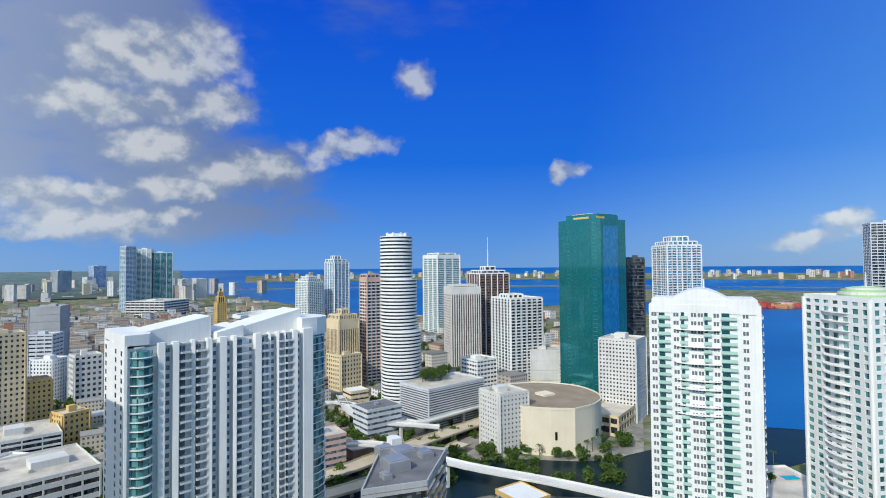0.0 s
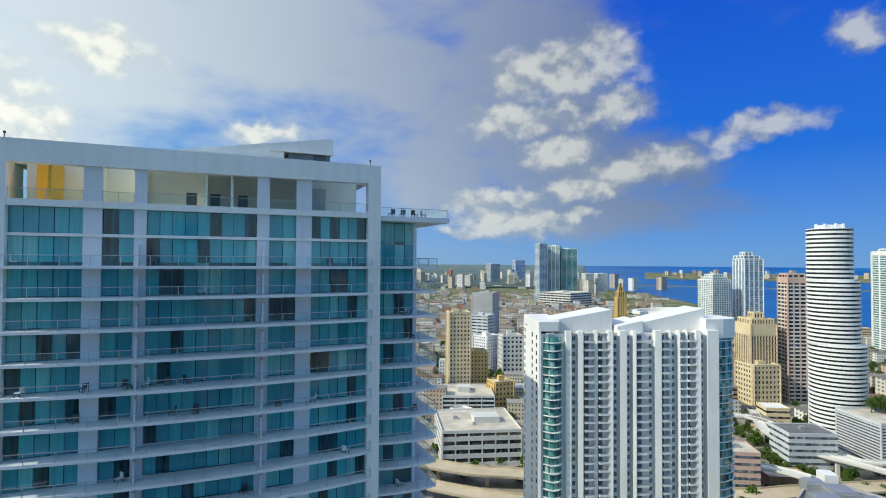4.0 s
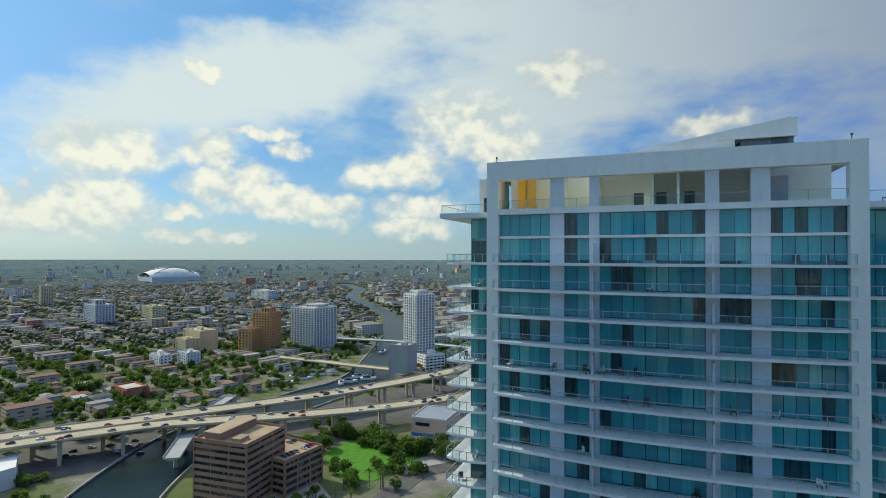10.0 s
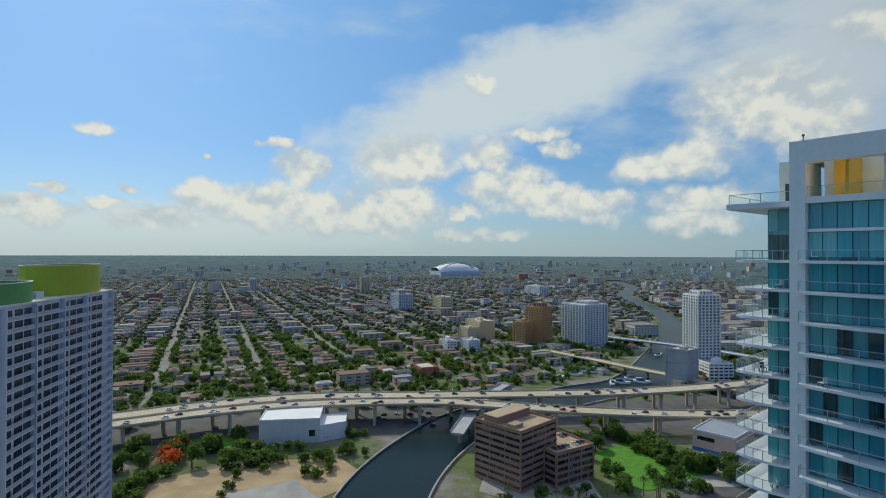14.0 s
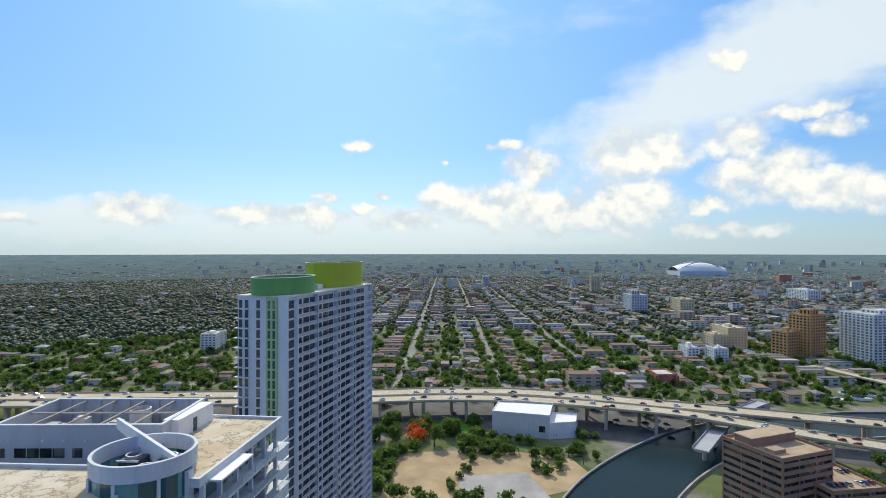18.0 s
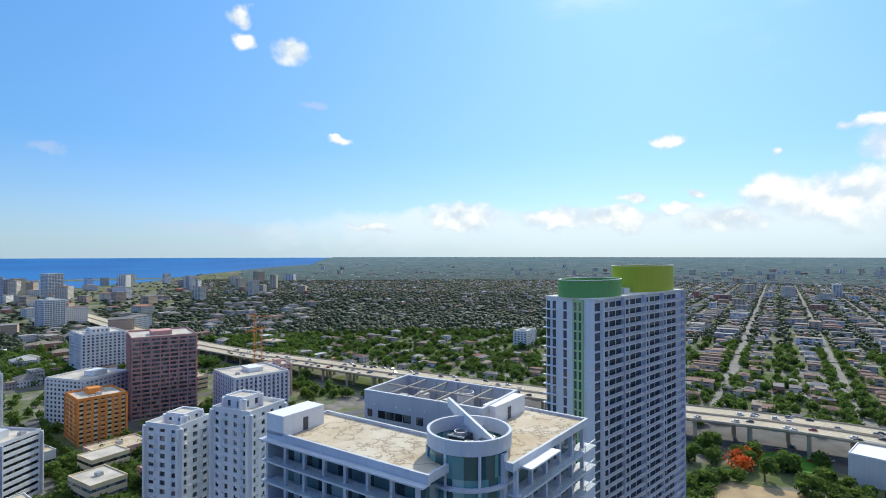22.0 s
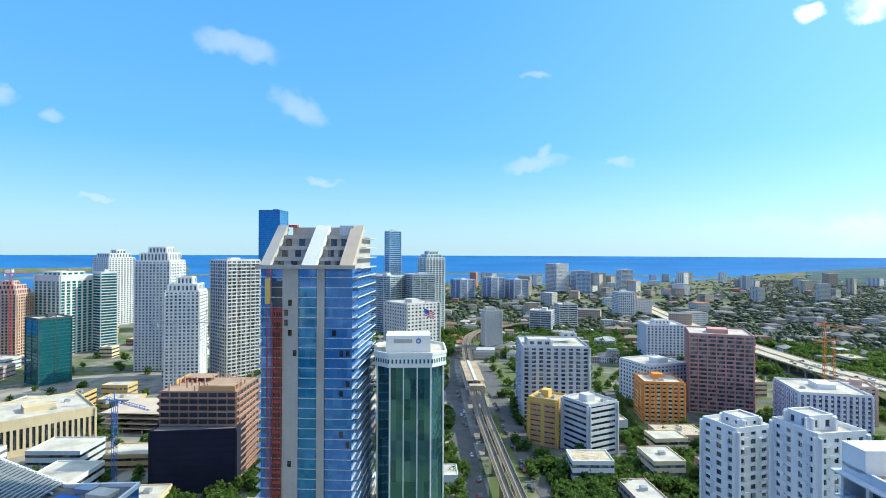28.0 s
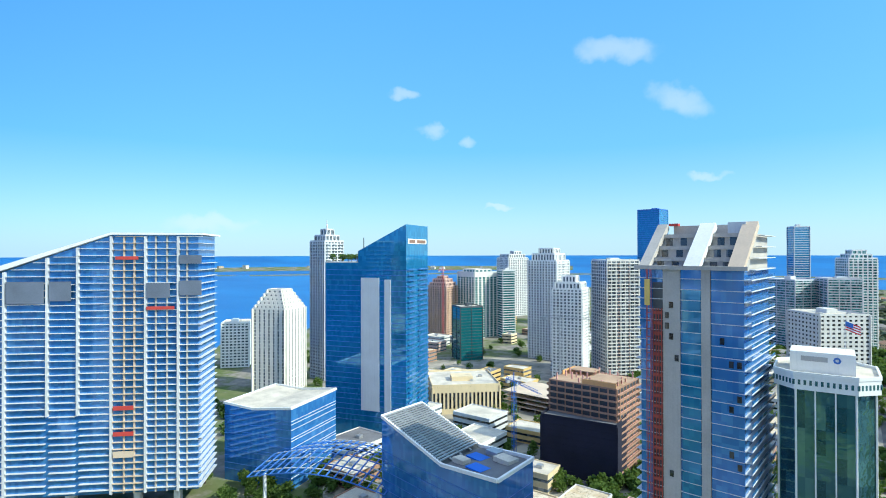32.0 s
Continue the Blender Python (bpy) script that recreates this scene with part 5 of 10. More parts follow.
for bi in range(-24, 24):
    for bj in range(0, 24):
        o0, s0 = STREETS[0] + 93 * (bi + 24), 480 + 128.0 * bj
        mid = GU * (s0 + 64) + GN * (o0 + 46)
        az, dist = az_of(mid.x, mid.y), mid.length
        if not 47 < az < 163 or dist > 3300:
            continue
        if highway_gap(mid.x, mid.y) < 60 and dist < 1500 and mid.x > highway_x(mid.y) - 20:
            continue
        leafy = min(1.0, max(0.0, (az - 116) / 12)) if az > 100 else 0.0
        terraces = leafy < 0.3 and dist < 1250 and rnd.random() < 0.4
        lots = 11 if terraces else 8
        for row in (0, 1):
            for c in range(lots):
                x2, y2 = 9 + c * 110 / (lots - 1) + rnd.uniform(-1.5, 1.5), (22 if row == 0 else 70) + rnd.uniform(-5, 5)
                p = GU * (s0 + x2) + GN * (o0 + y2)
                if river_gap(p.x, p.y) < 14 or p.x > highway_x(p.y) - 34 or highway_gap(p.x, p.y) < 32:
                    continue
                if rnd.random() < 0.42 + 0.42 * leafy:
                    continue
                big = rnd.random() < 0.05 * (1 - leafy)
                if big:
                    w, d, h = rnd.uniform(12, 16), rnd.uniform(22, 30), rnd.uniform(7, 11)
                elif terraces:
                    w, d, h = rnd.uniform(6.0, 7.8), rnd.uniform(18, 30), rnd.choice((3.6, 6.4, 6.8))
                else:
                    w, d, h = rnd.uniform(7, 9.5), rnd.uniform(10, 15), rnd.choice((3.4, 3.6, 3.8, 6.2))
                hip = not big and not terraces and rnd.random() < 0.35 + 0.4 * leafy
                turn = radians(TURN_GRID) + (0 if big or terraces or rnd.random() < 0.75 else math.pi / 2)
                if p.length < 700 and near_houses < 150 and 75 < az < 150:
                    near_houses += 1
                    wall, roof, rf = house_geo(w, d, h, hip)
                    t = thing("apartment_house" if big or terraces else "house", ("long low apartment house with a flat roof" if not hip else "small house with a hipped roof") + " among trees", "house", p.x, p.y, 0, math.degrees(turn), "houses of the western quarter")
                    under("wall", mesh_of("wall", wall, BOX_FACES[2:], HOUSEWALL), t)
                    under("roof", mesh_of("roof", roof, rf, HOUSEROOF), t)
                else:
                    add_far_house(p.x, p.y, turn, w, d, h, hip)
                    if not terraces and dist < 1500 and rnd.random() < 0.3:
                        q = p + GU * rnd.uniform(-4, 4) + GN * (13 if row == 0 else -13)
                        add_far_house(q.x, q.y, turn, rnd.uniform(4, 6), rnd.uniform(4, 7), 2.8, False)
        for _ in range(int(66 + leafy * 14)):
            p = GU * (s0 + rnd.uniform(8, 120)) + GN * (o0 + rnd.choice((rnd.uniform(6, 11), rnd.uniform(38, 56), rnd.uniform(82, 87), rnd.uniform(12, 82))))
            if river_gap(p.x, p.y) > 5 and highway_gap(p.x, p.y) > 30 and p.x < highway_x(p.y) - 26:
                tree_spots.append((p.x, p.y, rnd.uniform(2.4, 4.6)))
# the land beyond, drawn together towards the horizon
for _ in range(9000):
    az = rnd.uniform(-6, 150)
    d = 2900 / (1 - rnd.random() * 0.6)
    p = bearing(az) * d
    if rnd.random() < 0.14:
        big = rnd.random() < 0.05
        add_far_house(p.x, p.y, rnd.uniform(0, 3), rnd.uniform(12, 30), rnd.uniform(12, 30), rnd.uniform(14, 34) if big else rnd.uniform(4, 9), False)
    else:
        continue
# woods and gardens of the south-west and the south
for _ in range(13000):
    az = rnd.uniform(118, 212)
    d = 620 / (1 - rnd.random() * 0.82)
    p = bearing(az) * d
    if d > along(SHORE_SOUTH)(az) - 25 and az > 148 or highway_gap(p.x, p.y) < 22:
        continue
    if d < 800 and az < 150:
        continue
    tree_spots.append((p.x, p.y, rnd.uniform(3, 6.2)))
    if rnd.random() < 0.06 and az > 150:
        q = p + Vector((9, 4, 0))
        add_far_house(q.x, q.y, rnd.choice((0.1, 1.67)), rnd.uniform(10, 22), rnd.uniform(12, 24), rnd.uniform(4, 11), rnd.random() < 0.4)
# the strip along the foot of the highway
for _ in range(1500):
    y = rnd.uniform(-640, 420)
    p = Vector((highway_x(y) - rnd.uniform(46, 230), y, 0))
    if river_gap(p.x, p.y) < 14 or highway_gap(p.x, p.y) < 27:
        continue
    if rnd.random() < 0.14:
        add_far_house(p.x, p.y, radians(TURN_GRID) + rnd.choice((0, math.pi / 2)), rnd.uniform(7, 10), rnd.uniform(9, 17), rnd.choice((3.5, 3.8, 6.2, 6.5)), rnd.random() < 0.4)
    else:
        tree_spots.append((p.x, p.y, rnd.uniform(2.2, 4.2)))
# taller blocks among the western gardens
for _ in range(60):
    az, d = rnd.uniform(50, 116), rnd.uniform(760, 2300)
    p = bearing(az) * d
    if river_gap(p.x, p.y) > 24 and highway_gap(p.x, p.y) > 60 and p.x < highway_x(p.y) - 40:
        add_far_house(p.x, p.y, radians(TURN_GRID) + rnd.choice((0, math.pi / 2)), rnd.uniform(12, 18), rnd.uniform(18, 32), rnd.uniform(9, 18), False)
# the quarters north of the river
for _ in range(2600):
    az = rnd.uniform(-14, 62)
    d = 560 / (1 - rnd.random() * 0.8)
    p = bearing(az) * d
    if river_gap(p.x, p.y) < 16 or highway_gap(p.x, p.y) < 30 or (az < -6 and d > 2300):
        continue
    if rnd.random() < 0.4 and d > 760:
        add_far_house(p.x, p.y, rnd.choice((0.0, 1.57)), rnd.uniform(14, 34), rnd.uniform(14, 40), rnd.uniform(5, 16), False)
    else:
        tree_spots.append((p.x, p.y, rnd.uniform(2.6, 5.0)))
ico = bmesh.new()
bmesh.ops.create_icosphere(ico, subdivisions=1, radius=1.0)
ICO_V = np.array([v.co for v in ico.verts])
ICO_F = np.array([[v.index for v in f.verts] for f in ico.faces])
ico.free()


def woods(name, spots, seed):
    """Many far trees, each of two or three uneven clumps, in one mesh."""
    rs = np.random.RandomState(seed)
    vs, fs, n = [], [], 0
    for x, y, r in spots:
        bx, by, bz, sc = bowl(x, y)
        far = math.hypot(x, y) > 1700
        for q in range(1 if far else 3):
            off = rs.uniform(-0.55, 0.55, 3) * r * (0 if far else 1)
            size = r * rs.uniform(0.55, 0.85) * (1.25 if far else 1.0)
            far_flat = math.hypot(x, y) > 1000
            v = ICO_V * (1 + rs.uniform(-0.28, 0.28, (len(ICO_V), 1))) * (size * (1.45 if far_flat else 1.0), size * (1.45 if far_flat else 1.0), size * (0.42 if far_flat else 0.8))
            v = (v + off + (0, 0, r * (0.35 if far_flat else 0.75) + 1.0)) * sc + (bx, by, bz)
            vs.append(v)
            fs.append(ICO_F + n)
            n += len(ICO_V)
    me = bpy.data.meshes.new(name)
    v, f = np.concatenate(vs), np.concatenate(fs)
    me.from_pydata(v.tolist(), [], f.tolist())
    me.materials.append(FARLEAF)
    me.shade_smooth()
    return tagged(new(name, me), "dense dark green tree crowns between the houses", "trees", kind="stuff")


def grove(name, spots, seed, label):
    """Nearer trees: crowns of many loose leaf clumps on short trunks, in one mesh."""
    rs = np.random.RandomState(seed)
    vs, fs, n = [], [], 0
    for x, y, r in spots:
        v0, f0 = GROVE[rs.randint(len(GROVE))]
        a = rs.uniform(0, 6.28)
        turn = np.array(((math.cos(a), -math.sin(a), 0), (math.sin(a), math.cos(a), 0), (0, 0, 1)))
        k3 = r / 4.6
        vs.append(v0 @ turn.T * (k3, k3, k3 * rs.uniform(0.8, 1.2)) + (x, y, 0))
        fs.append(f0 + n)
        n += len(v0)
    me = bpy.data.meshes.new(name)
    me.from_pydata(np.concatenate(vs).tolist(), [], np.concatenate(fs).tolist())
    me.materials.append(FOLIAGE)
    return tagged(new(name, me), label, "trees", kind="stuff")


def triangles(me):
    me.calc_loop_triangles()
    return np.array([v.co for v in me.vertices]), np.array([tuple(t.vertices) for t in me.loop_triangles])


GROVE = [triangles(crown_mesh("crown", 90 + i, 4.6, 7.4, 190, FOLIAGE, 0.95)) for i in range(6)]


# the dense old city north of the river
rnd = random.Random(303)
standing = [(o.location.x, o.location.y) for o in scene.objects if o.parent is None and o.get("category") in ("tower", "garage")]
for _ in range(2600):
    az, d = rnd.uniform(-9, 36), 400 / (1 - rnd.random() * 0.8)
    p = bearing(az) * d
    if river_gap(p.x, p.y) < 20 or highway_gap(p.x, p.y) < 40 or p.y < 350 or any(math.hypot(p.x - a, p.y - b) < 23 for a, b in standing):
        continue
    standing.append((p.x, p.y - 12))
    add_far_house(p.x, p.y, rnd.choice((0.05, 1.62)), rnd.uniform(10, 20), rnd.uniform(12, 26), rnd.choice((5, 6, 8, 8, 12, 16, 22)), False)


# low blocks between the northern towers and the bay
for _ in range(1500):
    az, d = rnd.uniform(-50, -5), 430 / (1 - rnd.random() * 0.7)
    p = bearing(az) * d
    if d > along(SHORE)(az) - 45 or any(math.hypot(p.x - a, p.y - b) < 30 for a, b in standing) or any(math.hypot(p.x - a, p.y - b) < 60 for a, b, _ in EAST_RIVER):
        continue
    standing.append((p.x, p.y))
    if rnd.random() < 0.72:
        add_far_house(p.x, p.y, rnd.choice((0.05, 1.62)), rnd.uniform(12, 22), rnd.uniform(14, 30), rnd.choice((5, 6, 8, 10, 12, 18, 24)), False)
    for _k in range(4):
        tree_spots.append((p.x + rnd.uniform(-20, 20), p.y + rnd.uniform(-20, 20), rnd.uniform(2.4, 4.0)))


# the skyline of far towns along the horizon
rnd = random.Random(55)
for az0, az1, d0, d1, n, h0, h1 in ((-72, -14, 4500, 6500, 150, 25, 60), (-6, 14, 2300, 4200, 60, 25, 80), (14, 60, 2600, 5500, 40, 15, 40), (-14, -4, 2000, 2700, 14, 30, 70), (62, 118, 1500, 4200, 60, 12, 30), (50, 100, 3000, 6000, 60, 20, 45), (150, 178, 1500, 2600, 34, 18, 55), (165, 185, 900, 1700, 16, 12, 30), (225, 252, 3800, 4600, 16, 10, 30), (176, 196, 1500, 2050, 20, 20, 60)):
    for _ in range(n):
        az, d = rnd.uniform(az0, az1), rnd.uniform(d0, d1)
        p = bearing(az) * d
        if river_gap(p.x, p.y) > 20:
            add_far_house(p.x, p.y, rnd.uniform(0, 1.5), rnd.uniform(18, 34), rnd.uniform(18, 44), rnd.uniform(h0, h1), False)

ob = new("houses_far", mesh_of("houses_far", far_walls, far_wf, HOUSEWALL))
tagged(ob, "small pale houses and low blocks in wide rows", "houses", kind="stuff")
ob = new("house_roofs_far", mesh_of("house_roofs_far", far_roofs, far_rf, HOUSEROOF))
tagged(ob, "white, grey and terracotta roofs of far houses", "roofs", kind="stuff")

# -- the elevated highway --
def highway(name, line, width, label):
    hw = thing(name, label, "highway", kind="structure")
    w = width / 2
    swept("deck", [(-w, 0), (w, 0), (w, -0.5), (w - 2.5, -1.6), (-w + 2.5, -1.6), (-w, -0.5)], line, DECK, hw)
    for sgn in (-1, 1):
        swept("parapet", [(sgn * w - 0.2, 0.004), (sgn * w + 0.2, 0.004), (sgn * w + 0.12, 0.95), (sgn * w - 0.12, 0.95)], line, DECK, hw)
    swept("roadway", [(-w + 0.8, 0.03), (w - 0.8, 0.03)], line, plain("worn_lanes", (0.50, 0.42, 0.29), 0.95, 0.12, 0.3), hw, closed=False)
    lane = (width - 3) / 4
    for j in (1, 2, 3):
        o = -w + 1.5 + lane * j
        swept("lane_line", [(o - 0.12, 0.045), (o + 0.12, 0.045)], line, WHITE, hw, closed=False)
    dist, last = 0.0, Vector(line[0])
    col = boxes_mesh("pier", [(-1.0, -0.8, 0, 1.0, 0.8, 1)], DECK)
    cap = boxes_mesh("crosshead", [(-0.9, -w + 2, -1.4, 0.9, w - 2, 0)], DECK)
    for i in range(1, len(line)):
        p = Vector(line[i])
        dist += (p - last).length
        if dist > 27 and p.z > 7 and -700 < p.y < 440:
            dist = 0
            d = p - last
            a = math.degrees(math.atan2(d.y, d.x))
            under("crosshead", cap, hw, (p.x, p.y, p.z - 1.55), a)
            nrm = Vector((-d.y, d.x, 0)).normalized()
            for sgn in (-0.28, 0.28):
                q = p + nrm * width * sgn
                c = under("pier", col, hw, (q.x, q.y, 0), a)
                c.scale = (1, 1, p.z - 2.9)
        last = p
    return hw


highway("highway_south", LINE_A, 17, "pale concrete elevated highway deck full of cars")
highway("highway_north", LINE_B, 16, "pale concrete elevated highway deck on tall piers")

CARPAINTS = [plain("car_paint", c, 0.3, 0.03, spec=0.6) for c in ((0.75, 0.75, 0.75), (0.03, 0.03, 0.035), (0.30, 0.31, 0.32), (0.10, 0.11, 0.13), (0.30, 0.03, 0.03), (0.04, 0.08, 0.2))]
CARNAMES = ["white", "black", "silver", "dark grey", "red", "blue"]
TYRE = plain("tyre_rubber", (0.02, 0.02, 0.02), 0.9)


def loft_x(sections):
    """A shape lofted along x from (x, half width, z0, z1) sections."""
    verts, faces = [], []
    for x, w, z0, z1 in sections:
        verts += [(x, -w, z0), (x, w, z0), (x, w * 0.92, z1), (x, -w * 0.92, z1)]
    n = len(sections)
    for i in range(n - 1):
        for j in range(4):
            faces.append((i * 4 + j, i * 4 + (j + 1) % 4, i * 4 + 4 + (j + 1) % 4, i * 4 + 4 + j))
    return verts, faces + [(3, 2, 1, 0), tuple(n * 4 - 4 + j for j in range(4))]


cv, cf = loft_x([(-2.25, 0.75, 0.35, 0.75), (-2.1, 0.88, 0.28, 0.95), (0.9, 0.9, 0.28, 1.0), (2.0, 0.86, 0.28, 0.85), (2.25, 0.7, 0.35, 0.7)])
gv, gf = loft_x([(-1.9, 0.78, 0.95, 0.98), (-1.3, 0.76, 0.97, 1.45), (0.1, 0.76, 0.99, 1.48), (1.0, 0.78, 0.98, 1.0)])
rv = box_geo(-1.2, -0.66, 1.45, 0.05, 0.66, 1.5)
CAR_BODIES = [mesh_of("body", cv + rv, cf + [tuple(len(cv) + i for i in q) for q in BOX_FACES], m) for m in CARPAINTS]
CAR_GLASS = mesh_of("glasshouse", gv, gf, DARKGLASS)


def car(x, y, z, turn, pick, where="on the road"):
    t = thing("car", f"{CARNAMES[pick]} car {where}", "car", x, y, z, turn, "cars")
    under("body", CAR_BODIES[pick], t)
    under("glasshouse", CAR_GLASS, t)
    return t


rnd = random.Random(21)
for line, width, n, flow in ((LINE_A, 17, 88, 1), (LINE_B, 16, 110, -1)):
    lane = (width - 3) / 4
    spots = [i for i in range(2, len(line) - 2) if -620 < line[i][1] < 330]
    used = set()
    for _ in range(n):
        i, j = rnd.choice(spots), rnd.randrange(4)
        if (i, j) in used:
            continue
        used.add((i, j))
        p, q = Vector(line[i]), Vector(line[i + 1])
        d = (q - p)
        nrm = Vector((-d.y, d.x, 0)).normalized()
        c = p.lerp(q, rnd.random() * 0.4) + nrm * (-width / 2 + 1.5 + lane * (j + 0.5))
        car(c.x, c.y, c.z + 0.05, math.degrees(math.atan2(d.y, d.x)) + (180 if flow < 0 else 0), rnd.choices(range(6), (5, 4, 4, 3, 1, 1))[0], "in queueing traffic on the highway")
for i in range(18):
    q = Vector((-282.2, 106.3)) + Matrix.Rotation(radians(113.8), 2) @ Vector((-11 + (i % 9) * 2.8, -7 if i < 9 else 6))
    if (i * 7) % 5:
        car(q.x, q.y, 17.55, 113.8 + 90, (i * 5) % 6, "parked on a garage roof")
# parked cars under the decks and along the city streets
for _ in range(26):
    y = rnd.uniform(-140, 110)
    car(highway_x(y) - rnd.uniform(-14, 22), y, 0.2, rnd.choice((80, 260)), rnd.randrange(6), "parked under the highway")
for i in range(40):
    u = rnd.random()
    side = rnd.choice((-1, 1))
    car(14 + 48 * u - side * rnd.uniform(12, 15), -246 - 216 * u, 0.3, -77 if side > 0 else 103, rnd.randrange(6), "on the street beside the railway")
def extruded(name, profile, v0, v1, material, parent):
    """A face profile of (u, z) drawn back from v0 to v1."""
    n = len(profile)
    verts = [(u, v0, z) for u, z in profile] + [(u, v1, z) for u, z in profile]
    faces = [tuple(range(n)), tuple(range(2 * n - 1, n - 1, -1))] + [(i, n + i, n + (i + 1) % n, (i + 1) % n) for i in range(n)]
    return under(name, mesh_of(name, verts, faces, material), parent)


# ---- the near towers ----
k = Nodes("teal_pane")
r = k.n.new("ShaderNodeObjectInfo").outputs["Random"]
col = k.mix(k.ramp(r, 0.17, 0.18), (0.008, 0.024, 0.030), (0.045, 0.33, 0.39))
col = k.mix(k.ramp(r, 0.50, 0.51), col, (0.065, 0.44, 0.48))
col = k.mix(k.ramp(r, 0.84, 0.85), col, (0.17, 0.56, 0.55))
fold = k.noise(2.2, 2.0, (1.6, 1.6, 0.06))
k.put(k.mix(k.ramp(fold, 0.35, 0.7, 0.0, 0.45), col, (0.025, 0.22, 0.28)), k.b.inputs["Base Color"])
k.b.inputs["Roughness"].default_value = 0.07
k.b.inputs["Specular IOR Level"].default_value = 0.8
k.bump(k.noise(0.6, 2.0), 0.03, 0.2)
PANE = k.m
k = Nodes("rail_glass")
k.put((0.55, 0.78, 0.78), k.b.inputs["Base Color"])
k.b.inputs["Roughness"].default_value, k.b.inputs["Transmission Weight"].default_value, k.b.inputs["IOR"].default_value = 0.04, 0.9, 1.05
k.b.inputs["Alpha"].default_value = 0.45
RAILGLASS = k.m
BLUISH = plain("pale_blue_grey_render", (0.68, 0.70, 0.74), 0.7, 0.06, streak=0.10)
CHAIRWHITE = plain("white_plastic", (0.75, 0.75, 0.73), 0.5, 0.05)
YROOM = plain("warm_yellow_room_paint", (0.75, 0.45, 0.06), 0.7, 0.08)
CREAM = plain("cream_room_paint", (0.84, 0.83, 0.70), 0.75, 0.06)


def arc_slab(u0, u1, front, bulge, z0, z1, back=0.0, n=14):
    """A slab with a front that bows out towards the street."""
    line = [(u0 + (u1 - u0) * i / n, -(front + bulge * (1 - (2 * i / n - 1) ** 2))) for i in range(n + 1)]
    return prism_geo(line + [(u1, back), (u0, back)], z0, z1), line


def rail_parts(line, parent, z, post=1.5, height=1.05):
    """Posts and top rail in one railing, and the glass between."""
    verts, faces = sweep([(-0.03, height - 0.06), (0.03, height - 0.06), (0.03, height), (-0.03, height)], [(x, y, 0) for x, y in line], True)
    for x, y in line:
        faces += [tuple(q + len(verts) for q in g) for g in BOX_FACES]
        verts = list(verts) + box_geo(x - 0.03, y - 0.03, 0, x + 0.03, y + 0.03, height)
    gv, gf = sweep([(0.0, 0.1), (0.0, height - 0.1)], [(x, y, 0) for x, y in line], False)
    return mesh_of("railing", verts, faces, METAL), mesh_of("rail_glass", gv, gf, RAILGLASS)


CHAIR_SEAT = boxes_mesh("seat", [(-0.3, -0.3, 0.38, 0.3, 0.3, 0.44)], CHAIRWHITE)
CHAIR_BACK = boxes_mesh("backrest", [(-0.3, 0.26, 0.44, 0.3, 0.32, 0.95)], CHAIRWHITE)
CHAIR_LEG = boxes_mesh("leg", [(-0.03, -0.03, 0, 0.03, 0.03, 0.38)], STEEL)
CHAIR_SEAT_D = boxes_mesh("seat", [(-0.3, -0.3, 0.38, 0.3, 0.3, 0.44)], STEEL)
CHAIR_BACK_D = boxes_mesh("backrest", [(-0.3, 0.26, 0.44, 0.3, 0.32, 0.95)], STEEL)


def chair(m, dark):
    t = thing("balcony_chair", ("dark" if dark else "white") + " outdoor chair on a balcony", "chair", group="balcony chairs")
    t.matrix_world = m
    under("seat", CHAIR_SEAT_D if dark else CHAIR_SEAT, t)
    under("backrest", CHAIR_BACK_D if dark else CHAIR_BACK, t)
    for a, b in ((-0.26, -0.26), (0.26, -0.26), (0.26, 0.26), (-0.26, 0.26)):
        under("leg", CHAIR_LEG, t, (a, b, 0))


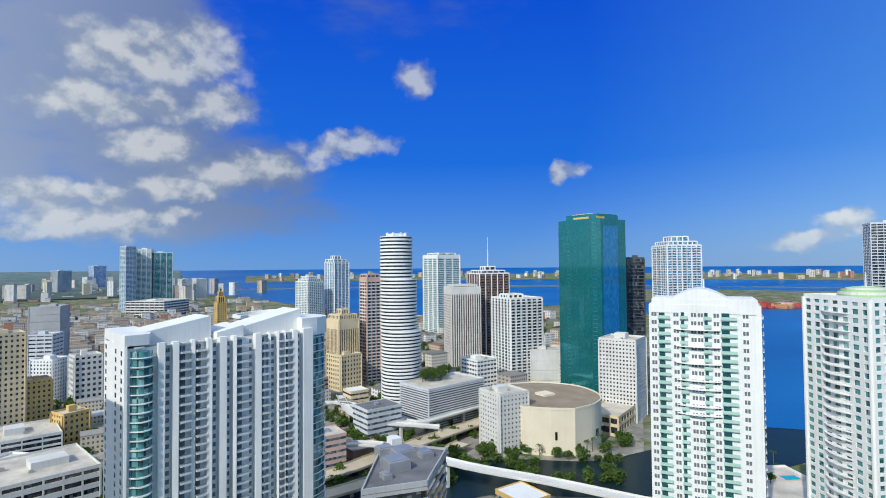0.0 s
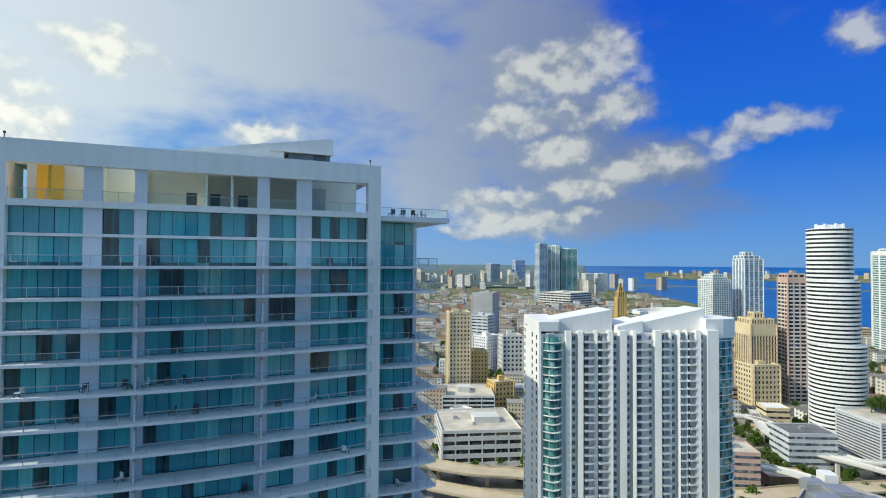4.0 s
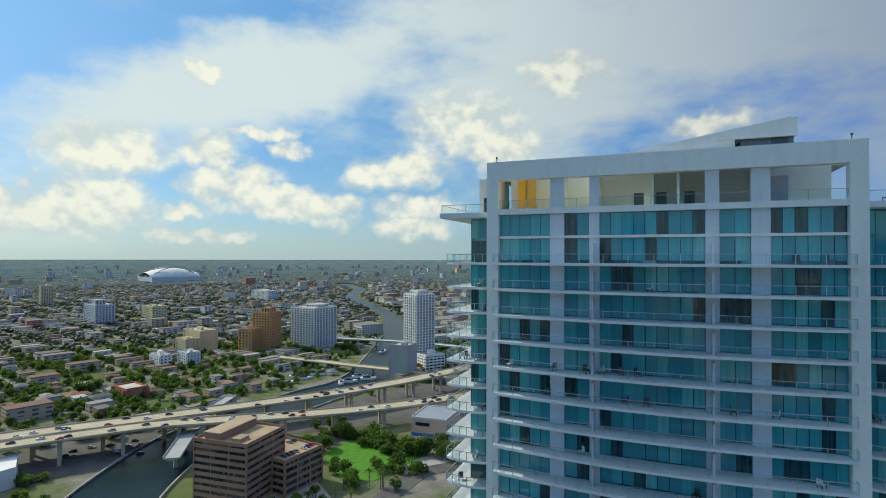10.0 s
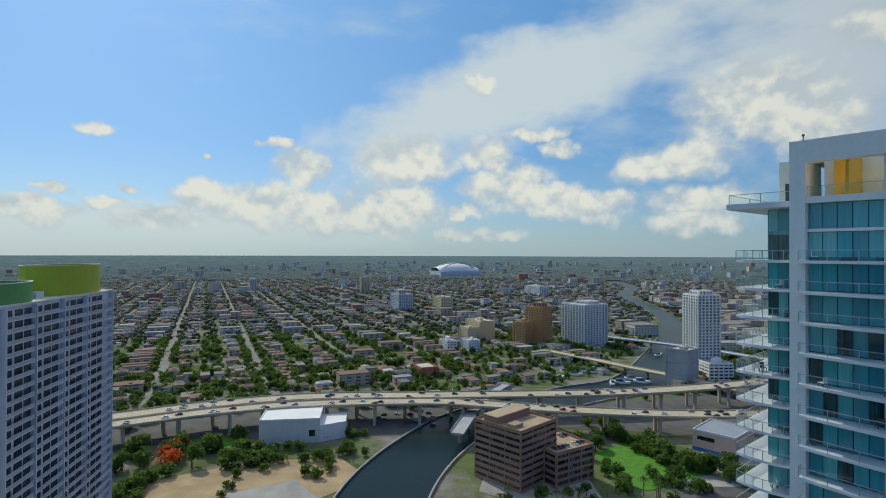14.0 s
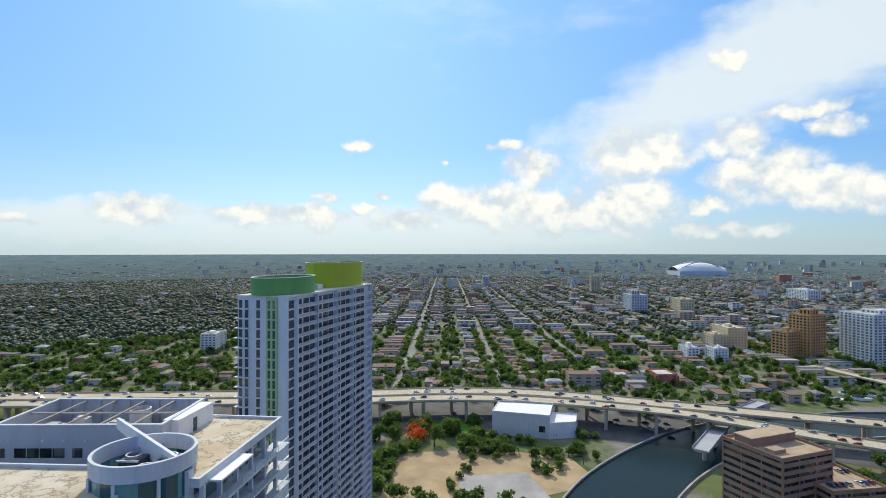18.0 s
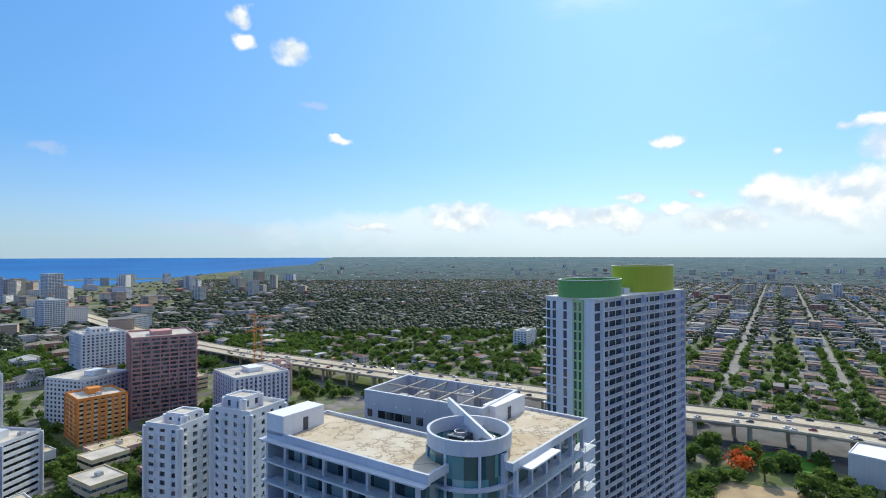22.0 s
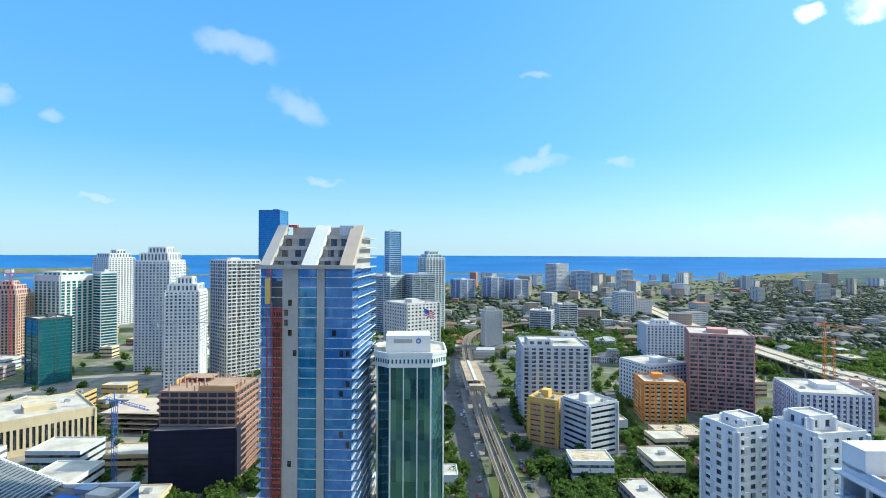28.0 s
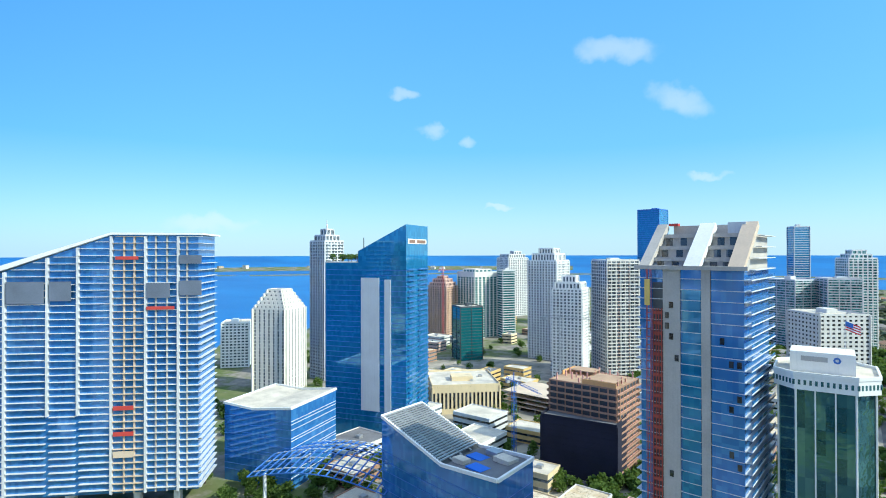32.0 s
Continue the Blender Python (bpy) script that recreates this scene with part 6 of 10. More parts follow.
def teal_condo():
    ox, oy, turn = -49.2, 43.5, math.degrees(math.atan2(19.5, 32.1))
    t = thing("condo_tower", "teal glass condo tower with white frame and curved balconies", "tower", ox, oy, 0, turn)
    W, TOP, Z0, FL = 37.6, 131.4, 119.4, 3.05
    bays = [(1.4, 7.5), (9.1, 11.9), (13.0, 23.7), (25.0, 27.9), (29.6, 36.1)]
    piers = [(0.0, 1.4), (7.5, 9.1), (11.9, 13.0), (23.7, 25.0), (27.9, 29.6), (36.1, 37.6)]
    # glazed cores of the body and of both wings
    part("core", [(0.3, 0.5, 0, W - 0.3, 24, 125.2)], TEAL, t)
    part("wing_core", [(W + 0.02, 3.0, 0, W + 5.6, 22, 124.9)], TEAL, t)
    part("wing_core", [(-3.2, 3.0, 0, 0.28, 22, 124.9)], TEAL, t)
    # the white frame
    for i, (a, b) in enumerate(piers):
        outer = i in (0, 5)
        # inner piers: blue-grey shade behind the balconies is put into their colour
        part("pier", [(a, -0.55 if outer else -0.1, 0 if outer else 40, b, 0.7, TOP - 0.02)], WHITE if outer else BLUISH, t)
    part("frame_beam", [(0, -0.5, 129.2, W, 0.72, TOP)], WHITE, t)
    part("frame_beam", [(1.4, -0.4, 125.1, 36.1, 0.72, 125.75)], WHITE, t)
    part("frame_beam", [(1.4, -0.2, 122.25, 36.1, 0.4, 122.55)], WHITE, t)
    part("roof_slab", [(0, 6.02, 129.9, W, 23.5, TOP - 0.3)], ROOF, t)
    part("back_parapet", [(0, 23.5, 125, W, 24, TOP)], WHITE, t)
    # rooms of the top loggia
    part("loggia_floor", [(1.4, 0.74, 125.2, 36.1, 6.0, 125.6)], OFFWHITE, t)
    part("loggia_wall", [(1.4, 5.6, 125.6, 36.1, 6.0, 129.88)], CREAM, t)
    for u, mat in ((4.4, YROOM), (8.3, CREAM), (12.4, CREAM), (18.4, CREAM), (21.0, CREAM), (24.3, CREAM), (28.7, CREAM)):
        part("partition", [(u, 0.75, 125.62, u + 0.25, 5.58, 129.86)], mat, t)
    part("partition", [(2.6, 4.2, 125.61, 4.38, 4.5, 129.85)], YROOM, t)
    part("partition", [(30.0, 2.4, 125.61, 31.6, 2.7, 128.6)], GREY, t)
    for u in (18.9, 21.9, 30.2, 16.4):
        part("door_leaf", [(u, 5.5, 125.61, u + 1.1, 5.59, 127.7)], STEEL, t)
    for u0, u1 in bays:
        for rail in (([(u0, -0.05), ((u0 + u1) / 2, -0.05), (u1, -0.05)], 125.76),):
            a, b = rail_parts(rail[0], t, 0)
            under("railing", a, t, (0, 0, rail[1])), under("rail_glass", b, t, (0, 0, rail[1]))
    # sloping penthouse roof and its machine room
    extruded("penthouse_roof", [(13.0, TOP + 0.004), (26.6, TOP + 0.004), (26.6, TOP + 1.15), (32.2, TOP + 1.15), (32.2, TOP + 2.95), (31.4, TOP + 2.95)], 1.2, 14.0, WHITE, t)
    part("penthouse_window", [(27.2, 1.9, TOP, 32.0, 13.0, TOP + 1.14)], GREYGLASS, t)
    part("roof_ledge", [(25.0, 0.95, TOP + 1.05, 32.2, 1.19, TOP + 1.3)], WHITE, t)
    part("stair_box", [(-2.2, 3.4, 124.9, 0.2, 9, 130.0)], CREAM, t)
    part("door_leaf", [(-1.6, 3.33, 125.6, -0.7, 3.39, 127.6)], STEEL, t)
    # panes, one by one, where the camera is near
    pane_me = {}

    def panes(u0, u1, z, h, y, width=1.18):
        n = max(1, round((u1 - u0) / width))
        w = (u1 - u0) / n
        key = (round(w, 3), h)
        if key not in pane_me:
            pane_me[key] = boxes_mesh("pane", [(0.045, 0, 0, w - 0.045, 0.06, h)], PANE)
        for i in range(n):
            under("pane", pane_me[key], t, (u0 + i * w, y, z))

    for u0, u1 in bays:
        panes(u0, u1, 122.6, 2.45, 0.36)
        panes(u0, u1, 119.75, 2.45, 0.36)
        for f in range(1, 11):
            panes(u0, u1, Z0 + 0.1 - FL * f, 2.62, 0.36)
    for f in range(0, 8):
        panes(W + 0.1, W + 5.5, Z0 + 0.1 - FL * f, 2.62, 2.9, 1.3)
        panes(-3.1, -0.2, Z0 + 0.1 - FL * f, 2.62, 2.9, 1.0)
    panes(W + 0.1, W + 5.5, 122.5, 2.3, 2.9, 1.3)
    panes(-3.1, -0.2, 122.5, 2.3, 2.9, 1.0)
    part("corner_post", [(W + 5.3, 2.75, 0, W + 5.75, 3.3, 124.9)], BLUISH, t)
    # bowed balconies, wing balconies
    (sv, sf), line = arc_slab(1.0, 36.4, 1.3, 1.5, -0.28, 0.0, 0.35)
    slab = mesh_of("balcony_slab", sv, sf, BLUISH)
    rl, rg = rail_parts([(1.0, 0.3)] + line + [(36.4, 0.3)], t, 0)
    (wv, wf), wline = arc_slab(W, W + 8.0, -1.2, 0.6, -0.28, 0.0, 22, 6)
    wslab = mesh_of("balcony_slab", wv, wf, BLUISH)
    wr, wg = rail_parts(wline + [(W + 8.0, 4), (W + 8.0, 8), (W + 8.0, 14), (W + 8.0, 20)], t, 0)
    (lv, lf), lline = arc_slab(-5.8, 0.0, -1.2, 0.6, -0.28, 0.0, 22, 6)
    lslab = mesh_of("balcony_slab", lv, lf, BLUISH)
    lr, lg = rail_parts([(-5.8, 20), (-5.8, 14), (-5.8, 8), (-5.8, 4)] + lline, t, 0)
    for f in range(0, 36):
        z = Z0 - FL * f
        under("balcony_slab", slab, t, (0, 0, z))
        under("balcony_slab", wslab, t, (0, 0, z))
        under("balcony_slab", lslab, t, (0, 0, z))
        if f < 16:
            under("railing", rl, t, (0, 0, z)), under("rail_glass", rg, t, (0, 0, z))
            under("railing", wr, t, (0, 0, z)), under("rail_glass", wg, t, (0, 0, z))
            under("railing", lr, t, (0, 0, z)), under("rail_glass", lg, t, (0, 0, z))
            part("balcony_screen", [(12.3, -1.6, z, 12.5, 0.3, z + 2.2)], BLUISH, t)
            part("balcony_screen", [(24.2, -1.6, z, 24.4, 0.3, z + 2.2)], BLUISH, t)
    # roof terraces of the wings
    part("terrace_slab", [(W, 0.2, 124.9, W + 9.2, 22.5, 125.5)], BLUISH, t)
    part("terrace_slab", [(-6.4, 0.2, 124.9, -0.02, 22.5, 125.5)], BLUISH, t)
    for pts in ([(W + 0.2, 0.4), (W + 3, 0.4), (W + 6, 0.4), (W + 9, 0.4), (W + 9, 6), (W + 9, 12)], [(-6.2, 12), (-6.2, 6), (-6.2, 0.4), (-3, 0.4), (-0.2, 0.4)]):
        a, b = rail_parts(pts, t, 0)
        under("railing", a, t, (0, 0, 125.5)), under("rail_glass", b, t, (0, 0, 125.5))
    for u in (1.0, W - 1.2):
        part("mast_lamp", [(u, 0.1, TOP, u + 0.08, 0.18, TOP + 0.5), (u - 0.06, 0.04, TOP + 0.5, u + 0.14, 0.24, TOP + 0.7)], STEEL, t)
    rnd = random.Random(5)
    base = Matrix.Translation((ox, oy, 0)) @ Matrix.Rotation(radians(turn), 4, "Z")
    for _ in range(38):
        f = rnd.randint(0, 10)
        u = rnd.choice((rnd.uniform(2, 35), rnd.uniform(2, 35), rnd.uniform(W + 1, W + 6), rnd.uniform(-4.5, -1)))
        y = rnd.uniform(-1.0, -0.3) if 1 < u < 36 else rnd.uniform(1.6, 2.4)
        chair(base @ pose(u, y, Z0 - FL * f, 0, 0, rnd.uniform(0, 360)), rnd.random() < 0.55)
    for u in (W + 2, W + 3.4, W + 5.0, W + 6.2):
        chair(base @ pose(u, 1.5, 125.5, 0, 0, rnd.uniform(0, 360)), True)
    return t


teal_condo()
# a plain slab tower behind the teal one: it is known by the shadow that it throws on the white condo
tower("slab_tower", "plain pale slab tower standing behind the teal condo", -52, 192, 16, 20, 26, 112, WHITE, GREYGLASS, bay=6, pier=2, plant=False)


def white_condo():
    """The long white condo: stepped pilasters, stacks of balconies and windows, a round glass corner."""
    ox, oy, turn = 6.7, 201.7, math.degrees(math.atan2(16.2, 65.8))
    t = thing("condo_tower", "long white condo tower with stepped pilasters and stacked balconies", "tower", ox, oy, 0, turn)
    L, HT, FL = 67.8, 93.6, 2.95
    n = 31
    part("body", [(0, 1.6, 0, L, 22, HT)], WHITE, t)
    prism("left_wing", [(-0.8, 0.8), (-0.02, 0.6), (-0.02, 22.02), (11, 22.02), (11, 31), (1.0, 31)], 0, HT + 1, WHITE, t)
    # crown: sloping penthouse walls
    for a, b, lo, hi, y0 in ((3, 29, 4.0, 8.5, 6.0), (30, 40, 2.5, 4.5, 3.0), (41, 66, 3.5, 8.8, 6.0)):
        v = box_geo(a, y0, HT, b, 20, HT + lo)
        v = [(x, y, z if z < HT + 0.1 else HT + lo + (hi - lo) * (x - a) / (b - a)) for x, y, z in v]
        under("penthouse", mesh_of("penthouse", v, BOX_FACES, WHITE), t)
    prism("crown", [(-0.8, 0.8), (6.5, 0.8), (9.5, 8), (11, 31), (1.0, 31)], HT + 1.02, HT + 4.5, WHITE, t)
    prism("crown", [(L - 4, 1.0), (L + 3, 1.0), (L + 8.5, 3.0), (L + 11, 6.3), (L + 11, 16), (L - 2, 16)], HT - 2.0, HT + 5.2, WHITE, t)
    part("roof", [(0.2, 1.8, HT, L - 0.2, 21.8, HT + 0.1)], ROOF, t)
    # stacks along the front: kind and reach
    stacks = [("b", 16.0, 19.6), ("b", 21.4, 24.8), ("w", 27.0, 29.2), ("w", 32.2, 34.2), ("b", 35.8, 40.4), ("w", 41.2, 42.8), ("b", 45.6, 48.4), ("w", 49.8, 51.8), ("b", 53.0, 55.0), ("b", 56.0, 58.6), ("w", 61.0, 63.0), ("w", 11.6, 13.4)]
    made = {}
    for kind, a, b in stacks:
        w = round(b - a, 2)
        if (kind, w) not in made:
            if kind == "b":
                made[kind, w] = (boxes_mesh("balcony_slab", [(0, -1.1, 0, w, 1.55, 0.22), (0, -1.1, 0.22, w, -1.02, 0.75), (0, -1.02, 0.22, 0.08, 0.4, 0.75)], WHITE), boxes_mesh("railing", [(0.05, -1.08, 1.1, w - 0.05, -1.02, 1.2)] + [(0.1 + i * (w - 0.25) / 6, -1.08, 0.75, 0.15 + i * (w - 0.25) / 6, -1.03, 1.1) for i in range(7)], METAL), boxes_mesh("window", [(0.4, 1.5, 0.3, w * 0.62, 1.59, 2.4)], GREYGLASS))
            else:
                made[kind, w] = (boxes_mesh("window", [(0.3, 1.45, 0.7, w - 0.3, 1.59, 2.2)], GREYGLASS),)
        for f in range(n):
            z = 2.0 + f * FL
            if kind == "b":
                s, rr, g = made[kind, w]
                under("balcony_slab", s, t, (a, 0, z))
                under("window", g, t, (a, 0, z))
                if f > 9:
                    under("railing", rr, t, (a, 0, z))
            elif f >= 8:
                under("window", made[kind, w][0], t, (a, 0, z))
        if kind == "w":
            joined_copies("lower_glazing", made[kind, w][0], t, [(a, 0, 2.0 + f * FL) for f in range(8)])
    # pilasters: wedges with a sunlit left cheek
    for a, b, y in ((9.0, 11.2, -0.8), (13.6, 15.6, -0.9), (19.9, 21.2, -0.3), (25.0, 26.8, -1.2), (29.4, 32.0, -1.2), (34.3, 35.6, -1.4), (43.0, 45.4, -1.2), (48.6, 49.6, -0.4), (52.0, 52.9, -0.8), (55.1, 55.9, -0.4), (58.8, 60.8, -1.2), (63.2, L - 0.2, -1.5)):
        v, f = prism_geo([(a, 1.62), (a, y + 0.5), (b - 0.3, y), (b, y + 0.3), (b, 1.62)], 0, HT + 1.2)
        under("pilaster", mesh_of("pilaster", v, f, WHITE), t)
    for a in (16.5, 22, 35.9, 45.8, 53.2, 56.6, 2.0, 11.8):
        v, f = prism_geo([(a, 0.2), (a + 3.0, 0.2), (a + 3.0, 1.6), (a, 1.6)], HT, HT + 0.4)
        under("roof_frame", mesh_of("roof_frame", v + [], f, WHITE), t)
        v2, f2 = sweep([(-0.12, 0), (0.12, 0), (0.12, 0.2), (-0.12, 0.2)], [(a, 0.3, HT - 2.2), (a + 0.5, 0.3, HT + 0.2), (a + 2.6, 0.3, HT + 0.4)], True)
        under("roof_brace", mesh_of("roof_brace", v2, f2, WHITE), t)
    # the round glass corner with its balconies
    pts = [(0.5 + 8.0 * i / 10, 1.2 - 3.2 * math.sin(math.pi * i / 10)) for i in range(11)]
    gl = [(x, y + 1.1) for x, y in pts]
    prism("corner_glass", gl + [(8.5, 6), (0.5, 6)], 0, HT - 1, TEALPALE, t)
    sv, sf = prism_geo(pts + [(8.5, 2.2), (0.5, 2.2)], 0, 0.24)
    bs = mesh_of("balcony_slab", sv, sf, WHITE)
    a, b = rail_parts(pts, t, 0)
    gv, gf = sweep([(0.0, 0.24), (0.0, 1.2)], [(x, y, 0) for x, y in pts], False)
    gm = mesh_of("balcony_front", gv, gf, RAILGLASS)
    end = [(L - 0.3, 0.6), (L + 4.0, 1.2), (L + 8.2, 3.2), (L + 10.8, 6.4), (L + 10.8, 15), (L - 0.3, 15)]
    prism("end_glass", inset(end, 0.5), 0, HT - 2.05, TEALPALE, t)
    ev, ef = prism_geo(end, 0, 0.24)
    es = mesh_of("balcony_slab", ev, ef, WHITE)
    wl_ = boxes_mesh("window", [(-0.05, 0, 0.7, 0.05, 1.6, 2.3)], DARKGLASS)
    for f in range(n):
        z = 2.0 + f * FL
        under("balcony_slab", bs, t, (0, 0, z))
        under("balcony_slab", es, t, (0, 0, z))
        if f > 8:
            under("balcony_front", gm, t, (0, 0, z))
        for u, y in ((-0.65, 4.0), (-0.2, 12.0), (0.25, 20.0), (0.7, 27.0)):
            under("window", wl_, t, (u, y, z), -3.3)
    return t


white_condo()


COURTWALL = plain("grey_court_wall", (0.50, 0.52, 0.54), 0.8, 0.06, streak=0.1)
RUSTPIPE = plain("rusty_pipe", (0.34, 0.22, 0.14), 0.8, 0.2)
RAILPANEL = plain("pale_rail_panel", (0.40, 0.43, 0.48), 0.35, 0.08)
COURTSTEEL = plain("dusty_steel", (0.40, 0.36, 0.30), 0.7, 0.15)
WINGGLASS = glazing("grey_green_glass", (0.03, 0.05, 0.05), (0.12, 0.19, 0.18), (0.36, 0.44, 0.42), (1.4, 1.4, 3.3))


def green_crowned():
    """The white tower with a green and a lime ring on its roof."""
    ox, oy = -142.2, -85.6
    ux = Vector((-68.0, -1.3)).normalized()
    turn = math.degrees(math.atan2(ux.y, ux.x))
    t = thing("condo_tower", "white tower with green and lime roof rings and a green stripe", "tower", ox, oy, 0, turn)
    LW, LD, HT, FL = 63.5, 16.8, 106.4, 2.95
    # behind the front (local y), the left face runs away along +y
    part("body", [(0, 0, 0, LW, LD, HT)], BLUISH, t)
    part("roof", [(-0.4, -0.9, HT, LW + 0.4, LD + 0.4, HT + 0.45)], OFFWHITE, t)
    part("green_stripe", [(-0.5, 3.4, 0, 0.02, 7.0, HT - 0.1)], LIMEWALL, t)
    n = 35
    win = boxes_mesh("window", [(0, -0.05, 0.25, 1.75, 0.06, 2.6), (1.85, -0.05, 0.25, 3.5, 0.06, 2.6)], GREYGLASS)
    side = boxes_mesh("window", [(-0.06, 0, 0.2, 0.06, 1.2, 2.6)], GREYGLASS)
    stripe_win = boxes_mesh("window", [(-0.56, 0, 0.2, -0.45, 0.8, 2.6)], GREYGLASS)
    slabs = [boxes_mesh("balcony_slab", [(0, -1.35, 0, w, 0.0, 0.22), (0, -1.34, 1.1, w, -1.27, 1.18)], BLUISH) for w in (12.2, 13.6, 13.2, 17.8)]
    for a, w in ((3.6, 12.2), (17.0, 13.6), (31.2, 13.2), (45.0, 17.8)):
        joined_copies("balcony_front", boxes_mesh("balcony_front", [(0.05, -1.32, 0.22, w - 0.05, -1.28, 1.1)], RAILPANEL), t, [(a, 0, 2.5 + f * FL) for f in range(35)])
    fins = []
    u = 1.2
    for f in range(n):
        z = 2.5 + f * FL
        for i, (a, s) in enumerate(((3.6, slabs[0]), (17.0, slabs[1]), (31.2, slabs[2]), (45.0, slabs[3]))):
            under("balcony_slab", s, t, (a, 0, z))
            if f < 13:
                continue
            for q in (1.0, 5.6, 9.6):
                under("window", win, t, (a + q, 0, z))
        if f < 13:
            continue
        under("window", win, t, (0.4, 0, z))
        for y in (9.3, 13.2, 15.3):
            under("window", side, t, (0, y, z))
        for y in (4.0, 5.6):
            under("window", stripe_win, t, (0, y, z))
    joined_copies("lower_glazing", win, t, [(a, 0, 2.5 + f * FL) for f in range(13) for a in (0.4, 4.6, 9.2, 13.2, 18.0, 22.6, 26.6, 32.2, 36.8, 40.8, 44.0, 48.6, 52.6)])
    joined_copies("lower_glazing", side, t, [(0, y, 2.5 + f * FL) for f in range(13) for y in (9.3, 13.2, 15.3)])
    for a in (3.3, 16.4, 30.9, 44.7, LW - 0.35):
        part("party_wall", [(a, -1.5, 0, a + 0.3, 0, HT - 0.02)], BLUISH, t)
    edge = boxes_mesh("ledge", [(-1.3, LD - 4, 0, 0, LD + 0.6, 0.2)], BLUISH)
    band = boxes_mesh("ledge", [(-0.16, 0.3, 0, 0.0, LD - 0.2, 0.25)], BLUISH)
    for f in range(0, n):
        under("ledge", edge, t, (0, 0, 2.5 + f * FL))
        under("ledge", band, t, (0, 0, 2.2 + f * FL))

    def drum(cx, cy, rx, ry, z0, z1, mat):
        pts = [(cx + rx * math.cos(2 * math.pi * i / 40), cy + ry * math.sin(2 * math.pi * i / 40)) for i in range(40)]
        ring("roof_ring", pts, 0.4, z0, z1, mat, t)
        ring("ring_cap", inset(pts, -0.08), 0.56, z1, z1 + 0.15, OFFWHITE, t)
        prism("ring_deck", inset(pts, 0.42), z0, z0 + 1.2, ROOF, t)

    drum(12.0, 8.2, 13.4, 8.3, HT + 0.45, HT + 5.6, GREEN)
    drum(49.5, 8.2, 18.0, 8.3, HT + 0.45, HT + 9.4, LIME)
    part("roof_house", [(26.5, 4, HT + 0.45, 30.5, 12, HT + 2.2)], OFFWHITE, t)
    return t


green_crowned()


def roof_court():
    """The near white block seen from above: two roof wings, a round stair drum with a slanting blade, a machine court."""
    t = thing("condo_tower", "white condo block with a stained roof and a round stair drum", "tower", -45.9, -52.5, 0, math.degrees(math.atan2(-28.9, 6.2)))
    # local x runs along the south-east wing (away from the drum), local y is outward to the north-east
    HT = 91.4
    ux = Vector((6.2, -28.9)).normalized()
    uy = Vector((-ux.y, ux.x))

    def loc(x, y):
        d = Vector((x + 45.9, y + 52.5))
        return (d.dot(ux), d.dot(uy))

    # first wing, from the drum to the south-east
    out = [(-1.0, -13.2), (31.0, -13.2), (31.0, 0.0), (-1.0, 0.0)]
    prism("wing_core", inset(out, 1.8), 0, HT - 0.3, WINGGLASS, t)
    prism("roof", inset(out, 0.3), HT - 0.3, HT, ROOFDIRT, t)
    ring("parapet", out, 0.4, HT - 0.7, HT + 0.5, PALEGREY, t)
    prism("cornice", [(-1, -0.5), (31.6, -0.5), (31.6, 1.2), (-1, 1.2)], HT - 0.95, HT - 0.72, PALEGREY, t)
    wslab = boxes_mesh("balcony_slab", [(-1.0, -1.6, -0.25, 31.3, 0.9, 0.0)], PALEGREY)
    rl, rg = rail_parts([(-0.8 + i * 4.0, 0.8) for i in range(9)], t, 0)
    for f in range(1, 26):
        z = HT - 0.7 - 3.3 * f
        under("balcony_slab", wslab, t, (0, 0, z))
        if f < 7:
            under("railing", rl, t, (0, 0, z)), under("rail_glass", rg, t, (0, 0, z))
    for i in range(8):
        part("pilaster", [(0.5 + i * 4.3, -0.4, 0, 1.0 + i * 4.3, 0.1, HT - 0.96)], PALEGREY, t)
    part("end_wall", [(30.6, -12.8, 0, 31.02, -0.4, HT - 0.72)], PALEGREY, t)
    part("stair_house", [(27.0, -8.5, HT, 31.0, 0.0, HT + 3.2)], WHITE, t)
    part("door_leaf", [(26.93, -5.0, HT, 26.99, -4.0, HT + 2.1)], STEEL, t)
    # second wing, from the drum to the west
    a, b = loc(-57.0, -46.6), loc(-82.0, -50.6)
    wx = (Vector(b) - Vector(a)).normalized()
    wy = Vector((wx.y, -wx.x))
    if wy.dot(Vector(loc(-60, -70)) - Vector(a)) > 0:
        wy = -wy

    def w2(u, v):
        p = Vector(a) + wx * u + wy * v
        return (p.x, p.y)

    def poly(pts):
        q = [w2(*p) for p in pts]
        area = sum(q[i][0] * q[(i + 1) % len(q)][1] - q[(i + 1) % len(q)][0] * q[i][1] for i in range(len(q)))
        return q if area > 0 else q[::-1]

    out2 = poly([(0, 0), (25.5, 0), (25.5, -14), (0, -14)])
    prism("wing_core", inset(out2, 1.6), 0, HT - 0.3, WINGGLASS, t)
    prism("roof", inset(out2, 0.3), HT - 0.3, HT + 0.01, ROOFDIRT, t)
    ring("parapet", out2, 0.4, HT - 0.7, HT + 0.45, PALEGREY, t)
    for f in range(1, 26):
        v, fc = prism_geo(poly([(0.5, -1.6), (26.0, -1.6), (26.0, 1.2), (0.5, 1.2)]), -0.25, 0.0)
        if f == 1:
            me2 = mesh_of("balcony_slab", v, fc, PALEGREY)
            r2, g2 = rail_parts([w2(0.6 + i * 4.2, 1.1) for i in range(7)], t, 0)
        under("balcony_slab", me2, t, (0, 0, HT - 0.7 - 3.3 * f))
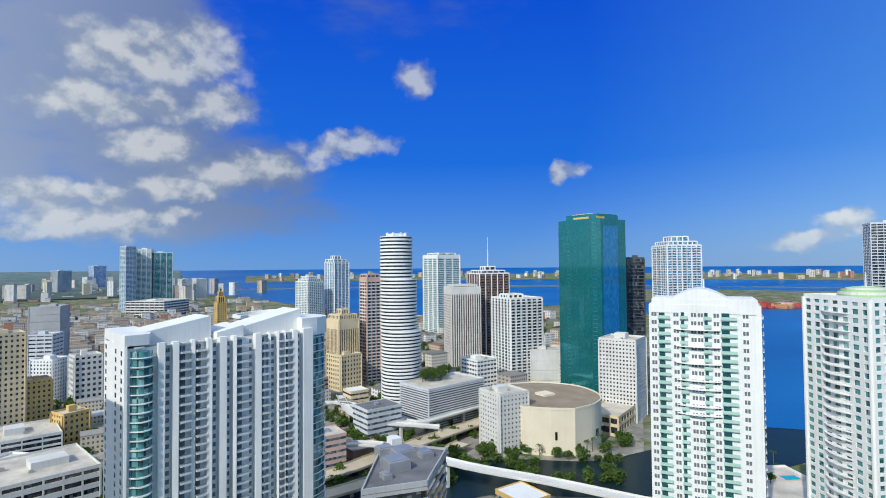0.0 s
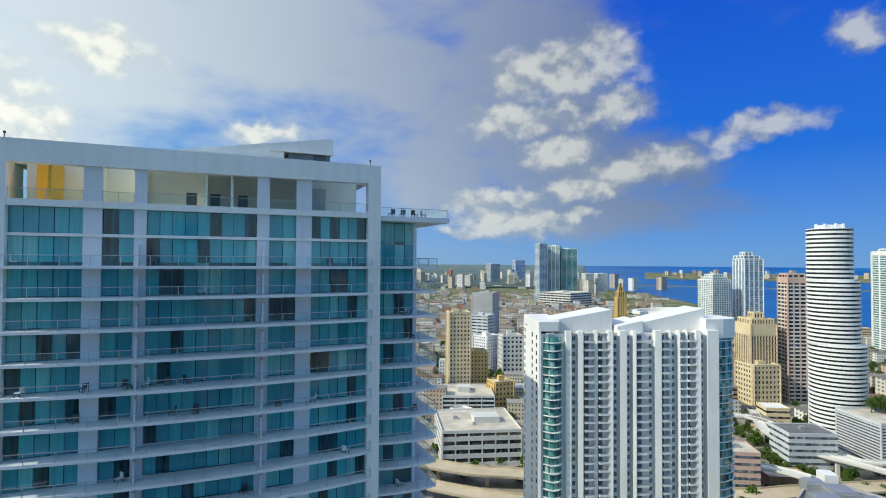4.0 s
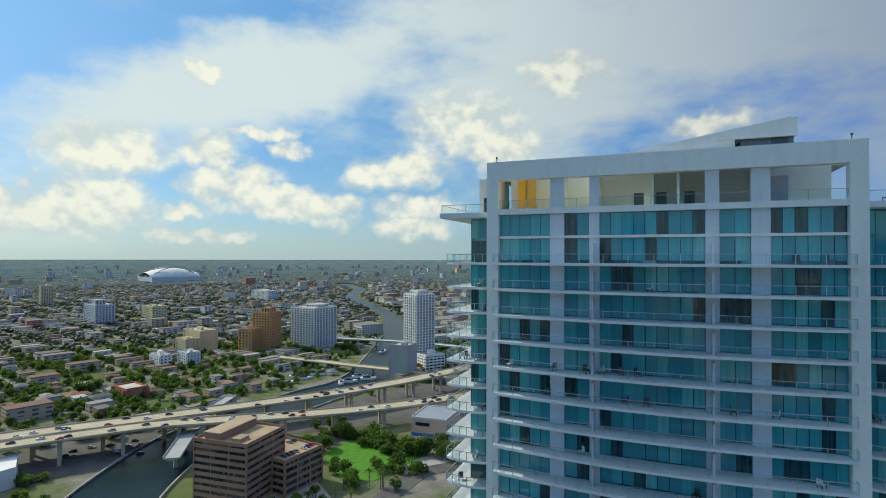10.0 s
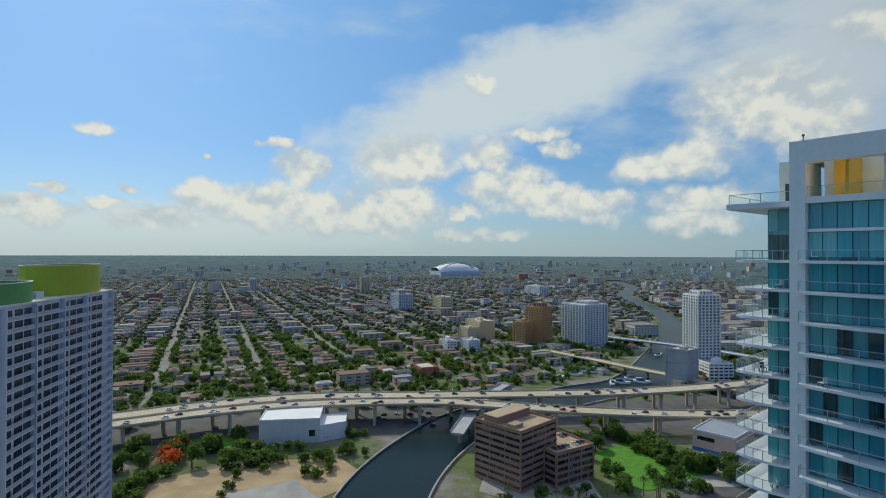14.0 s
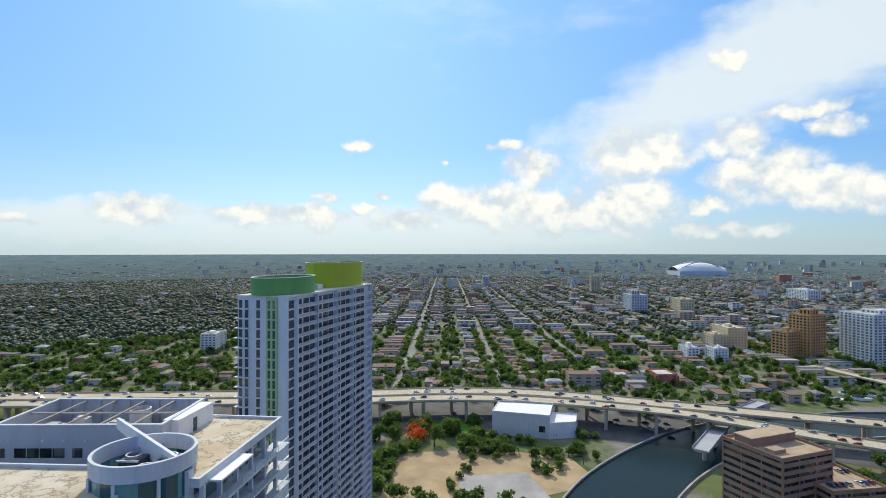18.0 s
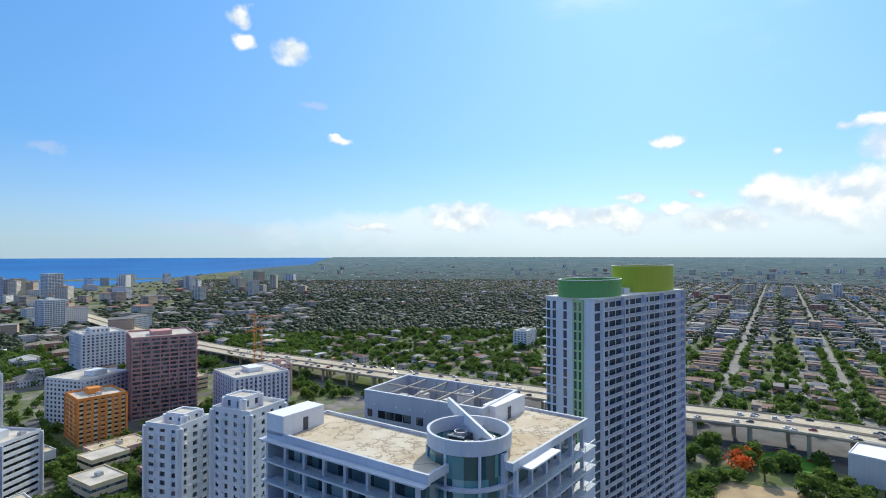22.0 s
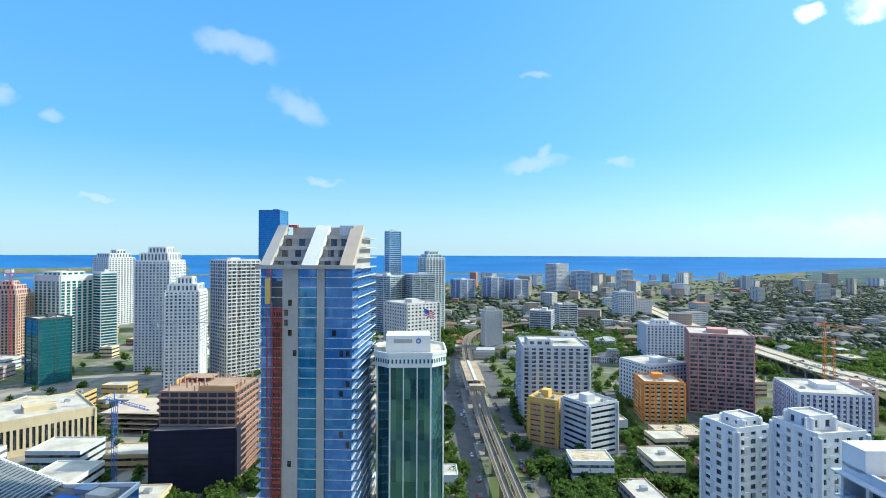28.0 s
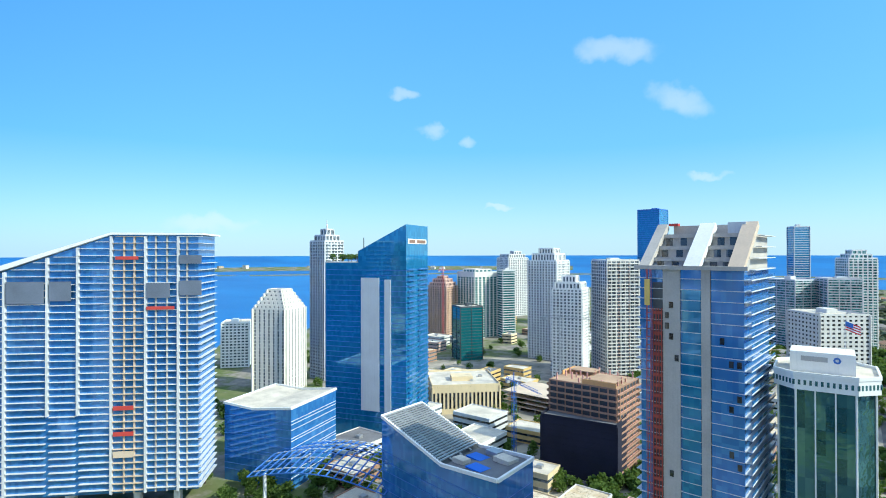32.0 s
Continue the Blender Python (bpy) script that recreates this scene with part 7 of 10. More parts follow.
        if f < 7:
            under("railing", r2, t, (0, 0, HT - 0.7 - 3.3 * f)), under("rail_glass", g2, t, (0, 0, HT - 0.7 - 3.3 * f))
    for u in (0.8, 5.0, 9.5, 14.0, 18.5, 23.0):
        prism("pilaster", poly([(u, 0.1), (u + 0.5, 0.1), (u + 0.5, -0.5), (u, -0.5)]), 0, HT - 0.72, PALEGREY, t)
    prism("eave", poly([(2.0, -0.4), (11.0, -0.4), (11.0, 1.8), (2.0, 1.8)]), HT - 0.68, HT - 0.45, WHITE, t)
    prism("stair_house", poly([(14.0, -11.5), (24.0, -11.5), (24.0, -14), (14.0, -14)]), HT, HT + 3.0, WHITE, t)
    prism("door_leaf", poly([(18.0, -11.42), (19.0, -11.42), (19.0, -11.5), (18.0, -11.5)]), HT, HT + 2.1, STEEL, t)
    for i in range(3):
        for j in range(2):
            u, v = 5.4 + i * 1.9, -9.5 - j * 2.2
            c = prism("cooling_unit", poly([(u, v), (u + 1.7, v), (u + 1.7, v - 2.0), (u, v - 2.0)]), HT, HT + 1.9, WHITE, t)
            for q in (0.5, 1.5):
                p = w2(u + 0.85, v - q)
                n = [(p[0] + 0.42 * math.cos(x * 0.5236), p[1] + 0.42 * math.sin(x * 0.5236)) for x in range(12)]
                fan = prism("fan", n, HT + 1.9, HT + 1.96, STEEL, c)
    # the round drum
    cx, cy = loc(-56.4, -54.2)
    R0 = 6.1
    circle = [(cx + R0 * math.cos(2 * math.pi * i / 40), cy + R0 * math.sin(2 * math.pi * i / 40)) for i in range(40)]
    ring("drum_wall", circle, 0.4, HT + 1.7, HT + 3.7, PALEGREY, t)
    ring("drum_glazing", inset(circle, 0.2), 0.2, HT - 3.4, HT + 1.68, TEALPALE, t)
    prism("drum_roof", inset(circle, 0.42), HT - 0.4, HT, ROOF, t)
    prism("drum_glass", inset(circle, 0.35), 0, HT - 3.45, TEALPALE, t)
    bandr = mesh_of("floor_band", *ring_geo(inset(circle, -0.5), inset(circle, 0.5), 0, 0.4), PALEGREY)
    for f in range(0, 25):
        under("floor_band", bandr, t, (0, 0, HT - 2.9 - 3.3 * f))
    for i in range(0, 40, 5):
        p = circle[i]
        part("mullion", [(p[0] - 0.15, p[1] - 0.15, 0, p[0] + 0.15, p[1] + 0.15, HT + 1.68)], PALEGREY, t)
    # slanting blade across the drum
    far, near = Vector(loc(-61.8, -64.0)), Vector(loc(-56.9, -48.6))
    d = (near - far).normalized()
    nb = Vector((-d.y, d.x)) * 0.22
    p0, p1 = far, near
    v = []
    for p, z0, z1 in ((p0, HT + 3.8, HT + 5.2), (p1, HT - 0.9, HT + 2.4)):
        for s in (-1, 1):
            v += [(p.x + nb.x * s, p.y + nb.y * s, z0), (p.x + nb.x * s, p.y + nb.y * s, z1)]
    under("blade", mesh_of("blade", v, [(0, 1, 3, 2), (4, 6, 7, 5), (0, 4, 5, 1), (2, 3, 7, 6), (1, 5, 7, 3), (0, 2, 6, 4)], WHITE), t)
    part("blade_foot", [(near.x - 0.7, near.y - 0.7, 0, near.x + 0.5, near.y + 0.5, HT + 1.4)], PALEGREY, t)
    q = loc(-61.5, -58.0)
    part("lift_head", [(q[0] - 1.8, q[1] - 1.8, HT - 1, q[0] + 1.8, q[1] + 1.8, HT + 2.4)], PALEGREY, t)
    for px, py in ((-57.5, -57.0), (-54.8, -52.6), (-58.6, -52.4)):
        q = loc(px, py)
        ctw = part("cooling_tower", [(q[0] - 1.3, q[1] - 1.3, HT, q[0] + 1.3, q[1] + 1.3, HT + 1.9)], STEEL, t)
        n = [(q[0] + 1.0 * math.cos(x * 0.3927), q[1] + 1.0 * math.sin(x * 0.3927)) for x in range(16)]
        ring("fan_ring", n, 0.18, HT + 1.9, HT + 2.35, METAL, ctw)
        part("frame", [(q[0] - 1.45, q[1] - 1.45, HT + 1.8, q[0] + 1.45, q[1] - 1.3, HT + 2.0), (q[0] - 1.45, q[1] + 1.3, HT + 1.8, q[0] + 1.45, q[1] + 1.45, HT + 2.0)], CHAIRWHITE, ctw)
    # open machine court behind, with high screen walls and steel braces
    c0, c1, c2, c3 = (loc(*p) for p in ((-59.6, -84.6), (-66.4, -60.7), (-80.2, -64.5), (-73.6, -88.8)))
    court = [c0, c1, c2, c3]
    area = sum(court[i][0] * court[(i + 1) % 4][1] - court[(i + 1) % 4][0] * court[i][1] for i in range(4))
    court = court if area > 0 else court[::-1]
    ring("screen_wall", court, 0.4, HT - 6, HT + 3.0, COURTWALL, t)
    ring("wall_coping", inset(court, -0.06), 0.52, HT + 3.0, HT + 3.15, PALEGREY, t)
    prism("court_floor", inset(court, 0.42), HT - 6.0, HT - 1.2, ROOFDIRT, t)
    prism("court_base", inset(court, 0.3), 0, HT - 6.02, PALEGREY, t)
    q0 = [Vector(loc(*p)) for p in ((-59.6, -84.6), (-66.4, -60.7), (-80.2, -64.5), (-73.6, -88.8))]

    def spot(a, b):
        """A place in the court: a along the front wall, b towards the back, both 0 to 1."""
        return q0[0].lerp(q0[1], a).lerp(q0[3].lerp(q0[2], a), b)

    def beam(name, p, z0, q, z1, r, mat, parent=t):
        d = Vector((q.x - p.x, q.y - p.y, z1 - z0))
        m = Matrix.Translation((p.x, p.y, z0)) @ d.to_track_quat("X", "Z").to_matrix().to_4x4()
        v = [tuple(m @ Vector(c)) for c in box_geo(0, -r, -r, d.length, r, r)]
        return under(name, mesh_of(name, v, BOX_FACES, mat), parent)

    # roof beams from front to back, one along, and slanting braces under them
    for a in (0.2, 0.4, 0.6, 0.8):
        beam("roof_beam", spot(a, 0.02), HT + 2.75, spot(a, 0.98), HT + 2.75, 0.13, COURTSTEEL)
        beam("brace", spot(a, 0.04), HT + 2.6, spot(a, 0.26), HT - 1.1, 0.11, COURTSTEEL)
        beam("brace", spot(a, 0.96), HT + 2.6, spot(a, 0.74), HT - 1.1, 0.11, COURTSTEEL)
    beam("roof_beam", spot(0.02, 0.5), HT + 2.7, spot(0.98, 0.5), HT + 2.7, 0.13, COURTSTEEL)
    for a in (0.1, 0.3, 0.5, 0.7, 0.9):
        beam("wall_post", spot(a, 0.975), HT - 1.2, spot(a, 0.975), HT + 2.9, 0.13, COURTSTEEL)
    # machines, ducts and a cooling tower
    for a, b, w, h, mat in ((0.12, 0.6, 1.5, 1.6, METAL), (0.26, 0.72, 1.1, 2.2, OFFWHITE), (0.33, 0.35, 1.3, 1.2, METAL), (0.47, 0.3, 2.3, 2.0, ROOF), (0.5, 0.7, 1.6, 1.5, METAL), (0.64, 0.55, 1.1, 1.4, OFFWHITE), (0.9, 0.4, 1.5, 1.7, ROOF), (0.74, 0.28, 1.0, 1.0, RUSTPIPE)):
        p = spot(a, b)
        m = part("machine", [(p.x - w, p.y - w * 0.7, HT - 1.2, p.x + w, p.y + w * 0.7, HT - 1.2 + h), (p.x - w * 0.6, p.y - w * 0.45, HT - 1.2 + h, p.x + w * 0.6, p.y + w * 0.45, HT - 0.9 + h)], mat, t)
    p = spot(0.62, 0.8)
    hoop = [(p.x + 1.7 * math.cos(x * 0.3927), p.y + 1.7 * math.sin(x * 0.3927)) for x in range(16)]
    ring("cooling_tower", hoop, 0.25, HT - 1.2, HT + 2.2, OFFWHITE, t)
    for a0, b0, a1, b1, r in ((0.15, 0.42, 0.45, 0.45, 0.3), (0.45, 0.45, 0.6, 0.72, 0.3), (0.7, 0.62, 0.92, 0.66, 0.25), (0.55, 0.2, 0.9, 0.18, 0.22)):
        beam("duct", spot(a0, b0), HT + 0.1, spot(a1, b1), HT + 0.1, r, OFFWHITE if r > 0.24 else RUSTPIPE)
    # a strip of windows and small lamps on the front wall
    fd = (q0[1] - q0[0]).normalized()
    fn = Vector((fd.y, -fd.x))
    if fn.dot(q0[0] - q0[3]) < 0:
        fn = -fn
    for a0, a1 in ((0.03, 0.075), (0.13, 0.20), (0.205, 0.275), (0.28, 0.35), (0.355, 0.425), (0.47, 0.53)):
        p, q = q0[0].lerp(q0[1], a0) + fn * 0.03, q0[0].lerp(q0[1], a1) + fn * 0.03
        pane = [(p.x, p.y), (q.x, q.y), (q.x - fn.x * 0.2, q.y - fn.y * 0.2), (p.x - fn.x * 0.2, p.y - fn.y * 0.2)]
        area = sum(pane[i][0] * pane[(i + 1) % 4][1] - pane[(i + 1) % 4][0] * pane[i][1] for i in range(4))
        prism("window", pane if area > 0 else pane[::-1], HT - 1.7, HT - 0.3, DARKGLASS, t)
    for a in (0.1, 0.3, 0.42, 0.55):
        p = q0[0].lerp(q0[1], a) + fn * 0.12
        part("wall_lamp", [(p.x - 0.12, p.y - 0.12, HT + 0.7, p.x + 0.12, p.y + 0.12, HT + 0.95)], CHAIRWHITE, t)
    return t


roof_court()
# ---- landmark towers, viaducts and ground of the north, east and south ----
def face_frame(x, y, turn, w, d):
    """Where the left end of a block's left face lies, and the angle of that face."""
    m = Matrix.Rotation(radians(turn), 2)
    p = Vector((x, y)) + m @ Vector((-w / 2, d / 2))
    return p.x, p.y, turn - 90


CONCRETE = plain("raw_concrete", (0.46, 0.43, 0.39), 0.9, 0.15, streak=0.15)
TAN = plain("tan_slab_edge", (0.58, 0.47, 0.36), 0.85, 0.12)
NET = plain("grey_safety_net", (0.13, 0.16, 0.22), 0.9, 0.15)
BLACKNET = plain("black_safety_net", (0.025, 0.027, 0.032), 0.9, 0.2, streak=0.0)
REDTARP = plain("red_tarpaulin", (0.50, 0.06, 0.05), 0.7, 0.1)
BLUETARP = plain("blue_tarpaulin", (0.02, 0.14, 0.60), 0.6, 0.1)
POOL = plain("pool_water", (0.03, 0.40, 0.50), 0.15, 0.08)


REDHOIST = plain("faded_red_hoist_paint", (0.36, 0.075, 0.055), 0.7, 0.2)


def sloped_tower():
    """The blue tower under construction with three slanting roof beams."""
    w, d = 33.5, 30.5
    ox, oy, turn = face_frame(77.6, -177.5, -82.0, w, d)
    t = thing("tower_shell", "blue glass tower under construction with slanting white roof beams", "tower", ox, oy, 0, turn)
    HT, FL = 114.6, 3.2
    part("core", [(0.6, 0.6, 0, d - 0.6, w - 0.6, HT)], BLUEGLASS, t)
    n = 35
    slab = boxes_mesh("floor_slab", [(0.2, 0.1, -0.22, d - 0.1, w, 0.0), (-1.2, 1.0, -0.22, 0.2, w - 2, 0.0)], PALEGREY)
    side = boxes_mesh("balcony_slab", [(d - 0.1, 0.8, -0.22, d + 1.3, w - 0.5, 0.0), (d + 1.22, 0.8, 0.0, d + 1.26, w - 0.5, 0.12)], PALEGREY)
    front = boxes_mesh("balcony_front", [(d + 1.14, 0.8, 0.12, d + 1.2, w - 0.5, 1.05)], BLUEGLASS)
    edge = boxes_mesh("slab_edge", [(136 * d / 193.0, -0.14, -0.2, 190 * d / 193.0, -0.055, 0.0), (84 * d / 193.0, 0.06, -0.2, 117 * d / 193.0, 0.145, 0.0)], PALEGREY)
    for f in range(1, n + 1):
        under("floor_slab", slab, t, (0, 0, f * FL)), under("balcony_slab", side, t, (0, 0, f * FL))
        under("balcony_front", front, t, (0, 0, f * FL))
        if f > 6:
            under("slab_edge", edge, t, (0, 0, f * FL))
    s = d / 193.0
    part("concrete_strip", [(48 * s, 0.0, 0, 80 * s, 0.59, HT)], CONCRETE, t)
    part("concrete_strip", [(118 * s, 0.0, 30, 134 * s, 0.59, HT)], CONCRETE, t)
    part("glass_strip", [(84 * s, 0.15, 0, 117 * s, 0.59, HT - 6)], DEEPBLUE, t)
    part("net", [(136 * s, -0.05, 22, 190 * s, 0.0, HT - 0.6)], BLUEGLASS, t)
    part("hoist_bay", [(28 * s, 0.2, 0, 47 * s, 0.58, HT - 4)], STEEL, t)
    part("hoist_frame", [(u * s, -0.5, 0, u * s + 0.28, -0.2, HT - 12) for u in (29, 35, 40, 45.5)] + [(29 * s, -0.45, 1.6 + i * 3.2, 47 * s, -0.25, 2.5 + i * 3.2) for i in range(32)], REDHOIST, t)
    mast = part("hoist_mast", [(20 * s, -1.9, 0, 20 * s + 0.15, -1.75, HT), (27 * s, -1.9, 0, 27 * s + 0.15, -1.75, HT), (20 * s, -0.9, 0, 20 * s + 0.15, -0.75, HT), (27 * s, -0.9, 0, 27 * s + 0.15, -0.75, HT)], RUST, t)
    part("rungs", [(20 * s, -1.9, 1.2 + i * 2.5, 27 * s, -1.78, 1.4 + i * 2.5) for i in range(45)], RUST, mast)
    part("hoist_cage", [(19 * s, -2.8, HT - 11, 28 * s, -1.95, HT - 3)], YELLOW, t)
    # the crown: eave beam, three slanting beams, terraces behind
    part("eave", [(-1.0, -0.8, HT, d + 0.6, 1.2, HT + 1.2)], CONCRETE, t)
    for u0, u1, mat in ((0.4, 3.6, CONCRETE), (13.8, 18.4, WHITE), (26.0, 30.2, TAN)):
        v = [(u0, -0.6, HT + 1.2), (u1, -0.6, HT + 1.2), (u1 + 0.5, 15, HT + 14.6), (u0 + 0.5, 15, HT + 14.6), (u0, 1.2, HT + 0.6), (u1, 1.2, HT + 0.6), (u1 + 0.5, 16.5, HT + 13.0), (u0 + 0.5, 16.5, HT + 13.0)]
        under("roof_beam", mesh_of("roof_beam", v, [(0, 1, 2, 3), (7, 6, 5, 4), (0, 4, 5, 1), (1, 5, 6, 2), (2, 6, 7, 3), (3, 7, 4, 0)], mat), t)
    for i, (v0, z0, z1) in enumerate(((4.2, HT, HT + 3.4), (8.2, HT + 3.4, HT + 7.0), (12.4, HT + 7.0, HT + 10.8))):
        part("terrace_wall", [(1.0, v0, z0, d - 0.8, w - 1, z1)], CONCRETE, t)
        part("terrace_beam", [(0.6, v0 - 0.6, z1 - 0.9, d - 0.4, v0, z1 + 0.3)], CONCRETE, t)
        for u in (4.5, 9.0, 20.0, 23.5):
            part("opening", [(u, v0 - 0.1, z0 + 0.4, u + 2.0, v0 - 0.005, z1 - 1.0)], DARKGLASS, t)
    part("roof_house", [(5, 18, HT + 10.8, d - 4, 28, HT + 14)], CONCRETE, t)
    part("roof_house", [(d - 8, 14, HT + 10.8, d - 3, 20, HT + 14.5)], PALEGREY, t)
    for f in range(0, 4):
        part("balcony_slab", [(d - 0.2, 5 + f * 4, HT + f * 3.4, d + 1.5, w, HT + f * 3.4 + 0.25)], PALEGREY, t)
    part("red_tarp", [(4, 16, HT + 14.0, 7, 18, HT + 14.8)], REDTARP, t)
    rnd = random.Random(3)
    for _ in range(14):
        f, u = rnd.randint(12, n - 1), rnd.choice((52, 60, 70, 150, 165, 178)) * s
        part("opening", [(u, -0.12, f * FL + 0.5, u + 1.2, -0.06, f * FL + 2.4)], DARKGLASS, t)


sloped_tower()


def long_slab_tower():
    """The long blue tower under construction whose roofline slopes down to one end."""
    ox, oy = 325.0, 4.6
    ux = Vector((270.9 - 325.0, -78.6 - 4.6))
    L = ux.length
    t = thing("tower_shell", "long blue glass tower under construction with a sloping white roof edge", "tower", ox, oy, 0, math.degrees(math.atan2(ux.y, ux.x)))
    Z0, ZT, US, FL, D = 107.0, 129.0, 61.0, 3.2, 28.0
    extruded("core", [(0.6, 8), (L - 0.6, 8), (L - 0.6, ZT - 0.5), (US, ZT - 0.5), (0.6, Z0 - 0.5)], 1.2, D, BLUEGLASS, t)
    part("column_base", [(L - 12, 4, 0, L - 9, 7, 8.1), (L - 30, 4, 0, L - 27, 7, 8.1), (L - 60, 4, 0, L - 56, 7, 8.1)], OFFWHITE, t)
    extruded("roof_edge", [(-1, Z0 - 0.4), (US, ZT - 0.4), (L + 2.5, ZT - 0.4), (L + 2.5, ZT + 0.4), (US, ZT + 0.6), (-1, Z0 + 2.4)], -0.8, D + 1, WHITE, t)
    fins = (15.0, 33.0, 46.0, 60.5, 75.5, 90.0)
    strips = [(0.4, 15.0, PALEGREY), (16.2, 32.6, PALEGREY), (34.2, 45.4, PALEGREY), (47.0, 60.0, PALEGREY), (61.4, 75.0, TAN), (76.4, 89.4, PALEGREY), (90.8, L + 1.8, PALEGREY)]
    made = {}
    rnd = random.Random(8)
    for f in range(3, 41):
        z = f * FL
        if z > ZT - 1:
            break
        low = 0.0 if z < Z0 - 1.5 else (z - Z0 + 1.5) / (ZT - Z0) * US
        for i, (a, b, mat) in enumerate(strips):
            if b < low + 3:
                continue
            a2 = round(max(a, low + 0.5), 1)
            key = (i, a2)
            if key not in made:
                made[key] = boxes_mesh("balcony_slab", [(a2, -0.3, -0.25, b, 1.3, 0.0)], mat)
            under("balcony_slab", made[key], t, (0, 0, z + (0.6 if i % 2 else 0.0)))
    for u in fins:
        top = ZT - 1 if u > US else Z0 + (ZT - Z0) * u / US - 1
        part("fin", [(u - 0.1, -0.3, 45 if u in (33.0, 46.0) else 8, u + 0.9, 1.25, top)], PALEGREY, t)
    for u in (66.0, 70.5, 80, 85, 94):
        part("column", [(u, 0.3, 8, u + 0.6, 1.25, ZT - 1)], TAN if u < 75 else CONCRETE, t)
    for u0, u1, z0, z1, mat in ((16.5, 32.5, 97, 107, NET), (34.5, 44, 98, 107, NET), (76.5, 87, 99, 106, NET), (91, L + 1.9, 100, 107, NET), (91, L + 1.9, 115, 119, NET), (76.5, 89, 93.5, 95, REDTARP), (63, 73, 117, 118.5, REDTARP), (62, 71, 35, 37, REDTARP), (62, 71, 47, 49, REDTARP), (62, 71, 25, 28, TAN), (4, 12, 112 - 6, 106.5, BLUETARP)):
        part("sheet", [(u0, -0.62, z0, u1, -0.54, z1)], mat, t)
    ends = boxes_mesh("slab_end", [(L, 0.0, -0.25, L + 1.6, D - 1, 0.0)], PALEGREY)
    for f in range(3, 40):
        under("slab_end", ends, t, (0, 0, f * FL))
    part("side_wall", [(L - 0.6, 1.2, 8, L, D, ZT - 0.6)], BLUEGLASS, t)
    return t


long_slab_tower()


def wedge_hotel():
    """The blue glass hotel with a slanting top."""
    w, d = 36.2, 57.9
    ox, oy, turn = face_frame(303.0, -201.6, -61.0, w, d)
    t = thing("hotel_tower", "blue glass hotel tower with a wedge top and a roof garden", "tower", ox, oy, 0, turn)
    extruded("core", [(0, 0), (d, 0), (d, 137.5), (d * 0.42, 121), (d * 0.42, 113.5), (0, 113.5)], 0.4, w - 0.4, DEEPBLUE, t)
    part("grey_panel", [(d * 0.46, -0.1, 20, d * 0.68, 0.38, 104)], PALEGREY, t)
    part("grey_panel", [(d * 0.745, -0.1, 20, d * 0.82, 0.38, 103)], PALEGREY, t)
    line = boxes_mesh("floor_line", [(0, 0.25, -0.15, d, 0.42, 0.15), (d - 0.42, 0.42, -0.15, d + 0.1, w - 0.5, 0.15)], BLUEPAINT)
    bal = boxes_mesh("balcony_slab", [(d, 2, -0.2, d + 1.3, 12, 0.0), (d, 18, -0.2, d + 1.3, 34, 0.0), (d + 1.22, 2, 0, d + 1.3, 12, 1.0), (d + 1.22, 18, 0, d + 1.3, 34, 1.0)], BLUEGLASS)
    for f in range(4, 34):
        under("floor_line", line, t, (0, 0, f * 3.3)), under("balcony_slab", bal, t, (0, 0, f * 3.3))
    part("sign_panel", [(d - 0.1, 3, 125.5, d + 0.25, 33, 128.6)], CREAMWHITE, t)
    part("sign_panel", [(d + 0.26, 5, 126.0, d + 0.4, 14, 128.0), (d + 0.26, 17, 126.0, d + 0.4, 31, 128.0)], BROWN, t)
    part("roof_terrace", [(0, 0.4, 113.5, d * 0.41, w - 0.4, 114.2)], OFFWHITE, t)
    a, b = rail_parts([(0.2, 0.6), (6, 0.6), (12, 0.6), (18, 0.6), (23.5, 0.6)], t, 0, height=3.0)
    under("railing", a, t, (0, 0, 114.2))
    for u, v in ((4, 4), (9, 6), (15, 4), (19, 9), (6, 12), (13, 12)):
        p = Matrix.Rotation(radians(turn), 2) @ Vector((u, v)) + Vector((ox, oy))
        tree(p.x, p.y, 0.55, int(u * 7 + v), z=114.2, label="small roof garden tree in leaf")
    part("mast", [(d * 0.30, 20, 113.5, d * 0.30 + 0.4, 20.4, 130)], STEEL, t)


wedge_hotel()


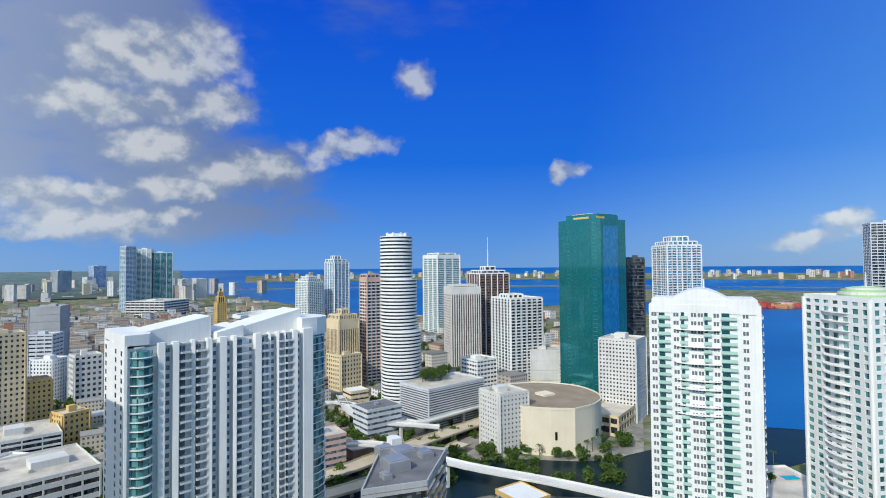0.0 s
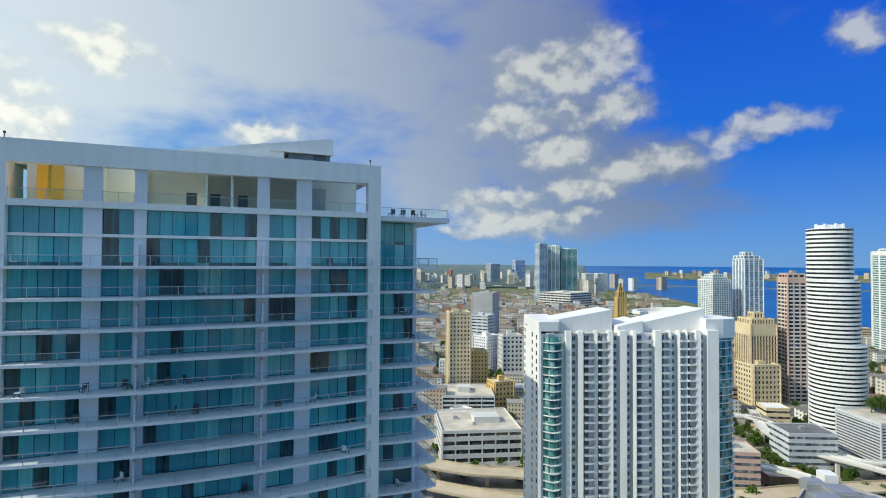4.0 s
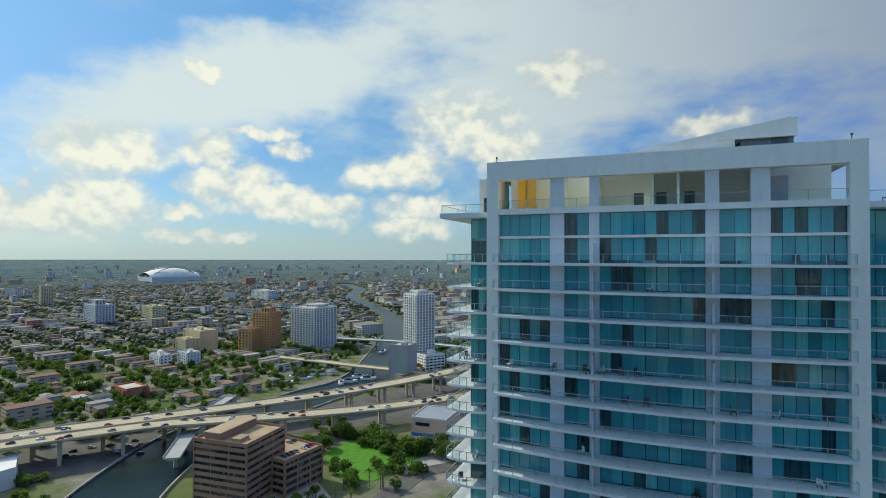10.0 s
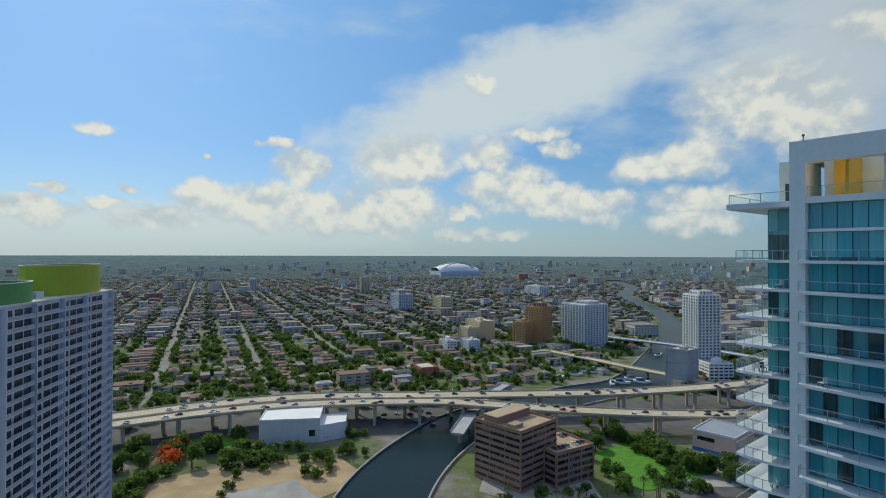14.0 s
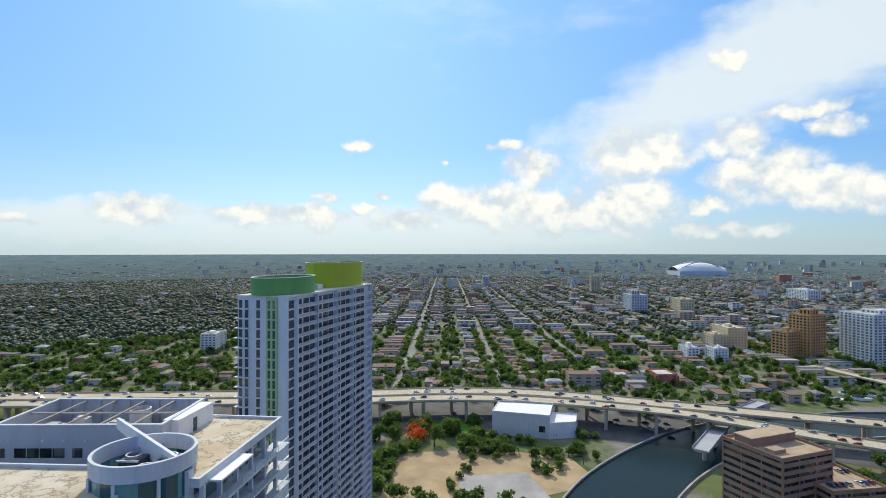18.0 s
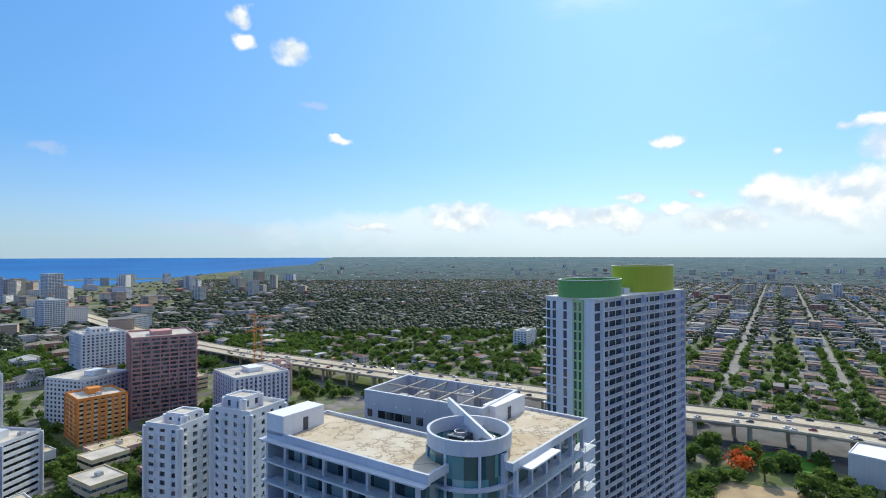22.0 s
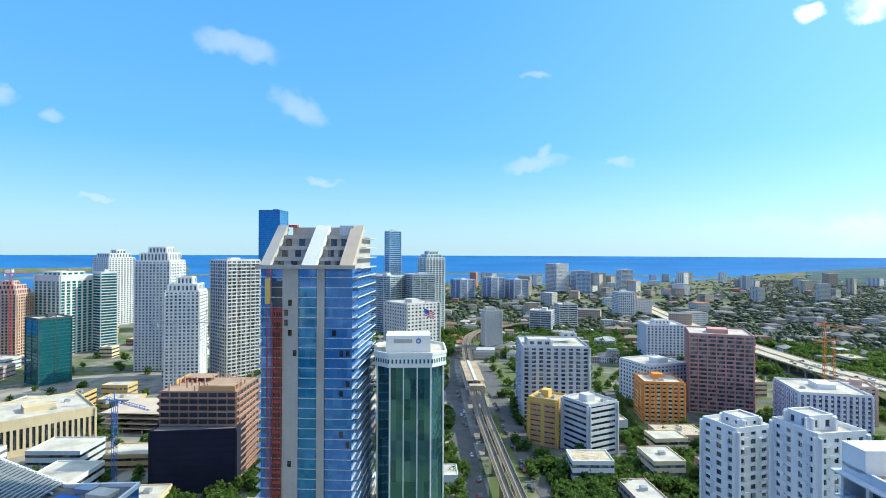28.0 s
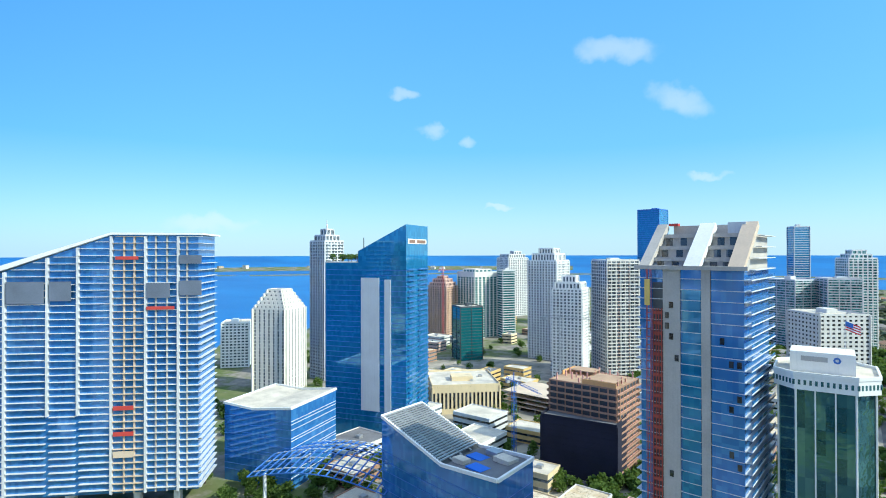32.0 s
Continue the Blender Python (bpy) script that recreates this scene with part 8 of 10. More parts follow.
def glass_boxes():
    """Two low blue glass blocks and the steel lattice canopy between them."""
    w = d = 42.2
    ox, oy, turn = face_frame(286.2, -127.6, -61.3, w, d)
    t = thing("glass_block", "low blue glass block with white floor lines and a folded roof", "office block", ox, oy, 0, turn)
    prof = [(0, 0), (d, 0), (d, 41), (d * 0.45, 38.4), (0, 40)]
    extruded("core", prof, 0.2, w - 0.2, BLUEGLASS, t)
    for z in (6, 9.2, 13, 16, 17.4, 21, 24.6, 26, 30.2, 33, 34.6):
        part("floor_line", [(d, 0.3, z, d + 0.14, w - 0.2, z + 0.28)], PALEGREY, t)
        part("floor_line", [(0, 0.05, z, d, 0.19, z + 0.16)], BLUEPAINT, t)
    extruded("roof_edge", [(-0.4, 40.0), (d * 0.45, 38.4), (d + 0.4, 41.0), (d + 0.4, 42.2), (d * 0.45, 39.6), (-0.4, 41.2)], -0.3, 0.5, WHITE, t)
    extruded("roof_edge", [(-0.4, 40.0), (d * 0.45, 39.2), (d + 0.4, 41.0), (d + 0.4, 42.2), (d * 0.45, 40.2), (-0.4, 41.2)], w - 0.5, w + 0.3, WHITE, t)
    part("roof_edge", [(d - 0.5, 0.5, 40.9, d + 0.41, w - 0.5, 42.1)], WHITE, t)
    part("roof_edge", [(-0.41, 0.5, 39.9, 0.5, w - 0.5, 41.1)], WHITE, t)
    extruded("roof", [(0.5, 40.05), (d * 0.45, 38.5), (d - 0.5, 41.05), (d - 0.5, 41.3), (d * 0.45, 38.8), (0.5, 40.3)], 0.5, w - 0.5, ROOF, t)
    # the second one, near: roof corners are known
    c = [(129.4, -134.9), (134.7, -160.0), (203.6, -160.5), (198.5, -134.3)]
    t = thing("glass_block", "low blue glass block with a dipped roof of open steel louvres", "office block", 0, 0, 0, 0)
    A, B, C, D = (Vector(p) for p in c)
    zs = (40.5, 40.5, 46.0, 46.0)
    mids = [(A.lerp(D, 0.42), 37.0), (B.lerp(C, 0.42), 37.0)]
    ring_top = [(A, 41.0), (B, 41.0), (mids[1][0], 38.0), (C, 47.5), (D, 47.5), (mids[0][0], 38.0)]
    n = 6
    verts = [(p.x, p.y, 0) for p, _ in ring_top] + [(p.x, p.y, z) for p, z in ring_top]
    faces = [(i, (i + 1) % n, n + (i + 1) % n, n + i) for i in range(n)] + [(n, n + 1, n + 2, n + 5), (n + 5, n + 2, n + 3, n + 4)]
    under("core", mesh_of("core", verts, faces, BLUEGLASS), t)
    for i in range(6):
        (p, z), (q, y) = ring_top[i], ring_top[(i + 1) % 6]
        v, f = sweep([(-0.6, 0), (0.4, 0), (0.4, 1.3), (-0.6, 1.3)], [(p.x, p.y, z), (q.x, q.y, y)], True)
        under("roof_edge", mesh_of("roof_edge", v, f, WHITE), t)
    for i in range(1, 26):
        s = i / 26
        p, q = mids[0][0].lerp(D, s), mids[1][0].lerp(C, s)
        z = 38.0 + 9.5 * s + 1.0
        v, f = sweep([(-0.35, 0), (0.35, 0), (0.35, 0.5), (-0.35, 0.5)], [(p.x, p.y, z), (q.x, q.y, z)], True)
        under("louvre", mesh_of("louvre", v, f, METAL), t)
    for s in (0.25, 0.5, 0.75):
        p, q = mids[0][0].lerp(mids[1][0], s), D.lerp(C, s)
        v, f = sweep([(-0.4, 0), (0.4, 0), (0.4, 0.4), (-0.4, 0.4)], [(p.x, p.y, 38.5), (q.x, q.y, 48.0)], True)
        under("louvre_beam", mesh_of("louvre_beam", v, f, METAL), t)
    v = [(mids[0][0].x, mids[0][0].y, 38.06), (mids[1][0].x, mids[1][0].y, 38.06), (C.x, C.y, 47.56), (D.x, D.y, 47.56)]
    under("roof_well", mesh_of("roof_well", v, [(0, 1, 2, 3)], STEEL), t)
    v = [(A.x, A.y, 41.1), (B.x, B.y, 41.1), (mids[1][0].x, mids[1][0].y, 38.1), (mids[0][0].x, mids[0][0].y, 38.1)]
    under("roof", mesh_of("roof", v, [(0, 1, 2, 3)], DARKROOF), t)
    for s, q, wd, mat in ((0.5, 0.25, 4, BLUETARP), (0.75, 0.6, 4, BLUETARP), (0.3, 0.7, 4, ROOF), (0.6, 0.85, 3, METAL), (0.85, 0.3, 3, ROOF)):
        p = A.lerp(mids[0][0], s).lerp(B.lerp(mids[1][0], s), q)
        z = 41.0 - 3.0 * s
        part("roof_sheet" if mat is BLUETARP else "machine", [(p.x - wd, p.y - wd * 0.7, z, p.x + wd, p.y + wd * 0.7, z + (0.6 if mat is BLUETARP else 1.8))], mat, t)
    for z in (5, 9, 13, 17, 21, 25, 29, 33):
        for p, q in ((A, B), (mids[0][0], A), (D, mids[0][0])):
            v, f = sweep([(-0.12, 0), (0.12, 0), (0.12, 0.2), (-0.12, 0.2)], [(p.x, p.y, z), (q.x, q.y, z)], True)
            under("floor_line", mesh_of("floor_line", v, f, BLUEPAINT), t)
    # lattice canopy
    t = thing("steel_canopy", "blue steel lattice canopy over a street between glass blocks", "canopy", 0, 0, 0)
    P, Q = Vector((205, -150)), Vector((262, -112))
    d = (Q - P).normalized()
    nrm = Vector((-d.y, d.x))
    pts = lambda u, v: (P.x + d.x * u + nrm.x * v, P.y + d.y * u + nrm.y * v, 19 + 5 * math.sin(math.pi * u / 68) - 0.12 * abs(v))
    for i in range(18):
        v, f = sweep([(-0.25, 0), (0.25, 0), (0.25, 0.5), (-0.25, 0.5)], [pts(i * 4.0, q) for q in (-22, -11, 0, 11, 22)], True)
        under("rib", mesh_of("rib", v, f, BLUEPAINT), t)
    for j in range(10):
        v, f = sweep([(-0.2, 0), (0.2, 0), (0.2, 0.4), (-0.2, 0.4)], [pts(i * 4.0, -22 + j * 4.9) for i in range(18)], True)
        under("purlin", mesh_of("purlin", v, f, BLUEPAINT if j % 2 else PALEGREY), t)
    for u, v in ((4, -20), (60, -20), (4, 20), (60, 20)):
        x, y, z = pts(u, v)
        part("column", [(x - 0.6, y - 0.6, 0, x + 0.6, y + 0.6, z)], PALEGREY, t)


glass_boxes()


def dark_bank():
    """The dark glass office tower with white bands and a roof sign."""
    x, y, turn, w, d, h = 48.6, -190.5, -165.7, 23.0, 24.0, 85.0
    t = thing("office_tower", "dark glass office tower with white vertical fins and a white crown", "tower", x, y, 0, turn)
    c = 4.5
    out = [(-w / 2 + c, -d / 2), (w / 2 - c, -d / 2), (w / 2, -d / 2 + c), (w / 2, d / 2 - c), (w / 2 - c, d / 2), (-w / 2 + c, d / 2), (-w / 2, d / 2 - c), (-w / 2, -d / 2 + c)]
    prism("core", inset(out, 0.25), 0, h - 4, glazing("dark_mirror_glass", (0.06, 0.16, 0.17), (0.11, 0.26, 0.26), (0.17, 0.36, 0.33), (2.4, 2.4, 7.0), rough=0.02, spec=1.0, metal=0.7, wave=0.3), t)
    for px, py, a in edge_points(out, 4.8):
        part("fin", [(-0.18, -0.12, 0, 0.18, 0.3, h - 4)], WHITE, t, at=(px, py, 0), turn=a)
    prism("crown", inset(out, -1.0), h - 4, h, WHITE, t)
    ring("parapet", inset(out, -1.2), 0.5, h, h + 1.0, WHITE, t)
    vent = boxes_mesh("vent", [(-0.3, -0.06, h - 2.6, 0.3, 0.06, h - 1.2)], DARKTEAL)
    for px, py, a in edge_points(inset(out, -1.0), 1.3):
        under("vent", vent, t, (px, py, 0), a)
    prism("roof", inset(out, -0.6), h, h + 0.2, ROOF, t)
    part("sign_box", [(-8.5, -7.5, h + 0.2, 7.0, 4, h + 6.0)], WHITE, t)
    part("sign_bar", [(-5.8, -7.62, h + 3.4, 0.6, -7.5, h + 4.8)], GREY, t)
    n = [(2.8 + 0.95 * math.cos(i * 0.7854), 0.95 * math.sin(i * 0.7854)) for i in range(8)]
    v, f = ring_geo(n, [(2.8 + (a - 2.8) * 0.5, b * 0.5) for a, b in n], 0, 0.12)
    under("sign_ring", mesh_of("sign_ring", [(a, -7.5 - c2, h + 4.1 + b) for a, b, c2 in v], f, BLUEPAINT), t)
    prism("podium", rect(34, 40, 2, 0), 0, 9, OFFWHITE, t)


dark_bank()


def green_glass_tower():
    t = thing("office_tower", "tall green glass office tower with a yellow roof sign", "tower", 384.2, 353.7, 0, 2.5)
    w, d, h, c = 40.3, 44.2, 160.0, 6.0
    out = [(-w / 2 + c, -d / 2), (w / 2, -d / 2), (w / 2, d / 2), (-w / 2, d / 2), (-w / 2, -d / 2 + c)]
    prism("core", out, 0, h, GREENGLASS, t)
    # the sky mirrored in this face is put in as a blue panel
    part("blue_panel", [(-w / 2 + c + 3, -d / 2 - 0.3, 6, w / 2 - 11, -d / 2 + 0.4, h - 6)], DEEPBLUE, t, "deep blue glass panel coloured like mirrored sky")
    line = mesh_of("floor_line", *ring_geo(inset(out, -0.08), inset(out, 0.2), 0, 0.3), DARKTEAL)
    for f in range(4, 45):
        under("floor_line", line, t, (0, 0, f * 3.55))
    for px, py, a in edge_points(out, 5.0):
        part("mullion", [(-0.08, -0.06, 0, 0.08, 0.2, h)], DARKTEAL, t, at=(px, py, 0), turn=a)
    prism("crown", inset(out, 5.0), h, h + 5.0, GREENGLASS, t)
    prism("crown", [(2, -16), (18, -16), (18, 16), (2, 16)], h, h + 4.0, GREENGLASS, t)
    part("sign_bar", [(-13.5, -17.2, h + 0.8, -2.5, -17.0, h + 2.6)], YELLOW, t)
    part("sign_bar", [(-15.4, -10, h + 0.8, -15.2, 8, h + 2.6)], YELLOW, t)
    part("roof_frame", [(-12, -12, h + 5.0, 10, 12, h + 5.8)], BEIGE, t)
    # terraced white steps beside its foot
    part("low_wing", [(12, -30, 0, 30, -22.2, 40)], BLUEPAINT, t)


green_glass_tower()


def striped_round_tower():
    t = thing("office_tower", "white and black striped round office tower in three tiers", "tower", 204.0, 399.0, 0, 0)
    dark = plain("black_window_band", (0.02, 0.022, 0.026), 0.15, 0.05, spec=0.7)
    z = 0.0
    for r, top, sx in ((16.5, 66.0, 4.0), (15.0, 108.0, 2.0), (13.4, 143.0, 0.0)):
        pts = [(sx + r * math.cos(radians(a)), r * math.sin(radians(a))) for a in range(0, 360, 9)]
        prism("core", inset(pts, 0.35), z, top, dark, t)
        band = mesh_of("spandrel", *ring_geo(pts, inset(pts, 0.5), 0, 1.55), WHITE)
        n = int((top - z) / 2.65)
        for i in range(n):
            under("spandrel", band, t, (0, 0, z + i * (top - z) / n))
        prism("tier_roof", pts, top, top + 0.6, WHITE, t)
        z = top + 0.6
    for i in range(8):
        a = i * 0.785
        part("crown_frame", [(8 * math.cos(a) - 0.6, 8 * math.sin(a) - 0.6, z, 8 * math.cos(a) + 0.6, 8 * math.sin(a) + 0.6, z + 3.2)], WHITE, t)
    part("machine_room", [(-5, -5, z, 5, 5, z + 2.6)], WHITE, t)


striped_round_tower()

t = tower("parking_garage", "grey louvred parking garage with trees on its roof", 224.5, 361, 10, 58, 34, 29.5, PALEGREY, STEEL, floor=1.7, band=0.8, bay=60, pier=0.4, plant=False, category="garage")
for i, (a, b) in enumerate(((215, 372), (222, 376), (230, 372), (226, 366), (218, 365), (236, 378), (210, 367))):
    tree(a, b, 1.0, 300 + i, z=29.6, label="leafy tree on a garage roof")

t = thing("concert_hall", "round beige concert hall with a flat brown roof", "hall", 0, 0, 0)
hall = [(228, 266), (250, 246), (270, 248), (286, 257), (296, 273), (298, 294), (284, 316), (256, 326), (234, 312)]
hall = [p[:2] for p in smooth_line(hall[1:-1] + [(250, 322)], 4.0)] + [(228, 304), (226, 268), (238, 255)]
HALLWALL = plain("cream_hall_stone", (0.76, 0.68, 0.52), 0.85, 0.06, streak=0.08)
prism("hall_wall", hall, 0, 29, HALLWALL, t)
ring("parapet", inset(hall, -0.2), 0.7, 28.5, 30.0, HALLWALL, t)
prism("roof", inset(hall, 0.6), 29, 29.3, plain("brown_roof_gravel", (0.30, 0.24, 0.17), 0.95, 0.2), t)
part("roof_drum", [(256, 280, 29.3, 266, 290, 30.6)], HALLWALL, t)
v, f = sweep([(-0.2, 0), (0.2, 0), (0.2, 4), (-0.2, 4)], [(270.5, 247.6, 9), (286.5, 256.4, 9)], True)
under("window", mesh_of("window", v, f, DARKGLASS), t)
part("window", [(240.0, 252.5, 10, 241.2, 254.6, 15)], DARKGLASS, t, turn=0)
t = tower("hotel_terrace", "low beige hotel terrace with a deep colonnade", 318, 276, 22, 44, 24, 13, BEIGE, DARKGLASS, floor=6.5, band=2.2, bay=6, pier=1.2, plant=False, category="terrace")

t = thing("office_block", "dark glass riverside office block with machines on its roof", "office block", 88, 174, 0, 0)
near = [(68, 158), (89, 153), (111, 176), (94, 196)]
prism("core", inset(near, 0.3), 0, 49.5, DARKGLASS, t)
for i in range(14):
    ring("spandrel", near, 0.5, 2 + i * 3.5, 3.1 + i * 3.5, GREY, t, at=(-88, -174, 0))
for o in t.children:
    if o.name.startswith("core"):
        o.location = (-88, -174, 0)
prism("roof", inset(near, 0.4), 49.5, 49.8, DARKROOF, t, at=(-88, -174, 0))
ring("parapet", near, 0.5, 48.8, 50.6, GREY, t, at=(-88, -174, 0))
for a, b, c2, d2, h in ((82, 166, 90, 174, 3.4), (90, 176, 98, 184, 2.4), (78, 162, 81, 166, 1.6), (98, 172, 103, 178, 1.8), (86, 182, 92, 187, 2.8)):
    part("roof_machine", [(a, b, 49.8, c2, d2, 49.8 + h), (a + 0.6, b + 0.6, 49.8 + h, c2 - 0.6, d2 - 0.6, 50.3 + h)], METAL, t, at=(-88, -174, 0))
part("stair_house", [(94, 188, 49.8, 98, 193, 53.5)], WHITE, t, at=(-88, -174, 0))


SEAGREEN = plain("pale_sea_green_glass_panel", (0.42, 0.62, 0.54), 0.25, 0.12, spec=0.7)
PANEGREY = glazing("curtained_window", (0.16, 0.18, 0.19), (0.34, 0.36, 0.36), (0.52, 0.52, 0.50), (1.9, 1.9, 2.95), shares=(0.3, 0.7))


def white_pair():
    """Two bright white condo towers at the river mouth."""
    t = thing("condo_tower", "bright white condo tower with green balconies and a curved crown", "tower", 190.9, 121.5, 0, -57.5)
    w, d, h, FL = 36.1, 24.0, 105.0, 2.95
    x0 = -w / 2
    part("body", [(x0, -d / 2, 0, x0 + w, d / 2, h)], WHITE, t)
    s = w / 199.0
    bal = []
    for a, b in ((17, 40), (58, 72), (100, 114), (130, 158)):
        wd = (b - a) * s
        bal.append((x0 + a * s, boxes_mesh("balcony", [(0, -1.0, 0, wd, 0.0, 0.22), (0, -1.0, 0.22, wd, -0.93, 1.15)], SEAGREEN), boxes_mesh("window", [(0.3, -0.04, 0.3, wd * 0.55, 0.06, 2.4)], TEALPALE)))
    win = boxes_mesh("window", [(0, -0.05, 0.8, 0.75, 0.06, 2.2), (0.95, -0.05, 0.8, 1.7, 0.06, 2.2)], PANEGREY)
    side = boxes_mesh("balcony", [(0, -4, 0, 1.3, 3, 0.22), (1.22, -4, 0.22, 1.3, 3, 1.2)], WHITE)
    for f in range(34):
        z = 2.5 + f * FL
        for x, b, g in bal:
            under("balcony", b, t, (x, -d / 2, z)), under("window", g, t, (x, -d / 2, z))
        for a in (5, 46, 78, 90, 118, 168):
            under("window", win, t, (x0 + a * s, -d / 2, z))
        under("balcony", side, t, (w / 2, 0, z))
    arc = [(x0 + 50 * s + i * (80 * s) / 12, -d / 2 - 0.6 - 1.4 * math.sin(math.pi * i / 12)) for i in range(13)]
    am = mesh_of("curved_balcony", *prism_geo(arc + [(x0 + 130 * s, -d / 2), (x0 + 50 * s, -d / 2)], 0, 0.3), WHITE)
    for z in (66, 69, 75, 78, 84, 90, 96):
        under("curved_balcony", am, t, (0, 0, z))
    part("crown", [(x0 + 1, -d / 2 + 0.2, h, w / 2 - 1, d / 2 - 1, h + 2.0)], WHITE, t)
    n = 14
    prof = [(x0 + 42 * s, h + 2.0)] + [(x0 + 42 * s + 105 * s * i / n, h + 2.0 + 3.6 * math.sin(math.pi * i / n)) for i in range(1, n)] + [(x0 + 147 * s, h + 2.0)]
    extruded("curved_crown", prof, -d / 2 + 0.3, d / 2 - 3, WHITE, t)
    part("crown_block", [(x0 + 8 * s, -d / 2 - 0.3, h - 3, x0 + 44 * s, -d / 2, h + 2.5)], WHITE, t)
    part("crown_block", [(x0 + 145 * s, -d / 2 - 0.3, h - 3, x0 + 190 * s, -d / 2, h + 2.5)], WHITE, t)
    part("spire", [(0.3, -0.2, h + 5.4, 0.7, 0.2, h + 9.0)], WHITE, t)
    t2 = tower("condo_tower", "bright white condo tower with round balconies and a domed crown", 229.0, 83.7, -26.9, 24.1, 29.0, 107, WHITE, TEALPALE, floor=3.0, band=1.15, bay=4.2, pier=1.7, plant=False)
    pts = [(0.6 + 9 * math.cos(radians(a)), 9 * math.sin(radians(a))) for a in range(0, 360, 15)]
    for i in range(6):
        r = math.cos(i * 0.26)
        prism("dome_ring", [(x * r, y * r) for x, y in pts], 107.5 + 3.8 * math.sin(i * 0.26), 107.5 + 3.8 * math.sin((i + 1) * 0.26), OFFWHITE if i % 2 else LIMEWALL, t2)
    part("spire", [(-0.15, -0.15, 111, 0.15, 0.15, 116)], WHITE, t2)
    arc = [(-12.05 - 0.4 - 1.6 * math.sin(math.pi * i / 10), -6 + 1.2 * i) for i in range(11)]
    am = mesh_of("balcony", *prism_geo(([(-12.0, -6.0)] + arc + [(-12.0, 6.0)])[::-1], 0, 0.3), WHITE)
    arc2 = [(-8 + 1.6 * i, -14.5 - 0.4 - 1.6 * math.sin(math.pi * i / 10)) for i in range(11)]
    am2 = mesh_of("balcony", *prism_geo([(-8, -14.5)] + arc2 + [(8, -14.5)], 0, 0.3), WHITE)
    for i in range(33):
        under("balcony", am, t2, (0, 0, 3 + i * 3.1)), under("balcony", am2, t2, (0, 0, 3 + i * 3.1))
    p = tower("podium", "white pool deck podium between two condo towers", 281, 140, -27, 34, 40, 12, WHITE, DARKGLASS, floor=4, band=1.8, bay=5, pier=0.8, plant=False, category="podium")
    q = thing("pool", "turquoise swimming pool on a podium deck", "pool", 292, 141, 12.1, -27)
    part("water", [(-4, -2.5, 0, 4, 2.5, 0.25)], POOL, q)
    part("coping", [(-5, -3.5, -0.08, 5, 3.5, 0.1)], PINK, q)
    for i, (a, b) in enumerate(((283, 150), (288, 132), (298, 133), (300, 148), (277, 143), (286, 156))):
        palm(a, b, 0.7, i) if i % 2 else tree(a, b, 0.5, 500 + i, z=12.2)


white_pair()


# -- viaducts --
def viaduct(name, line, width, label, material, step=24.0, rails=False, kind="structure"):
    t = thing(name, label, "viaduct", kind=kind)
    w = width / 2
    swept("deck", [(-w, 0), (w, 0), (w, -0.5), (w * 0.45, -1.5), (-w * 0.45, -1.5), (-w, -0.5)], line, material, t)
    for sgn in (-1, 1):
        swept("parapet", [(sgn * w - 0.15, 0.004), (sgn * w + 0.15, 0.004), (sgn * w + 0.15, 0.9), (sgn * w - 0.15, 0.9)], line, material, t)
    if rails:
        for o in (-w * 0.65, -w * 0.3, w * 0.3, w * 0.65):
            swept("rail", [(o - 0.12, 0.02), (o + 0.12, 0.02), (o + 0.12, 0.22), (o - 0.12, 0.22)], line, STEEL, t)
    col = boxes_mesh("pier", [(-0.9, -0.9, 0, 0.9, 0.9, 1)], material)
    dist, last = step * 0.6, Vector(line[0])
    for p in line[1:]:
        p = Vector(p)
        dist += (p - last).length
        if dist > step:
            dist = 0
            under("pier", col, t, (p.x, p.y, 0)).scale = (1, 1, p.z - 1.4)
        last = p
    return t


viaduct("tramway_river", smooth_line([(262, 40, 14), (232, 105, 14), (202, 166, 14), (184, 202, 14), (168, 229, 14), (158, 250, 14), (150, 280, 13), (137, 306, 12), (112, 320, 11), (70, 326, 10)], 8), 7.5, "pale concrete tramway viaduct crossing the river", OFFWHITE, 36)
viaduct("tramway_loop", smooth_line([(120, 420, 10), (158, 420, 10), (172, 392, 10), (179, 360, 10), (186, 335, 10), (215, 338, 10), (250, 347, 10), (312, 358, 10), (351, 358, 10), (420, 345, 10)], 8), 6.5, "pale concrete tramway viaduct bending between towers", OFFWHITE, 26)
viaduct("tramway_curve", smooth_line([(171, 441, 10), (158, 386, 10), (164, 352, 10), (181, 331, 10), (196, 320, 9)], 8), 6.0, "narrow curved tramway viaduct", OFFWHITE, 26)
viaduct("ramp_river", smooth_line([(-330, 400, 12), (-180, 340, 11), (-46, 297, 8), (-1, 295, 7), (60, 290, 6), (106, 288, 6), (134, 296, 6), (164, 305, 6), (235, 326, 5), (300, 345, 4)], 10), 13, "pale concrete highway ramp leading downtown", DECK, 26)
viaduct("ramp_low", smooth_line([(-300, 372, 12), (-170, 318, 10), (-46, 275, 6), (20, 266, 5), (97, 266, 5), (140, 274, 5), (200, 296, 4)], 10), 11, "lower pale concrete highway ramp", DECK, 26)
RAIL = smooth_line([(-22, -80, 10), (-8, -160, 10), (14, -246, 10), (30, -312, 10), (45, -376, 10), (62, -462, 10), (83, -570, 10), (98, -665, 10), (97, -740, 10), (72, -800, 10), (30, -860, 10), (-60, -950, 10)], 9)
